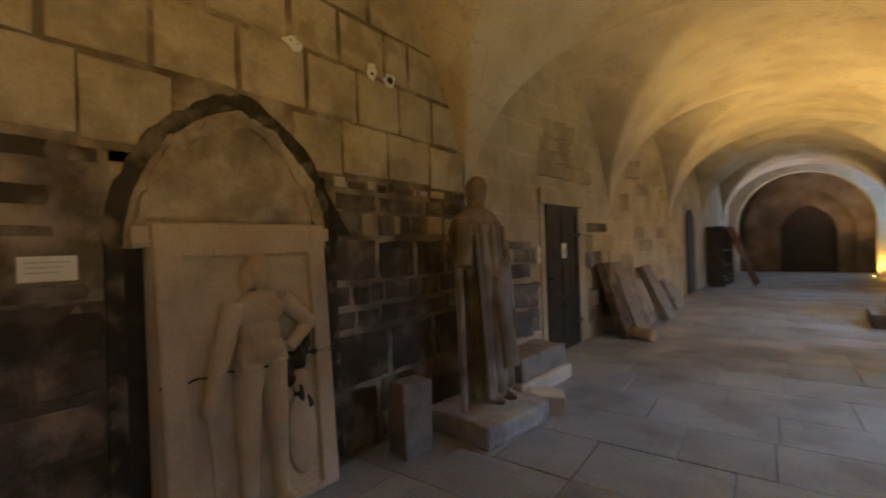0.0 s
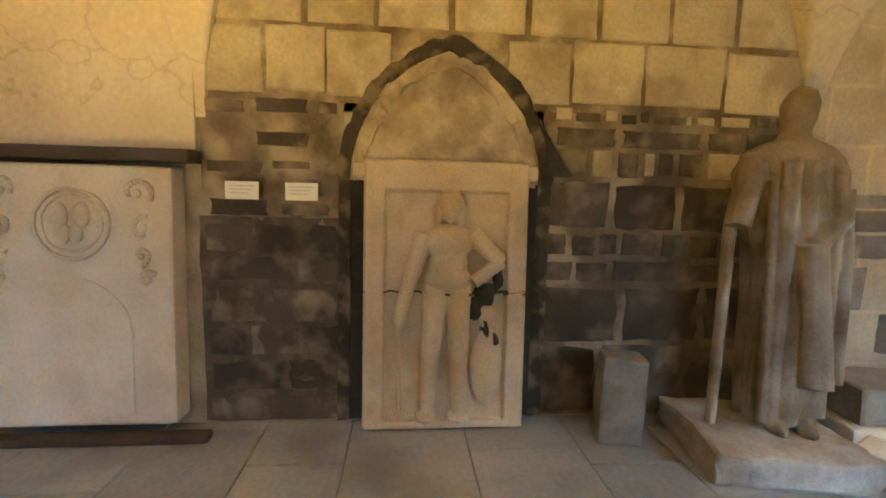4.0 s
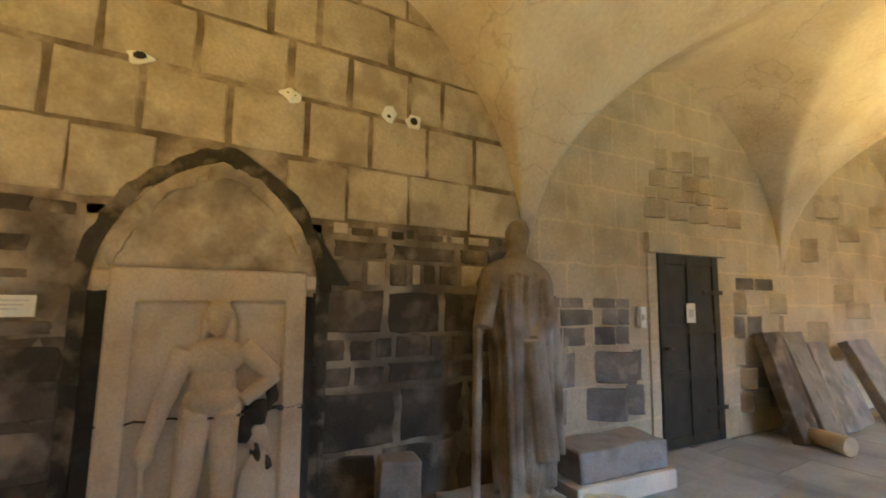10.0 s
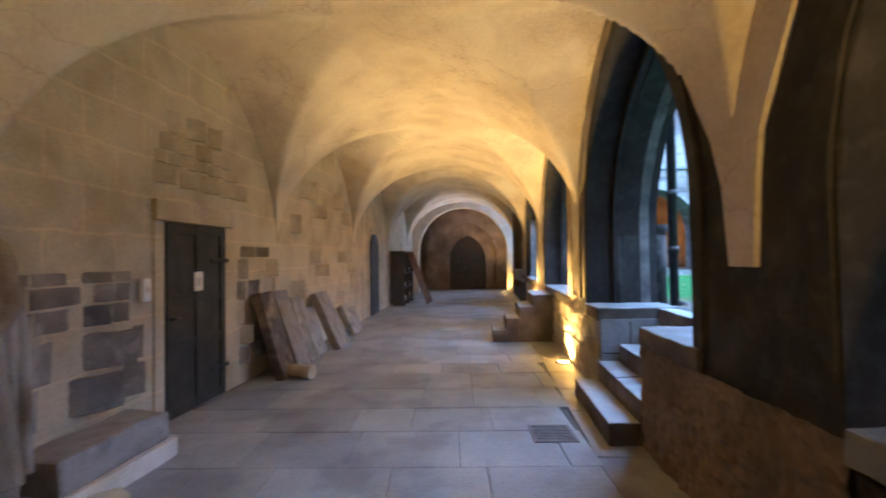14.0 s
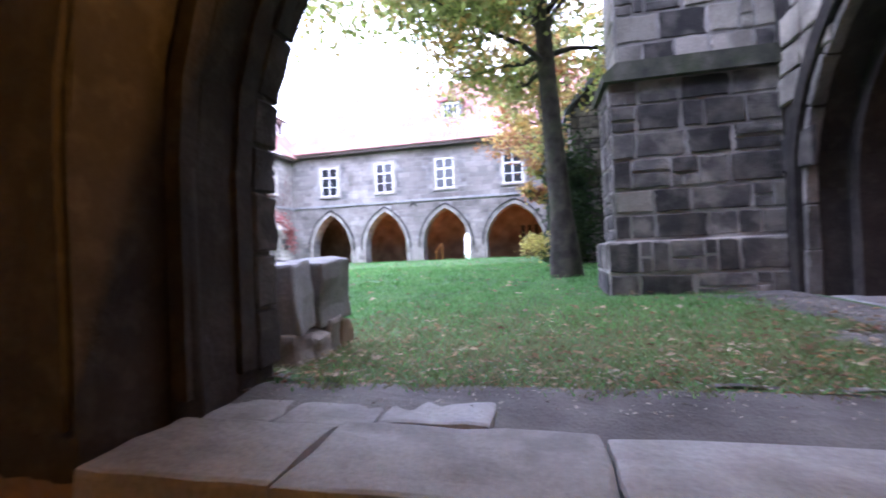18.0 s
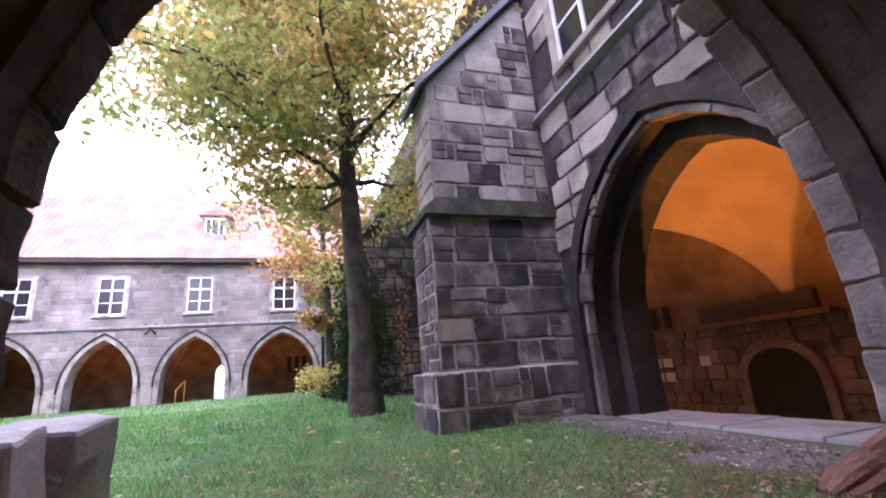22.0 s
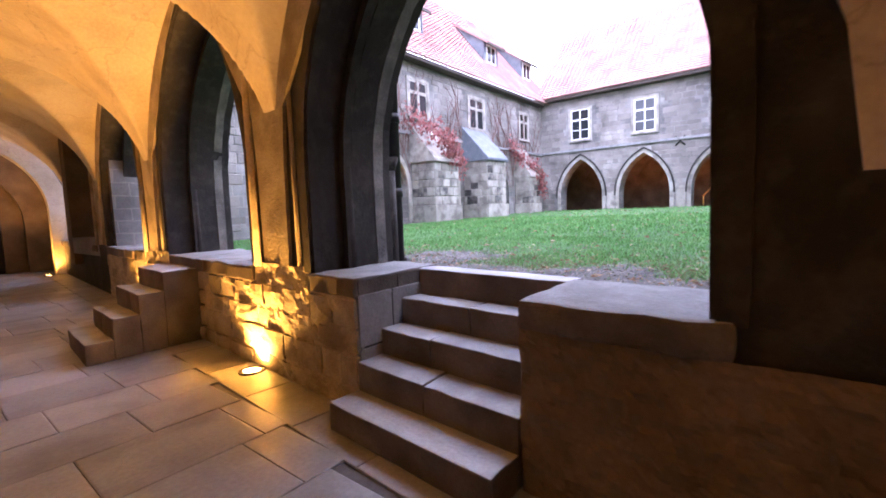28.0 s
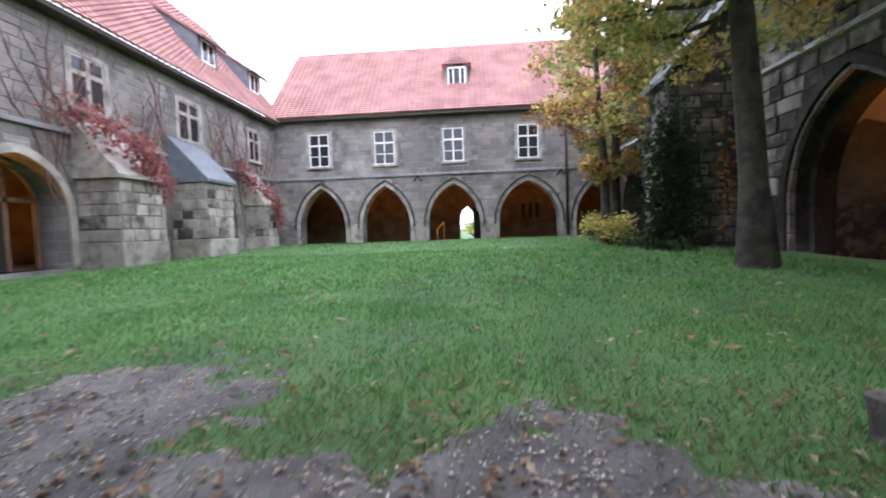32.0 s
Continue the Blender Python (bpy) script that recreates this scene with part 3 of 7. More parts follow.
# unseen sheet added to block the sky showing beside the end door
thing("wall_end_backing", boxes((WX - 0.6, AO + 2.0, NORTH_END + 0.52, NORTH_END + 0.7, -0.2, 5.75)), VOID, "added dark sheet that shuts out sky behind the end door", "wall", kind="structure")
thing("wall_end_south", boxes((WX - 0.6, AX, SOUTH_END - 0.5, SOUTH_END, -0.2, 5.75)), PLASTER, "plain plastered wall closing the walk", "wall", kind="structure")


# ceiling: groin vaults, one bay after the other
def vault(c0, c1, across0, across1, spring, rise, turn=False, n=52, ratio=1.3, cut=0.06):
    """A groin vault over a bay; c0 and c1 are its ends along the walk, each at both sides; across is its width."""
    bm = bmesh.new()
    grid = []
    mid, half = (across0 + across1) / 2, (across1 - across0) / 2
    for i in range(n + 1):
        row = []
        s = -math.cos(math.pi * i / n)
        x = mid + half * s
        f = (s + 1) / 2
        a, b = c0[0] + (c0[1] - c0[0]) * f, c1[0] + (c1[1] - c1[0]) * f
        cm, ch = (a + b) / 2, (b - a) / 2 - cut
        hx = rise * math.sqrt(max(0, 1 - s * s))
        for y in [a] + [cm - ch * math.cos(math.pi * j / n) for j in range(n + 1)] + [b]:
            hy = rise * pointed((y - cm) / ch, 1, ratio) / ratio
            z = spring + max(hx, hy) + 0.015 * noise.noise(Vector((x, y, 0)) * 1.1)
            row.append(bm.verts.new((y, x, z) if turn else (x, y, z)))
        grid.append(row)
    for i in range(n):
        for j in range(len(grid[0]) - 1):
            f = bm.faces.new((grid[i][j], grid[i][j + 1], grid[i + 1][j + 1], grid[i + 1][j]))
            f.smooth = True
    for e in bm.edges:
        if len(e.link_faces) == 2 and e.calc_face_angle() > 0.32:
            e.smooth = False
    return bm


def join_bms(bms, name, mat):
    out = bmesh.new()
    for b in bms:
        me = bpy.data.meshes.new("tmp")
        b.to_mesh(me)
        b.free()
        out.from_mesh(me)
        bpy.data.meshes.remove(me)
    return out


ends = [(SOUTH_END, SOUTH_END), (-4.2, -4.2), (-0.22, -0.25)] + list(zip(WEST_PIERS[1:], PIERS[1:-1])) + [(NORTH_END - 0.1, NORTH_END - 0.1)]
bays = [vault(a, b, WX - 0.02, AX + 0.02, SPRING, RISE, n=72) for a, b in zip(ends, ends[1:])]
thing("ceiling", join_bms(bays, "ceiling", PLASTER), PLASTER, "ochre plastered groin vault with round cross arches", "ceiling", kind="structure")
thing("ceiling_slab", boxes((WX - 0.6, MIDX, SOUTH_END - 0.5, NORTH_END + 0.5, 5.75, 6.0)), VOID, "dark slab above the vault", "ceiling", kind="structure")

# ---- court ----
def ground_mesh():
    bm = bmesh.new()
    nx, ny = 80, 64
    g = [[bm.verts.new((AO - 0.02 + (EX + 0.3 - AO) * i / nx, SY - 0.05 + (NY + 0.3 - SY) * j / ny, 0)) for j in range(ny + 1)] for i in range(nx + 1)]
    for row in g:
        for v in row:
            v.co.z = court_z(v.co.x, v.co.y)
    for i in range(nx):
        for j in range(ny):
            bm.faces.new((g[i][j], g[i + 1][j], g[i + 1][j + 1], g[i][j + 1])).smooth = True
    far = 900
    for x0, x1, y0, y1 in ((-far, WX - 0.7, -far, far), (WX - 0.7, far, -far, -7.2), (WX - 0.7, far, 25.0, far), (30.0, far, -7.2, 25.0)):
        bm.faces.new([bm.verts.new(p) for p in ((x0, y0, 0.9), (x1, y0, 0.9), (x1, y1, 0.9), (x0, y1, 0.9))])
    return bm


thing("ground", ground_mesh(), LAWN, "green autumn lawn of the cloister court", "lawn", kind="structure")

# ranges round the court
EAST = [(12.75, 1.22), (9.6, 1.25), (6.3, 1.32), (2.75, 1.5), (-0.75, 1.4)]
east_open = [(c, h - 0.08, 1.2, 2.1, 4.0) for c, h in EAST]
thing("wall_east", arch_wall("y", EX, EX + 0.8, SY - 6, NY + 6, 0.5, 7.5, east_open), BLUEGREY, "weathered grey stone range with pointed arches", "wall", kind="structure")
thing("wall_east_back", arch_wall("y", 28.0, 28.4, SY - 6, NY + 6, 0.5, 7.5, [(5.75, 0.42, 1.2, 2.4, 3.1)]), BROWNPLASTER, "ochre back wall of the east walk", "wall", kind="structure")
thing("floor_east", boxes((EX + 0.1, 28.0, SY - 6, NY + 6, 0.8, 1.2)), PAVING, "stone floor of the east walk", "floor", kind="structure")
thing("ceiling_east", join_bms([vault((a, a), (b, b), EX + 0.8, 28.0, 2.5, 1.9, False, 20) for a, b in ((-6.5, -2.6), (-2.6, 1.0), (1.0, 4.55), (4.55, 8.0), (8.0, 11.2), (11.2, 14.4), (14.4, 20))], "v", BROWNPLASTER), BROWNPLASTER, "ochre vault of the east walk", "ceiling", kind="structure")
north_open = [(10.95, 1.15, 1.2, 2.4, 3.75), (14.75, 0.42, 1.2, 2.4, 3.5), (19.2, 0.35, 1.2, 2.3, 3.2), (7.2, 1.15, 1.2, 2.4, 3.75)]
thing("wall_north", arch_wall("x", NY, NY + 0.8, AO, EX + 0.8, 0.5, 7.3, north_open), BLUEGREY, "weathered grey and ochre stone range", "wall", kind="structure")
thing("wall_north_back", boxes((AO, EX + 5, 18.6, 19.0, 0.5, 7.3)), BROWNPLASTER, "ochre back wall of the north walk", "wall", kind="structure")
thing("floor_north", boxes((AO, EX, NY + 0.05, 18.6, 0.8, 1.2)), PAVING, "stone floor of the north walk", "floor", kind="structure")
thing("ceiling_north", boxes((AO, EX + 0.8, NY + 0.8, 18.6, 4.4, 4.6)), PLASTER, "flat ochre ceiling of the north walk", "ceiling", kind="structure")
south_open = [(4.68, 1.42, 0.96, 2.05, 3.88), (10.3, 1.45, 0.98, 2.2, 4.3), (16.5, 1.45, 1.0, 2.2, 4.3), (20.5, 1.3, 1.0, 2.2, 4.3)]
thing("wall_south", arch_wall("x", SY - 0.9, SY, AO, EX + 0.8, -0.2, 9.0, south_open), DARKWALL, "tall dark stone range with pointed arches", "wall", kind="structure")
wall_south = bpy.data.objects["wall_south"]
thing("wall_south_back", boxes((AX, EX + 5, -6.9, -6.3, -0.2, 6.0)), DARKBLOCK, "rough back wall of the south walk", "wall", kind="structure")
thing("floor_south", boxes((AX + 0.4, EX, -6.3, SY - 0.85, -0.3, 0.0)), PAVING, "stone floor of the south walk", "floor", kind="structure")
thing("ceiling_south", join_bms([vault((a, a), (b, b), -6.3, SY - 0.9, 2.0, 2.75, True, 48) for a, b in ((2.4, 7.2), (7.2, 13.4), (13.4, 18.5), (18.5, 23.3))], "v", VAULTPLASTER), VAULTPLASTER, "orange-lit vault of the south walk", "ceiling", kind="structure")


# roofs
def tiled_roof(name, p0, p1, run, rise, label, rows=34, mat=TILE):
    """Courses of tiles from the eave line p0-p1 up along run (dx, dy) by rise."""
    bm = bmesh.new()
    p0, p1, up = Vector(p0), Vector(p1), Vector((run[0], run[1], rise))
    nrm = (p1 - p0).cross(up).normalized()
    if nrm.z < 0:
        nrm = -nrm
    cols = max(4, int((p1 - p0).length / 0.25))
    for i in range(rows):
        a, b = i / rows, (i + 1.3) / rows
        lo, hi = [], []
        for j in range(cols * 2 + 1):
            q = p0 + (p1 - p0) * j / (cols * 2)
            wave = 0.035 * (j % 2)
            lo.append(bm.verts.new(q + up * a + nrm * (0.06 + wave)))
            hi.append(bm.verts.new(q + up * b + nrm * (0.01 + wave)))
        under = [bm.verts.new(v.co - nrm * 0.085) for v in lo]
        for j in range(cols * 2):
            bm.faces.new((lo[j], lo[j + 1], hi[j + 1], hi[j]))
            bm.faces.new((under[j], under[j + 1], lo[j + 1], lo[j]))
    return thing(name, bm, mat, label, "roof", kind="structure")


tiled_roof("roof_east", (EX - 0.45, NY + 0.2, 7.35), (EX - 0.45, SY - 6, 7.35), (4.6, 0), 4.7, "red clay tile roof over the east range")
tiled_roof("roof_north", (AO, NY - 0.45, 7.15), (EX + 1.2, NY - 0.45, 7.15), (0, 4.4), 5.4, "steep red clay tile roof over the north range", 38)

# ---- the walk bends a little east towards its north end ----
BEND, BEND_FROM = 0.077, 4.6


def bend(x, y):
    return x + BEND * max(0.0, y - BEND_FROM)


def bend_mesh(ob):
    for v in ob.data.vertices:
        v.co.x = bend(v.co.x, v.co.y)


for ob in [bpy.data.objects[n] for n in ("floor", "wall_west", "wall_arcade_inner", "ceiling", "ceiling_slab", "wall_end_north", "wall_arcade")]:
    bm = bmesh.new()
    bm.from_mesh(ob.data)
    if ob.name in ("floor", "wall_west", "ceiling_slab"):
        bmesh.ops.bisect_plane(bm, geom=bm.verts[:] + bm.edges[:] + bm.faces[:], plane_co=(0, BEND_FROM, 0), plane_no=(0, 1, 0))
    bm.to_mesh(ob.data)
    bm.free()
    bend_mesh(ob)
for lamp in [o for o in scene.objects if o.name.startswith("lamp_light") and o.location.x < 2.3]:
    lamp.location.x = bend(lamp.location.x, lamp.location.y)

# ---- west walk: masonry of the wall ----
def lunette(a, c, half):
    return SPRING + RISE * pointed((a - c) / half, 1, 1.3) / 1.3 if abs(a - c) < half else SPRING


NICHE = (1.34, 0.62, 1.62, 2.44)     # middle, half, spring, apex of the knight's niche
BAY0, BAY1 = (1.825, 1.98), (6.045, 2.11)


def in_niche(a, z, margin=0.1):
    c, h, s, apex = NICHE
    return abs(a - c) < h + margin and z < s + pointed(a - c, h + margin, apex - s + margin)


def keep_upper(a, z, w, h):
    return z - h * 0.5 < max(lunette(a - w / 2, *BAY0), lunette(a + w / 2, *BAY0)) and not in_niche(a, z, 0.12) and -0.2 < a < 3.8


def keep_lower(a, z, w, h):
    return not in_niche(a, z, 0.1) and not (a < -0.25 and z < 1.75)


JOINT = material("dark_joint", [(0.10, 0.075, 0.045), (0.20, 0.155, 0.095), (0.42, 0.35, 0.235)], 4, 0.95, 0.7, 40)
SMEAR = material("smeared_mortar", [(0.10, 0.078, 0.05), (0.17, 0.135, 0.09), (0.27, 0.22, 0.145)], 3, 0.95, 0.8, 40, stain=((0.46, 0.385, 0.26), 0.75), stain_scale=2.8)
bm = bmesh.new()
prism(bm, [(-0.2, 2.1)] + [(1.825 + 1.98 * k / 20, min(4.3, lunette(1.825 + 1.979 * k / 20, *BAY0))) for k in range(-20, 21)] + [(3.84, 2.1)], WX - 0.06, WX - 0.024, "x")
part("joint_bed", bm, JOINT, wall_west, "deep dark joints between the blocks")
part("joint_bed", boxes((WX - 0.06, WX - 0.0225, 1.98, 3.86, 0.0, 2.095)), SMEAR, wall_west, "smeared pale mortar between dark blocks")


def ashlar_row(z0, z1, cuts, mat, gap, depth, seed, name="ashlar", keep=None):
    """One course of the knight's wall, its upright joints at the given places."""
    r = random.Random(seed)
    for a, b in zip(cuts, cuts[1:]):
        if keep is None or keep((a + b) / 2, (z0 + z1) / 2, b - a, z1 - z0):
            m = mat(r) if callable(mat) else mat
            tilt = r.uniform(-0.012, 0.012)
            stone(wall_west, m, "+x", WX - 0.03, (a + b) / 2, (z0 + z1) / 2 + tilt, b - a - gap * r.uniform(0.6, 1.5), z1 - z0 - gap * r.uniform(0.6, 1.4), depth * r.uniform(0.8, 1.25), name, r)


# upper courses, then the banded rubble right of the niche
for z0, z1, cuts in ((3.84, 4.3, (0.6, 1.0, 1.35, 1.75, 2.2, 2.6, 3.0)), (3.40, 3.84, (0.3, 1.02, 1.57, 1.90, 2.47, 3.38)), (2.985, 3.40, (-0.02, 0.66, 1.15, 1.72, 2.15, 2.64, 2.94, 3.7)),
                     (2.55, 2.985, (-0.16, 0.45, 0.88, 1.35, 1.85, 2.32, 2.81, 3.27, 3.82)), (2.14, 2.55, (-0.16, 0.2, 0.57, 0.98, 1.72, 2.15, 2.65, 3.22, 3.8))):
    ashlar_row(z0, z1, cuts, ASHLAR, 0.026 if z0 > 2.5 else 0.008, 0.02, int(z0 * 10), keep=keep_upper)
DARK_OR_PALE = lambda r: DARKBLOCK if r.random() < 0.7 else ASHLAR
ashlar_row(2.03, 2.13, (2.05, 2.18, 2.38, 2.5, 2.63, 2.72, 2.95, 3.02, 3.2, 3.45, 3.6, 3.84), DARK_OR_PALE, 0.035, 0.016, 2, "rubble_stone", keep_lower)
ashlar_row(1.875, 2.025, (2.05, 2.5, 3.12, 3.4, 3.84), DARKBLOCK, 0.026, 0.02, 3, "rubble_stone", keep_lower)
ashlar_row(1.675, 1.875, (2.05, 2.31, 2.48, 2.68, 2.78, 2.92, 3.13, 3.4, 3.84), DARK_OR_PALE, 0.034, 0.018, 8, "rubble_stone", keep_lower)
ashlar_row(1.315, 1.67, (1.97, 2.48, 2.97, 3.42, 3.84), DARKBLOCK, 0.026, 0.018, 5, "rubble_stone", keep_lower)
ashlar_row(1.13, 1.31, (1.97, 2.2, 2.4, 2.55, 2.85, 3.05, 3.3, 3.84), DARKBLOCK, 0.026, 0.016, 6, "rubble_stone", keep_lower)
ashlar_row(0.96, 1.125, (1.97, 2.24, 2.5, 3.0, 3.4, 3.84), DARKBLOCK, 0.024, 0.016, 7, "rubble_stone", keep_lower)
ashlar_row(0.52, 0.945, (1.97, 2.6, 3.2, 3.84), DARKBLOCK, 0.02, 0.018, 9, "rubble_stone", keep_lower)
ashlar_row(0.0, 0.515, (1.97, 2.45, 3.1, 3.84), DARKBLOCK, 0.018, 0.018, 10, "rubble_stone", keep_lower)
part("joint_bed", boxes((WX - 0.06, WX - 0.0225, -0.2, 0.68, 1.3, 2.095)), SMEAR, wall_west, "smeared pale mortar between dark blocks")
for z0, z1, cuts in ((2.0, 2.12, (-0.2, 0.1, 0.5, 0.66)), (1.79, 1.93, (0.1, 0.5)), (1.64, 1.75, (-0.2, 0.2, 0.5)), (1.36, 1.5, (-0.2, 0.25, 0.62))):
    ashlar_row(z0, z1, cuts, DARKBLOCK, 0.05, 0.014, int(z0 * 30), "rubble_stone", keep_lower)
RENDERED = material("sooty_render", [(0.05, 0.04, 0.03), (0.085, 0.068, 0.048), (0.125, 0.10, 0.07)], 2.6, 0.85, 0.8, 40, stain=((0.34, 0.27, 0.17), 0.25), stain_scale=7)
bm = bmesh.new()
box(bm, WX - 0.05, WX - 0.017, -0.22, 0.67, 0.0, 1.37)
bmesh.ops.subdivide_edges(bm, edges=bm.edges[:], cuts=13, use_grid_fill=True)
rough(bm, 0.012, 6, 2)
part("render_patch", bm, RENDERED, wall_west, "sooty render with pale scrapes")
for z0, z1, cuts in ((1.13, 1.34, (-0.2, 0.12, 0.66)), (0.94, 1.12, (-0.2, 0.36, 0.66)), (0.67, 0.93, (-0.2, 0.2, 0.66)), (0.44, 0.66, (-0.2, 0.06, 0.42, 0.66)), (0.2, 0.43, (-0.2, 0.3, 0.66)), (0.0, 0.19, (-0.2, 0.15, 0.66))):
    ashlar_row(z0, z1, cuts, DARKBLOCK, 0.016, 0.02, int(z0 * 50) + 7, "rubble_stone", keep_lower)


# bay of the plank door and the bays beyond: limewashed ashlar with faint joints, grey blocks below
LIMEWASH = material("limewashed_ashlar", [(0.42, 0.355, 0.235), (0.52, 0.45, 0.315), (0.58, 0.51, 0.37)], 1.5, 0.9, 0.35, 35, stain=((0.30, 0.24, 0.15), 0.4), stain_scale=1.8)
coursed(LIMEWASH, 0.72, 0.40, 0.25, 0.93)
FADED = material("faded_ashlar", [(0.36, 0.30, 0.195), (0.46, 0.39, 0.27), (0.54, 0.47, 0.335)], 2.2, 0.9, 0.5, 40, random_mix=0.1, stain=((0.24, 0.19, 0.12), 0.4), stain_scale=3)
GREYBLOCK = material("grey_block", [(0.13, 0.115, 0.10), (0.20, 0.18, 0.155), (0.30, 0.27, 0.23)], 3, 0.88, 0.6, 45, random_mix=0.25, stain=((0.42, 0.38, 0.31), 0.5), stain_scale=5)


def bent_courses(*args, **kw):
    for ob in courses(*args, **kw):
        y = ob.matrix_world.translation.y
        ob.matrix_world = Matrix.Translation((bend(0, y), 0, 0)) @ ob.matrix_world @ pose(0, 0, 0, 0, 0, -math.degrees(math.atan(BEND)) if y > BEND_FROM else 0)


def field(y0, y1, c, half, cut=()):
    """Limewashed wall field under one vault arch, in upright strips; cut leaves out a door."""
    bm = bmesh.new()
    n = 24
    for k in range(n):
        a, b = y0 + (y1 - y0) * k / n, y0 + (y1 - y0) * (k + 1) / n
        lo = cut[2] if cut and cut[0] < (a + b) / 2 < cut[1] else 0.0
        vs = [bm.verts.new((bend(x, y), y, z)) for x in (WX - 0.03, WX - 0.012) for y, z in ((a, lo), (b, lo), (b, lunette(b, c, half)), (a, lunette(a, c, half)))]
        for q in ((4, 5, 6, 7), (0, 1, 5, 4), (1, 2, 6, 5), (2, 3, 7, 6), (3, 0, 4, 7)):
            bm.faces.new([vs[i] for i in q])
    bmesh.ops.remove_doubles(bm, verts=bm.verts, dist=0.0005)
    bmesh.ops.recalc_face_normals(bm, faces=bm.faces)
    return bm


part("wall_field", field(3.87, 8.22, *BAY1, (5.64, 6.70, 2.1)), LIMEWASH, wall_west, "ochre limewashed ashlar with faint joints")
for a, b in zip(WEST_PIERS[2:], WEST_PIERS[3:] + [NORTH_END]):
    part("wall_field", field(a, b, (a + b) / 2, (b - a) / 2 - 0.06), LIMEWASH, wall_west, "ochre limewashed ashlar with faint joints")
kw = dict(gap=0.018, name="block")
bent_courses(wall_west, GREYBLOCK, "+x", WX - 0.015, 3.98, 5.36, 0.42, 1.1, (0.24, 0.34), (0.4, 0.75), 0.012, seed=22, **kw)
bent_courses(wall_west, GREYBLOCK, "+x", WX - 0.015, 3.95, 5.2, 1.14, 1.62, (0.14, 0.2), (0.22, 0.5), 0.012, seed=23, **kw)
bent_courses(wall_west, FADED, "+x", WX - 0.015, 5.2, 7.2, 2.5, 3.35, (0.14, 0.26), (0.2, 0.42), 0.012, keep=lambda a, z, w, h: abs(a - 6.2) < 0.95 - 0.6 * (z - 2.5), seed=24, gap=0.014, name="stone")
bent_courses(wall_west, lambda a, z, r: GREYBLOCK if r.random() < 0.45 else FADED, "+x", WX - 0.015, 6.95, 8.1, 0.25, 1.9, (0.22, 0.34), (0.28, 0.5), 0.01, keep=lambda a, z, w, h: (int(a * 3.1 + z * 5) % 3) > 0, seed=25, gap=0.02, name="stone")
bent_courses(wall_west, FADED, "+x", WX - 0.015, 8.5, 12.2, 0.6, 3.2, (0.26, 0.4), (0.35, 0.7), 0.007, keep=lambda a, z, w, h: (int(a * 2.3 + z * 3.7) % 4) == 0, seed=26, gap=0.02, name="stone")
# plain plaster left of the knight's bay
part("plaster_panel", boxes((WX - 0.03, WX + 0.0, -4.2, -0.22, 1.78, 4.4)), PLASTER, wall_west, "bright ochre plaster with layered cracks")


# ---- knight's niche ----
NICHEEDGE = material("niche_edge", [(0.02, 0.017, 0.014), (0.04, 0.033, 0.025), (0.075, 0.06, 0.042)], 3.5, 0.88, 0.7, 40, stain=((0.34, 0.27, 0.17), 0.5), stain_scale=5.0)
NICHEPLASTER = material("niche_plaster", [(0.30, 0.24, 0.15), (0.44, 0.37, 0.25), (0.53, 0.46, 0.33)], 4, 0.9, 0.7, 40, stain=((0.14, 0.11, 0.075), 0.75), stain_scale=2.6)

def niche():
    top = base("grave_niche", "pointed wall niche with dark worn edges framing a relief slab", "niche", at=(WX, NICHE[0], 0))
    c, h, s, apex = 0, NICHE[1], NICHE[2], NICHE[3]
    # below the springing its dark colour also paints a shaded gap beside the slab
    bm = arch_band("y", -0.03, 0.0, 0, h, s, apex, 0.085, 0.0, 60)
    rough(bm, 0.035, 9, 1)
    part("frame", bm, NICHEEDGE, top, "dark broken stone edge")
    bm = arch_band("y", -0.02, 0.03, 0, h - 0.1, s, apex - 0.1, 0.07, s + 0.02, 40)
    rough(bm, 0.045, 9, 5)
    part("inner_arch", bm, NICHEPLASTER, top, "pale crumbling arch stones")
    part("back", boxes((-0.028, -0.012, -h, h, 0, s + 0.1)), DARKWALL, top)
    bm = bmesh.new()
    pts = [(-h, s)] + [(h * math.cos(math.pi * (1 - i / 14)), s + pointed(h * math.cos(math.pi * i / 14), h, apex - s)) for i in range(15)] + [(h, s)]
    prism(bm, pts, -0.028, 0.0, "x")
    part("tympanum", bm, NICHEPLASTER, top, "pale patched plaster field")
    bm = bmesh.new()
    prism(bm, [(0.57, 2.09), (0.80, 1.74), (0.85, 1.68), (0.64, 1.68), (0.66, 1.86)], -0.01, 0.012, "x")
    rough(bm, 0.012, 9, 3)
    part("soot_wedge", bm, DARKWALL, top, "black slanting patch beside the arch")
    part("ledge", boxes((-0.02, 0.05, -h + 0.02, h - 0.02, s + 0.02, s + 0.11), bevel=0.012), SANDSTONE, top)
    return top


niche()


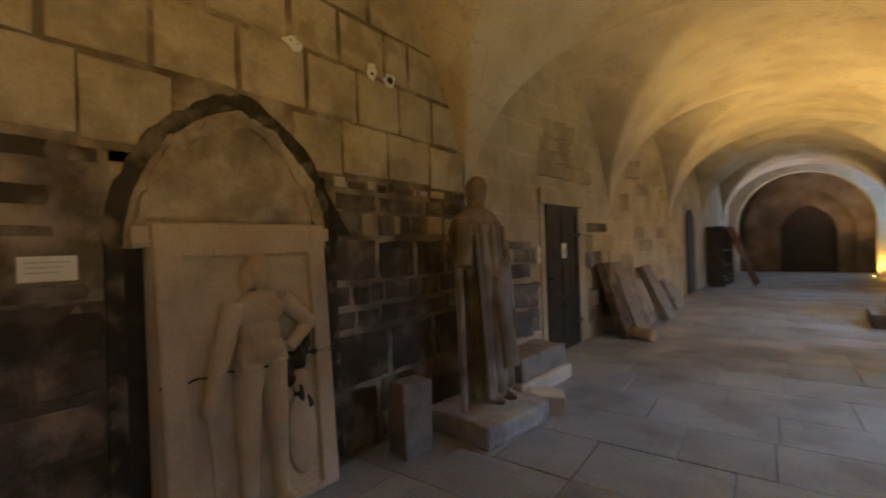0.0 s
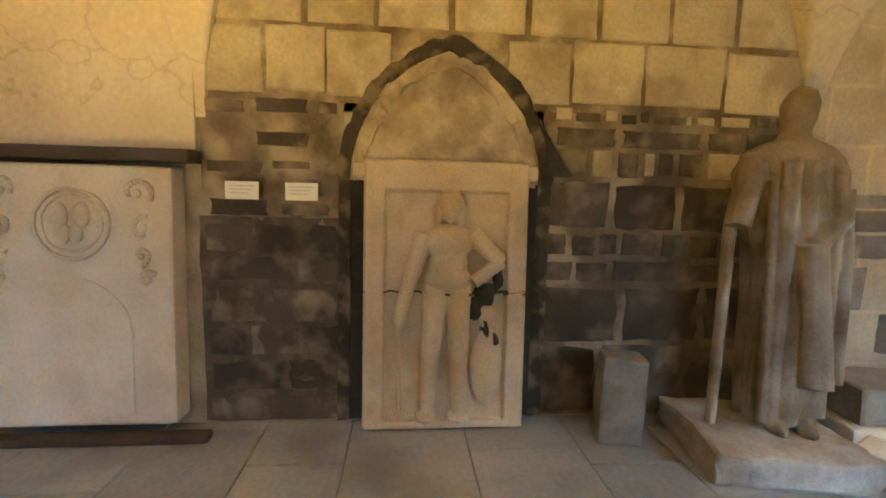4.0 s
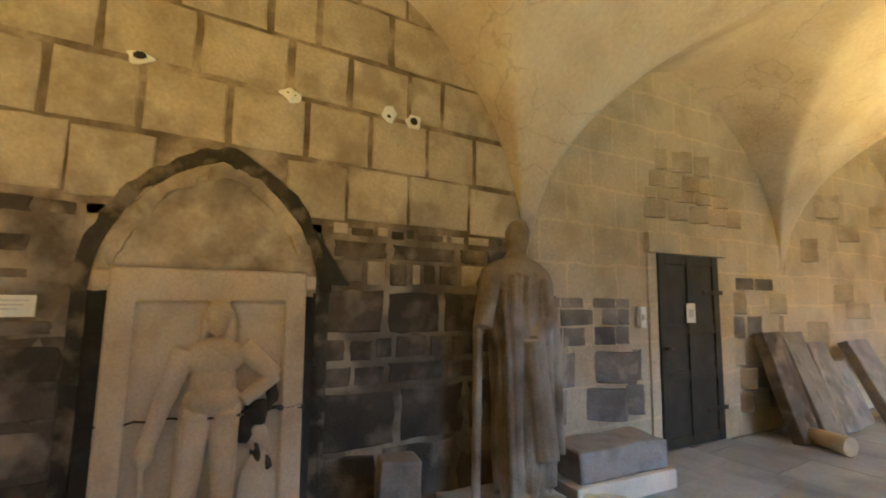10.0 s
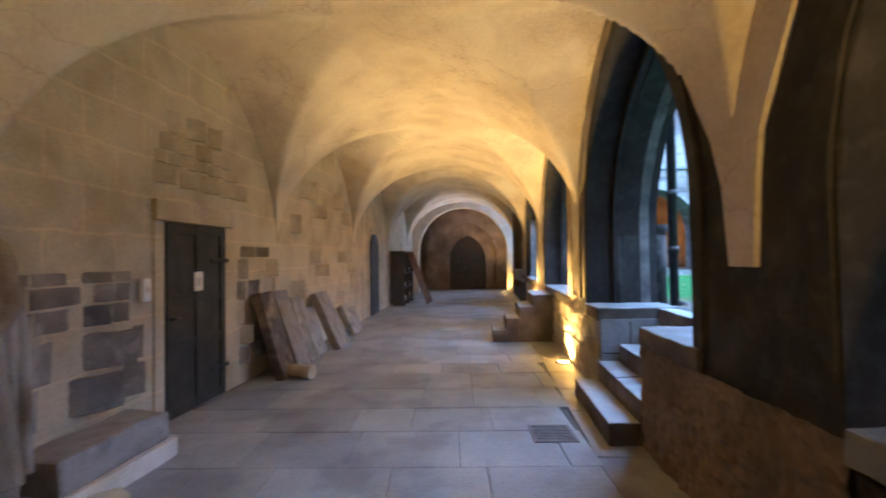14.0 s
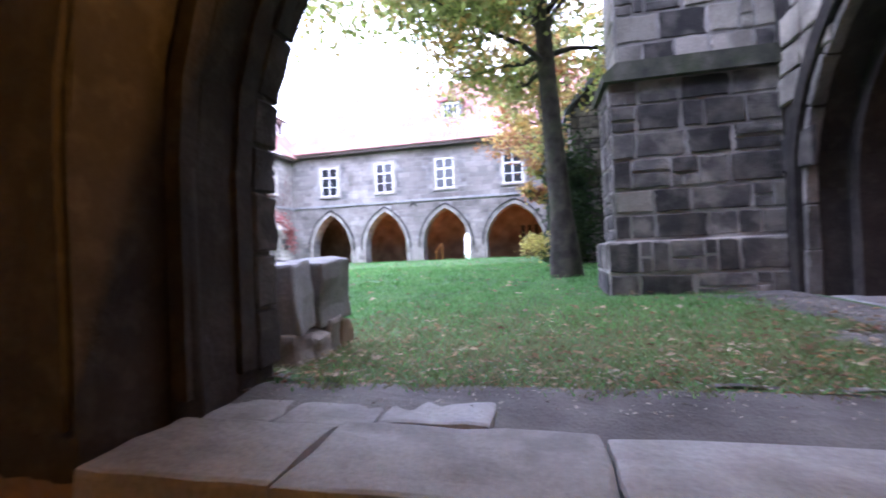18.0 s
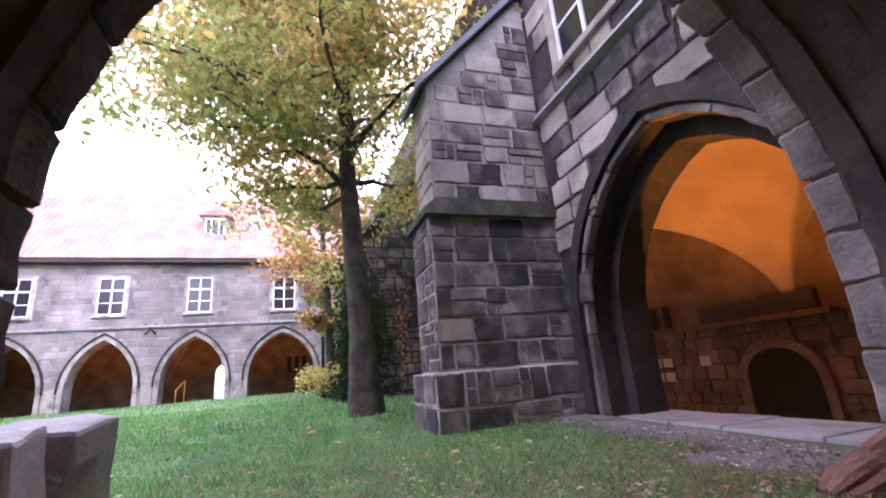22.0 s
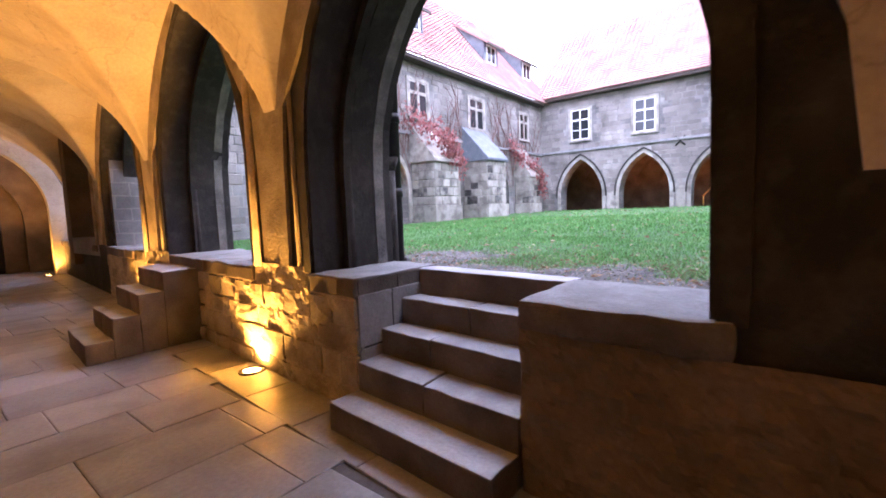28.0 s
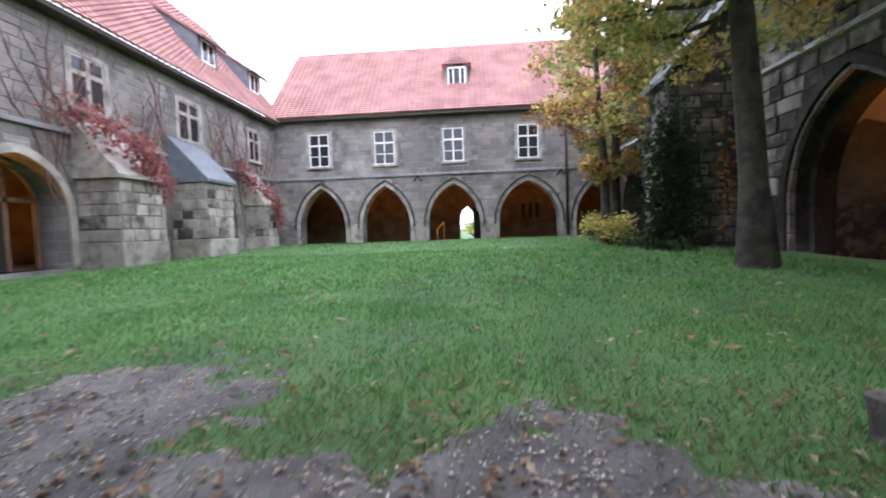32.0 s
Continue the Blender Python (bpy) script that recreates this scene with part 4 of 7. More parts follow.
def blob(bm, c, r, n=10, m=7):
    """A closed ellipsoid, centre c, radii r."""
    rings = []
    for j in range(1, m):
        f = math.pi * j / m
        rings.append([bm.verts.new((c[0] + r[0] * math.sin(f) * math.cos(2 * math.pi * i / n), c[1] + r[1] * math.sin(f) * math.sin(2 * math.pi * i / n), c[2] + r[2] * math.cos(f))) for i in range(n)])
    a, b = bm.verts.new((c[0], c[1], c[2] + r[2])), bm.verts.new((c[0], c[1], c[2] - r[2]))
    for i in range(n):
        k = (i + 1) % n
        bm.faces.new((a, rings[0][i], rings[0][k])).smooth = True
        bm.faces.new((b, rings[-1][k], rings[-1][i])).smooth = True
        for p, q in zip(rings, rings[1:]):
            bm.faces.new((p[i], q[i], q[k], p[k])).smooth = True


def soften(ob, size, times):
    """Melts the pieces of a carved mesh into one worn surface."""
    re = ob.modifiers.new("melt", "REMESH")
    re.mode, re.voxel_size, re.use_smooth_shade = "VOXEL", size, True
    sm = ob.modifiers.new("wear", "SMOOTH")
    sm.factor, sm.iterations = 0.5, times


def relief_slab():
    """Standing slab with a low-relief figure; faces +x; origin at the foot."""
    bm = bmesh.new()
    W, H = 1.07, 1.76
    box(bm, -0.16, 0.0, -W / 2, W / 2, 0, H, 0.015)
    fr = 0.14
    for d in ((0, 0.045, -W / 2 + 0.01, -W / 2 + fr, 0.01, H - 0.01), (0, 0.045, W / 2 - fr, W / 2 - 0.01, 0.01, H - 0.01), (0, 0.045, -W / 2 + fr, W / 2 - fr, H - 0.2, H - 0.01), (0, 0.045, -W / 2 + fr, W / 2 - fr, 0.01, 0.06)):
        box(bm, *d, bevel=0.014)
    # figure: long hair, trunk, skirt, arm on the hip, legs apart, staff, shield
    for c, r in (((0.03, 0.02, 1.45), (0.075, 0.06, 0.09)), ((0.02, 0.02, 1.49), (0.07, 0.085, 0.075)), ((0.01, 0.085, 1.40), (0.05, 0.035, 0.11)), ((0.0, -0.05, 1.42), (0.045, 0.03, 0.09)), ((0.02, 0.01, 1.24), (0.085, 0.165, 0.11)), ((0.02, 0.01, 1.10), (0.08, 0.125, 0.15)), ((0.025, 0.01, 1.0), (0.09, 0.15, 0.10)),
                 ((0.03, -0.12, 0.10), (0.08, 0.07, 0.035)), ((0.03, 0.10, 0.10), (0.08, 0.075, 0.035)), ((0.0, 0.27, 0.42), (0.04, 0.11, 0.26)), ((0.02, -0.30, 0.74), (0.06, 0.045, 0.06)), ((0.0, 0.27, 0.75), (0.035, 0.06, 0.08))):
        blob(bm, (c[0] + 0.02, c[1], c[2]), r, 16, 10)
    for p, q, r0, r1 in (((0.02, -0.14, 1.29), (0.03, -0.22, 1.03), 0.062, 0.052), ((0.03, -0.22, 1.05), (0.03, -0.30, 0.76), 0.052, 0.04), ((0.02, 0.15, 1.30), (0.03, 0.35, 1.11), 0.062, 0.052), ((0.03, 0.35, 1.12), (0.05, 0.17, 0.98), 0.05, 0.042),
                         ((0.02, -0.07, 0.93), (0.02, -0.10, 0.52), 0.085, 0.065), ((0.02, -0.10, 0.54), (0.02, -0.11, 0.1), 0.064, 0.042), ((0.02, 0.08, 0.93), (0.02, 0.085, 0.52), 0.085, 0.065), ((0.02, 0.085, 0.54), (0.02, 0.09, 0.1), 0.064, 0.042),
                         ((0.03, -0.31, 0.8), (0.03, -0.29, 0.1), 0.016, 0.012), ((0.03, -0.14, 0.93), (0.03, 0.16, 0.93), 0.05, 0.05), ((0.02, -0.08, 1.07), (0.02, 0.1, 1.07), 0.075, 0.075)):
        tube(bm, (p[0] + 0.02, p[1], p[2]), (q[0] + 0.02, q[1], q[2]), r0, r1, 12)
    ob = thing("relief_slab", bm, SANDSTONE, "buff sandstone slab carved with a standing figure, cracked across", "relief", "", "")
    soften(ob, 0.009, 1)
    bm = bmesh.new()
    for c, r in (((0.02, 0.33, 1.0), (0.03, 0.05, 0.09)), ((0.02, 0.26, 0.90), (0.03, 0.07, 0.08)), ((0.02, 0.20, 0.80), (0.035, 0.055, 0.08)), ((0.02, 0.26, 0.68), (0.025, 0.035, 0.1)), ((0.02, 0.45, 0.90), (0.028, 0.085, 0.045)), ((0.02, 0.32, 0.55), (0.02, 0.02, 0.1))):
        blob(bm, c, r, 12, 8)
    rough(bm, 0.04, 12, 4)
    part("broken_patch", bm, DARKWALL, ob, "black broken patch in the relief")
    bm = bmesh.new()
    for k in range(24):
        y = -0.53 + k * 0.0435
        tube(bm, (0.035, y, 0.915 + 0.008 * math.sin(k * 1.9)), (0.035, y + 0.0435, 0.915 + 0.008 * math.sin((k + 1) * 1.9)), 0.006 if k < 9 else 0.011, n=6)
    part("crack", bm, DARKWALL, ob, "crack across the slab")
    # dark strip painting the shade below the hem
    part("hem_shadow", boxes((0.0, 0.098, -0.12, 0.16, 0.9, 0.915), bevel=0.004), DARKWALL, ob, "dark strip for the shade under the skirt")
    ob.matrix_world = pose(WX + 0.13, 1.345, 0, 0, -3.0, 0)
    return ob


relief_slab()
for y, w in ((-0.03, 0.2), (0.33, 0.2)):
    plaque = base("wall_plaque", "small white label plate on the dark wall", "plaque", "label plates on the wall", at=(WX + 0.045, y + 0.1, 1.535))
    plate_part = part("plate", boxes((0, 0.012, -w / 2, w / 2, -0.055, 0.055), bevel=0.003), PAPER, plaque)
    for k in range(3):
        part("text_line", boxes((0.0125, 0.0135, -w * 0.38, w * (0.36 - 0.1 * k), 0.025 - 0.022 * k, 0.032 - 0.022 * k)), INK, plate_part)


# ---- carved slab under the beam ----
def font_slab():
    top = base("carved_slab", "pale stone slab with heart and scroll carving, leaning under a beam", "relief", at=(WX + 0.02, -0.87, 0.04), turn=0)
    bm = bmesh.new()
    box(bm, 0.0, 0.17, -0.56, 0.56, 0.05, 1.62, 0.02)
    rough(bm, 0.012, 5, 3)
    part("body", bm, PALESTONE, top)
    bm = bmesh.new()
    for r, dz in ((0.205, 0.02), (0.165, 0.014)):
        for i in range(20):
            a, b = 2 * math.pi * i / 20, 2 * math.pi * (i + 1) / 20
            tube(bm, (0.175, r * math.cos(a), 1.27 + r * math.sin(a)), (0.175, r * math.cos(b), 1.27 + r * math.sin(b)), dz * 0.7, n=6, cap=False)
    for s in (-1, 1):
        blob(bm, (0.172, s * 0.06, 1.32), (0.022, 0.05, 0.075))
        blob(bm, (0.172, s * 0.03, 1.21), (0.02, 0.035, 0.06))
        for cy, cz, r, a0, a1 in ((0.37, 1.46, 0.09, -0.5, 3.6), (0.40, 1.25, 0.07, 1.2, 5.0), (0.38, 1.08, 0.06, -1.5, 2.4), (0.42, 0.95, 0.05, 0.5, 4.5)):
            for k in range(9):
                a, b = a0 + (a1 - a0) * k / 9, a0 + (a1 - a0) * (k + 1) / 9
                q0, q1 = r * (1 - 0.05 * k), r * (0.95 - 0.05 * k)
                tube(bm, (0.172, s * (cy + q0 * math.cos(a)), cz + q0 * math.sin(a)), (0.172, s * (cy + q1 * math.cos(b)), cz + q1 * math.sin(b)), 0.016, n=6)
            blob(bm, (0.172, s * cy, cz), (0.02, 0.025, 0.025))
    rough(bm, 0.012, 11, 6)
    part("heart_carving", bm, PALESTONE, top, "carved heart in a ring with scrolls")
    bm = bmesh.new()
    prism(bm, [(-0.34, 0.1), (0.34, 0.1)] + [(0.34 * math.cos(math.pi * k / 16), 0.6 + 0.36 * math.sin(math.pi * k / 16)) for k in range(17)], 0.16, 0.184, "x")
    bmesh.ops.bevel(bm, geom=[e for e in bm.edges if e.calc_face_angle(0) > 0.6], offset=0.012, segments=2, affect="EDGES")
    rough(bm, 0.006, 6, 2)
    part("arched_field", bm, PALESTONE, top, "worn smooth field with a round head")
    top.rotation_mode = "XYZ"
    top.rotation_euler = (0, radians(-2.5), 0)
    return top


font_slab()
thing("oak_beam", boxes((WX - 0.02, WX + 0.16, -1.75, -0.19, 1.69, 1.765), bevel=0.012), WOOD, "dark old beam above the carved slab", "beam")
thing("base_rail", boxes((WX + 0.17, WX + 0.27, -1.62, -0.1, 0.0, 0.055), bevel=0.02), WOOD, "dark timber rail under the carved slab", "beam")


SLABSTONE = material("grave_slab_stone", [(0.17, 0.15, 0.13), (0.27, 0.245, 0.215), (0.37, 0.34, 0.30)], 3, 0.85, 0.5, 45, random_mix=0.25, stain=((0.09, 0.075, 0.06), 0.6), stain_scale=3)


# ---- grave stone stump, statue, fragments ----
def stump(name, x, y, w, d, h, mat, label, turn=0, seed=1, cat="stone"):
    bm = bmesh.new()
    box(bm, -d / 2, d / 2, -w / 2, w / 2, 0, h, 0.02)
    bmesh.ops.subdivide_edges(bm, edges=[e for e in bm.edges if e.calc_length() > 0.12], cuts=3, use_grid_fill=True)
    rough(bm, 0.018, 4.5, seed)
    ob = thing(name, bm, mat, label, cat)
    ob.matrix_world = pose(bend(x, y), y, 0, 0, 0, turn)
    return ob


stump("boundary_stone", WX + 0.30, 2.46, 0.27, 0.22, 0.56, SLABSTONE, "squat grey boundary stone against the wall", -12, 4)


def robed_statue():
    """Weathered figure in a long robe, one mesh."""
    bm = bmesh.new()
    # height, half width across the wall, half depth, shift across
    prof = [(0.02, 0.21, 0.18, 0.05), (0.3, 0.225, 0.19, 0.05), (0.7, 0.225, 0.185, 0.065), (1.05, 0.235, 0.175, 0.065), (1.35, 0.28, 0.165, 0.04), (1.55, 0.315, 0.15, 0.02), (1.65, 0.29, 0.13, 0.02), (1.71, 0.2, 0.11, 0.02),
            (1.75, 0.1, 0.09, 0.02), (1.80, 0.075, 0.08, 0.03), (1.87, 0.09, 0.10, 0.04), (1.96, 0.095, 0.105, 0.04), (2.03, 0.07, 0.085, 0.04), (2.06, 0.03, 0.04, 0.04)]
    n = 120
    rings = []
    for z, w, d, s in prof:
        ring = []
        for i in range(n):
            a = 2 * math.pi * i / n
            deep = 1.0 if z < 1.2 else 0.55 if z < 1.6 else 0.0
            fold = 1 + deep * (0.30 * abs(math.sin(4 * a + 0.25 * z)) + 0.13 * abs(math.sin(8.5 * a - 0.6 * z + 1)) - 0.25)
            ring.append(bm.verts.new((d * fold * math.cos(a), s + w * fold * math.sin(a), z + (0.05 * math.sin(7 * a) if z < 0.2 else 0))))
        rings.append(ring)
    for p, q in zip(rings, rings[1:]):
        for i in range(n):
            bm.faces.new((p[i], p[(i + 1) % n], q[(i + 1) % n], q[i])).smooth = True
    bm.faces.new(rings[-1])
    bm.faces.new(rings[0][::-1])
    # drapery ridges from the shoulders to the hem
    for y0, z0, y1, z1, r in ((-0.16, 1.5, -0.13, 0.06, 0.032), (-0.10, 1.6, -0.09, 0.04, 0.042), (-0.03, 1.62, -0.08, 0.9, 0.032), (0.04, 1.6, 0.0, 0.05, 0.05), (0.12, 1.62, 0.12, 0.75, 0.032), (0.2, 1.58, 0.17, 0.1, 0.045), (0.27, 1.45, 0.27, 0.3, 0.04), (-0.02, 1.2, 0.18, 0.5, 0.045), (0.22, 1.05, 0.02, 0.1, 0.04)):
        for k in range(5):
            f, g = k / 5, (k + 1) / 5
            ya, yb = y0 + (y1 - y0) * f, y0 + (y1 - y0) * g
            tube(bm, (0.155 + 0.02 * f - 0.35 * ya * ya, ya, z0 + (z1 - z0) * f), (0.155 + 0.02 * g - 0.35 * yb * yb, yb, z0 + (z1 - z0) * g), r * (0.7 + 0.4 * f), r * (0.7 + 0.4 * g), 8)
    # broken arm with a hollow sleeve, a long hanging strip, bent arm under the cloak, feet
    tube(bm, (0.04, -0.22, 1.58), (0.12, -0.30, 1.38), 0.085, 0.075, 12)
    tube(bm, (0.12, -0.30, 1.39), (0.15, -0.35, 1.22), 0.076, 0.066, 12)
    tube(bm, (0.11, -0.36, 1.24), (0.12, -0.40, 0.0), 0.034, 0.03, 8)
    tube(bm, (0.05, 0.2, 1.6), (0.15, 0.22, 1.25), 0.07, 0.06, 12)
    tube(bm, (0.15, 0.22, 1.27), (0.22, 0.05, 1.12), 0.058, 0.05, 12)
    tube(bm, (0.2, 0.04, 1.13), (0.2, 0.12, 0.3), 0.075, 0.1, 12)
    tube(bm, (0.08, 0.3, 1.2), (0.04, 0.36, 0.65), 0.05, 0.035, 10)
    for y in (-0.06, 0.1):
        blob(bm, (0.17, y, 0.03), (0.12, 0.05, 0.06))
    rough(bm, 0.014, 9, 2)
    ob = thing("robed_statue", bm, STATUE, "weathered wooden figure in a long folded robe on a broken plinth", "statue")
    soften(ob, 0.009, 1)
    ob.matrix_world = pose(WX + 0.42, 3.38, 0.17, 0, -2, -10)
    return ob


robed_statue()
PLINTHSTONE = material("plinth_stone", [(0.24, 0.22, 0.19), (0.36, 0.34, 0.31), (0.50, 0.48, 0.45)], 2.6, 0.85, 0.6, 45, stain=((0.17, 0.125, 0.08), 0.6), stain_scale=1.7)


def plinth():
    bm = bmesh.new()
    box(bm, -0.37, 0.37, -0.43, 0.43, 0, 0.185, 0.03)
    bmesh.ops.subdivide_edges(bm, edges=[e for e in bm.edges if e.calc_length() > 0.1], cuts=9, use_grid_fill=True)
    for v in bm.verts:
        if v.co.z > 0.02:
            v.co += 0.05 * Vector(noise.noise_vector(v.co * 4)) * Vector((1, 1, 0.4)) + 0.02 * Vector(noise.noise_vector(v.co * 13)) * Vector((1, 1, 0.5))
    ob = thing("broken_plinth", bm, PLINTHSTONE, "low broken stone plinth under the statue", "plinth")
    ob.matrix_world = pose(WX + 0.52, 3.24, 0, 0, 0, -10)


plinth()
stump("stone_fragment", WX + 0.84, 3.8, 0.26, 0.32, 0.17, PALESTONE, "broken pale stone fragment lying on the floor", 25, 8)
stump("stone_fragment", WX + 0.7, 4.08, 0.2, 0.26, 0.10, PALESTONE, "small broken stone with a round hollow", 50, 9)


def trough():
    top = base("stone_trough", "long pale stone block with a dark broken block on top", "stone block", at=(bend(WX + 0.36, 4.4), 4.42, 0), turn=-5)
    bm = bmesh.new()
    box(bm, -0.26, 0.26, -0.55, 0.55, 0, 0.16, 0.02)
    bmesh.ops.subdivide_edges(bm, edges=bm.edges[:], cuts=2, use_grid_fill=True)
    rough(bm, 0.014, 5, 1)
    part("lower_block", bm, PALESTONE, top)
    bm = bmesh.new()
    box(bm, -0.22, 0.22, -0.5, 0.5, 0.16, 0.40, 0.03)
    bmesh.ops.subdivide_edges(bm, edges=bm.edges[:], cuts=2, use_grid_fill=True)
    rough(bm, 0.03, 4, 5)
    part("upper_block", bm, SLABSTONE, top, "dark broken block")
    return top


trough()


# ---- plank door in the west wall ----
def panel_door(name, x, y, width, height, label, notice=True):
    top = tagged(new(name), label, "door", "", "structure")
    top.matrix_world = pose(x, y, 0, 0, 0, -math.degrees(math.atan(BEND)))
    h = width / 2
    part("lintel", boxes((-0.02, 0.05, -h - 0.16, h + 0.16, height, height + 0.22), bevel=0.012), LIMEWASH, top, "pale worn stone lintel")
    for s in (-1, 1):
        part("jamb", boxes((-0.02, 0.012, s * h + (0 if s > 0 else -0.14), s * h + (0.14 if s > 0 else 0), 0, height - 0.002), bevel=0.01), LIMEWASH, top, "worn pale stone jamb")
    leaf = part("leaf", boxes((-0.02, 0.012, -h + 0.005, h - 0.005, 0.02, height - 0.005)), DOORPAINT, top, "dark brown panelled door leaf, shut")
    for s in (-1, 0, 1):
        part("stile", boxes((0.012, 0.03, s * (h - 0.06) - 0.055, s * (h - 0.06) + 0.055, 0.02, height - 0.005), bevel=0.006), DOORPAINT, leaf)
    for z in (0.02, 0.72, 1.22, height - 0.12):
        for a, b in ((-h + 0.116, -0.056), (0.056, h - 0.116)):
            part("rail", boxes((0.012, 0.028, a, b, z, z + 0.11), bevel=0.006), DOORPAINT, leaf)
    for z in (0.35, height - 0.45):
        part("hinge", boxes((0.031, 0.04, h - 0.32, h + 0.05, z, z + 0.05), bevel=0.004), IRON, leaf, "black iron strap hinge")
    bm = bmesh.new()
    tube(bm, (0.03, -h + 0.06, 1.08), (0.08, -h + 0.06, 1.08), 0.018, 0.018, 10)
    tube(bm, (0.075, -h + 0.03, 1.08), (0.075, -h + 0.15, 1.08), 0.012, 0.012, 8)
    part("door_handle", bm, IRON, leaf, "black iron lever handle")
    if notice:
        note = part("notice", boxes((0.031, 0.035, -0.09, 0.06, 1.35, 1.57)), PAPER, leaf, "white paper notice")
        part("picture", boxes((0.0355, 0.0365, -0.06, 0.03, 1.41, 1.50)), INK, note)
    return top


panel_door("door_1", bend(WX, 6.17), 6.17, 1.06, 2.12, "dark brown panelled door in a pale stone frame, shut")
switch = base("switch_box", "small white switch box beside the door", "switch", at=(bend(WX + 0.02, 5.35), 5.33, 1.42))
part("case", boxes((0, 0.05, -0.05, 0.05, -0.11, 0.11), bevel=0.01), WHITE, switch)
part("button", boxes((0.05, 0.062, -0.02, 0.02, -0.03, 0.03), bevel=0.004), PALESTONE, switch)


# tall round-headed door further on
def round_door():
    top = tagged(new("door_2"), "dark narrow round-headed door further down the walk", "door", "", "structure")
    top.matrix_world = pose(bend(WX, 14.35) + 0.0, 14.35, 0, 0, 0, -math.degrees(math.atan(BEND)))
    bm = bmesh.new()
    prism(bm, [(-0.48, 0.02), (0.48, 0.02)] + [(0.48 * math.cos(math.pi * i / 14), 1.95 + 0.48 * math.sin(math.pi * i / 14)) for i in range(15)], -0.02, 0.06, "x")
    leaf = part("leaf", bm, DOORPAINT, top)
    for k in range(-2, 3):
        part("plank", boxes((0.06, 0.075, k * 0.18 - 0.085, k * 0.18 + 0.085, 0.03, 1.97 + 0.42 * math.cos(k * 0.5)), bevel=0.004), DOORPAINT, leaf)
    part("frame", arch_band("y", -0.02, 0.03, 0, 0.5, 1.95, 2.45, 0.14, 0.0), LIMEWASH, top, "stone door surround")
    return top


round_door()


# leaning slabs past the door
rnd = random.Random(5)
for k, (y, w, h, lean, mat) in enumerate(((7.42, 0.42, 1.27, 17, DARKBLOCK), (7.85, 0.48, 1.27, 19, SLABSTONE), (8.42, 0.44, 1.12, 18, GREYBLOCK), (8.95, 0.4, 0.85, 20, SLABSTONE), (9.55, 0.62, 1.15, 25, SLABSTONE), (11.0, 0.46, 0.72, 27, GREYBLOCK), (11.5, 0.4, 0.6, 25, SLABSTONE))):
    top = base("leaning_slab", "old carved grave slab leaning on the wall" if k % 2 else "broken brown grave slab leaning on the wall", "grave slab", "grave slabs along the wall", at=(bend(WX + 0.12 + math.sin(radians(lean)) * h, y), y, 0.0), turn=-4 + rnd.uniform(-5, 5))
    bm = bmesh.new()
    box(bm, -0.07, 0.07, -w / 2, w / 2, 0, h, 0.02)
    bmesh.ops.subdivide_edges(bm, edges=bm.edges[:], cuts=3, use_grid_fill=True)
    rough(bm, 0.02, 5, k * 2.1)
    slab = part("slab", bm, mat, top)
    bm = bmesh.new()
    for j in range(4):
        blob(bm, (0.05, rnd.uniform(-w / 4, w / 4), h * (0.2 + 0.18 * j)), (0.03, w * rnd.uniform(0.12, 0.25), h * 0.1))
    part("carving", bm, mat, slab, "worn carved figures")
    top.rotation_mode = "XYZ"
    top.rotation_euler = (0, radians(-lean), radians(-4))
bm = bmesh.new()
tube(bm, (0, -0.2, 0.1), (0, 0.2, 0.1), 0.1, 0.09, 14)
roll = thing("column_drum", bm, SANDSTONE, "short round column drum lying at the wall", "column drum")
roll.matrix_world = pose(bend(WX + 0.72, 7.35), 7.35, 0, 0, 0, 70)


# timber rack at the far end
def rack():
    top = base("timber_rack", "dark timber rack with stone fragments and two ladders leaning on it", "rack", at=(bend(WX + 0.05, 17.2), 17.2, 0), turn=-4.4)
    part("back_board", boxes((0.0, 0.06, -0.6, 1.3, 0.1, 1.95)), WOOD, top)
    for y in (-0.6, 0.35, 1.24):
        part("upright", boxes((0.06, 0.5, y, y + 0.06, 0.0, 1.95), bevel=0.008), WOOD, top)
    for z in (0.12, 0.62, 1.12, 1.9):
        for y0, y1 in ((-0.54, 0.35), (0.41, 1.24)):
            part("shelf", boxes((0.06, 0.48, y0, y1, z, z + 0.05), bevel=0.006), WOOD, top)
    r = random.Random(8)
    for z in (0.17, 0.67, 1.17):
        for y in (-0.4, -0.05, 0.55, 0.95):
            bm = bmesh.new()
            w, h = r.uniform(0.1, 0.16), r.uniform(0.14, 0.3)
            box(bm, 0.2, 0.42, y - w, y + w, z, z + h, 0.03)
            bmesh.ops.subdivide_edges(bm, edges=[e for e in bm.edges if e.calc_length() > 0.1], cuts=2, use_grid_fill=True)
            for v in bm.verts:
                v.co += 0.03 * Vector(noise.noise_vector(v.co * 7)) * (0 if v.co.z < z + 0.005 else 1)
            part("stored_stone", bm, PALESTONE if r.random() < 0.5 else SLABSTONE, top, "stone fragment stored on the rack")
    for y in (-0.15, 0.7):
        for dy in (0, 0.42):
            bm = bmesh.new()
            tube(bm, (1.25, y + dy, 0.0), (0.52, y + dy, 1.93), 0.035, 0.03, 8)
            part("ladder_rail", bm, OAKWOOD, top, "reddish brown ladder rail")
        for k in range(5):
            f = 0.12 + 0.18 * k
            bm = bmesh.new()
            tube(bm, (1.25 - 0.73 * f, y, 1.93 * f), (1.25 - 0.73 * f, y + 0.42, 1.93 * f), 0.018, 0.018, 6)
            part("rung", bm, OAKWOOD, top)
    return top


rack()

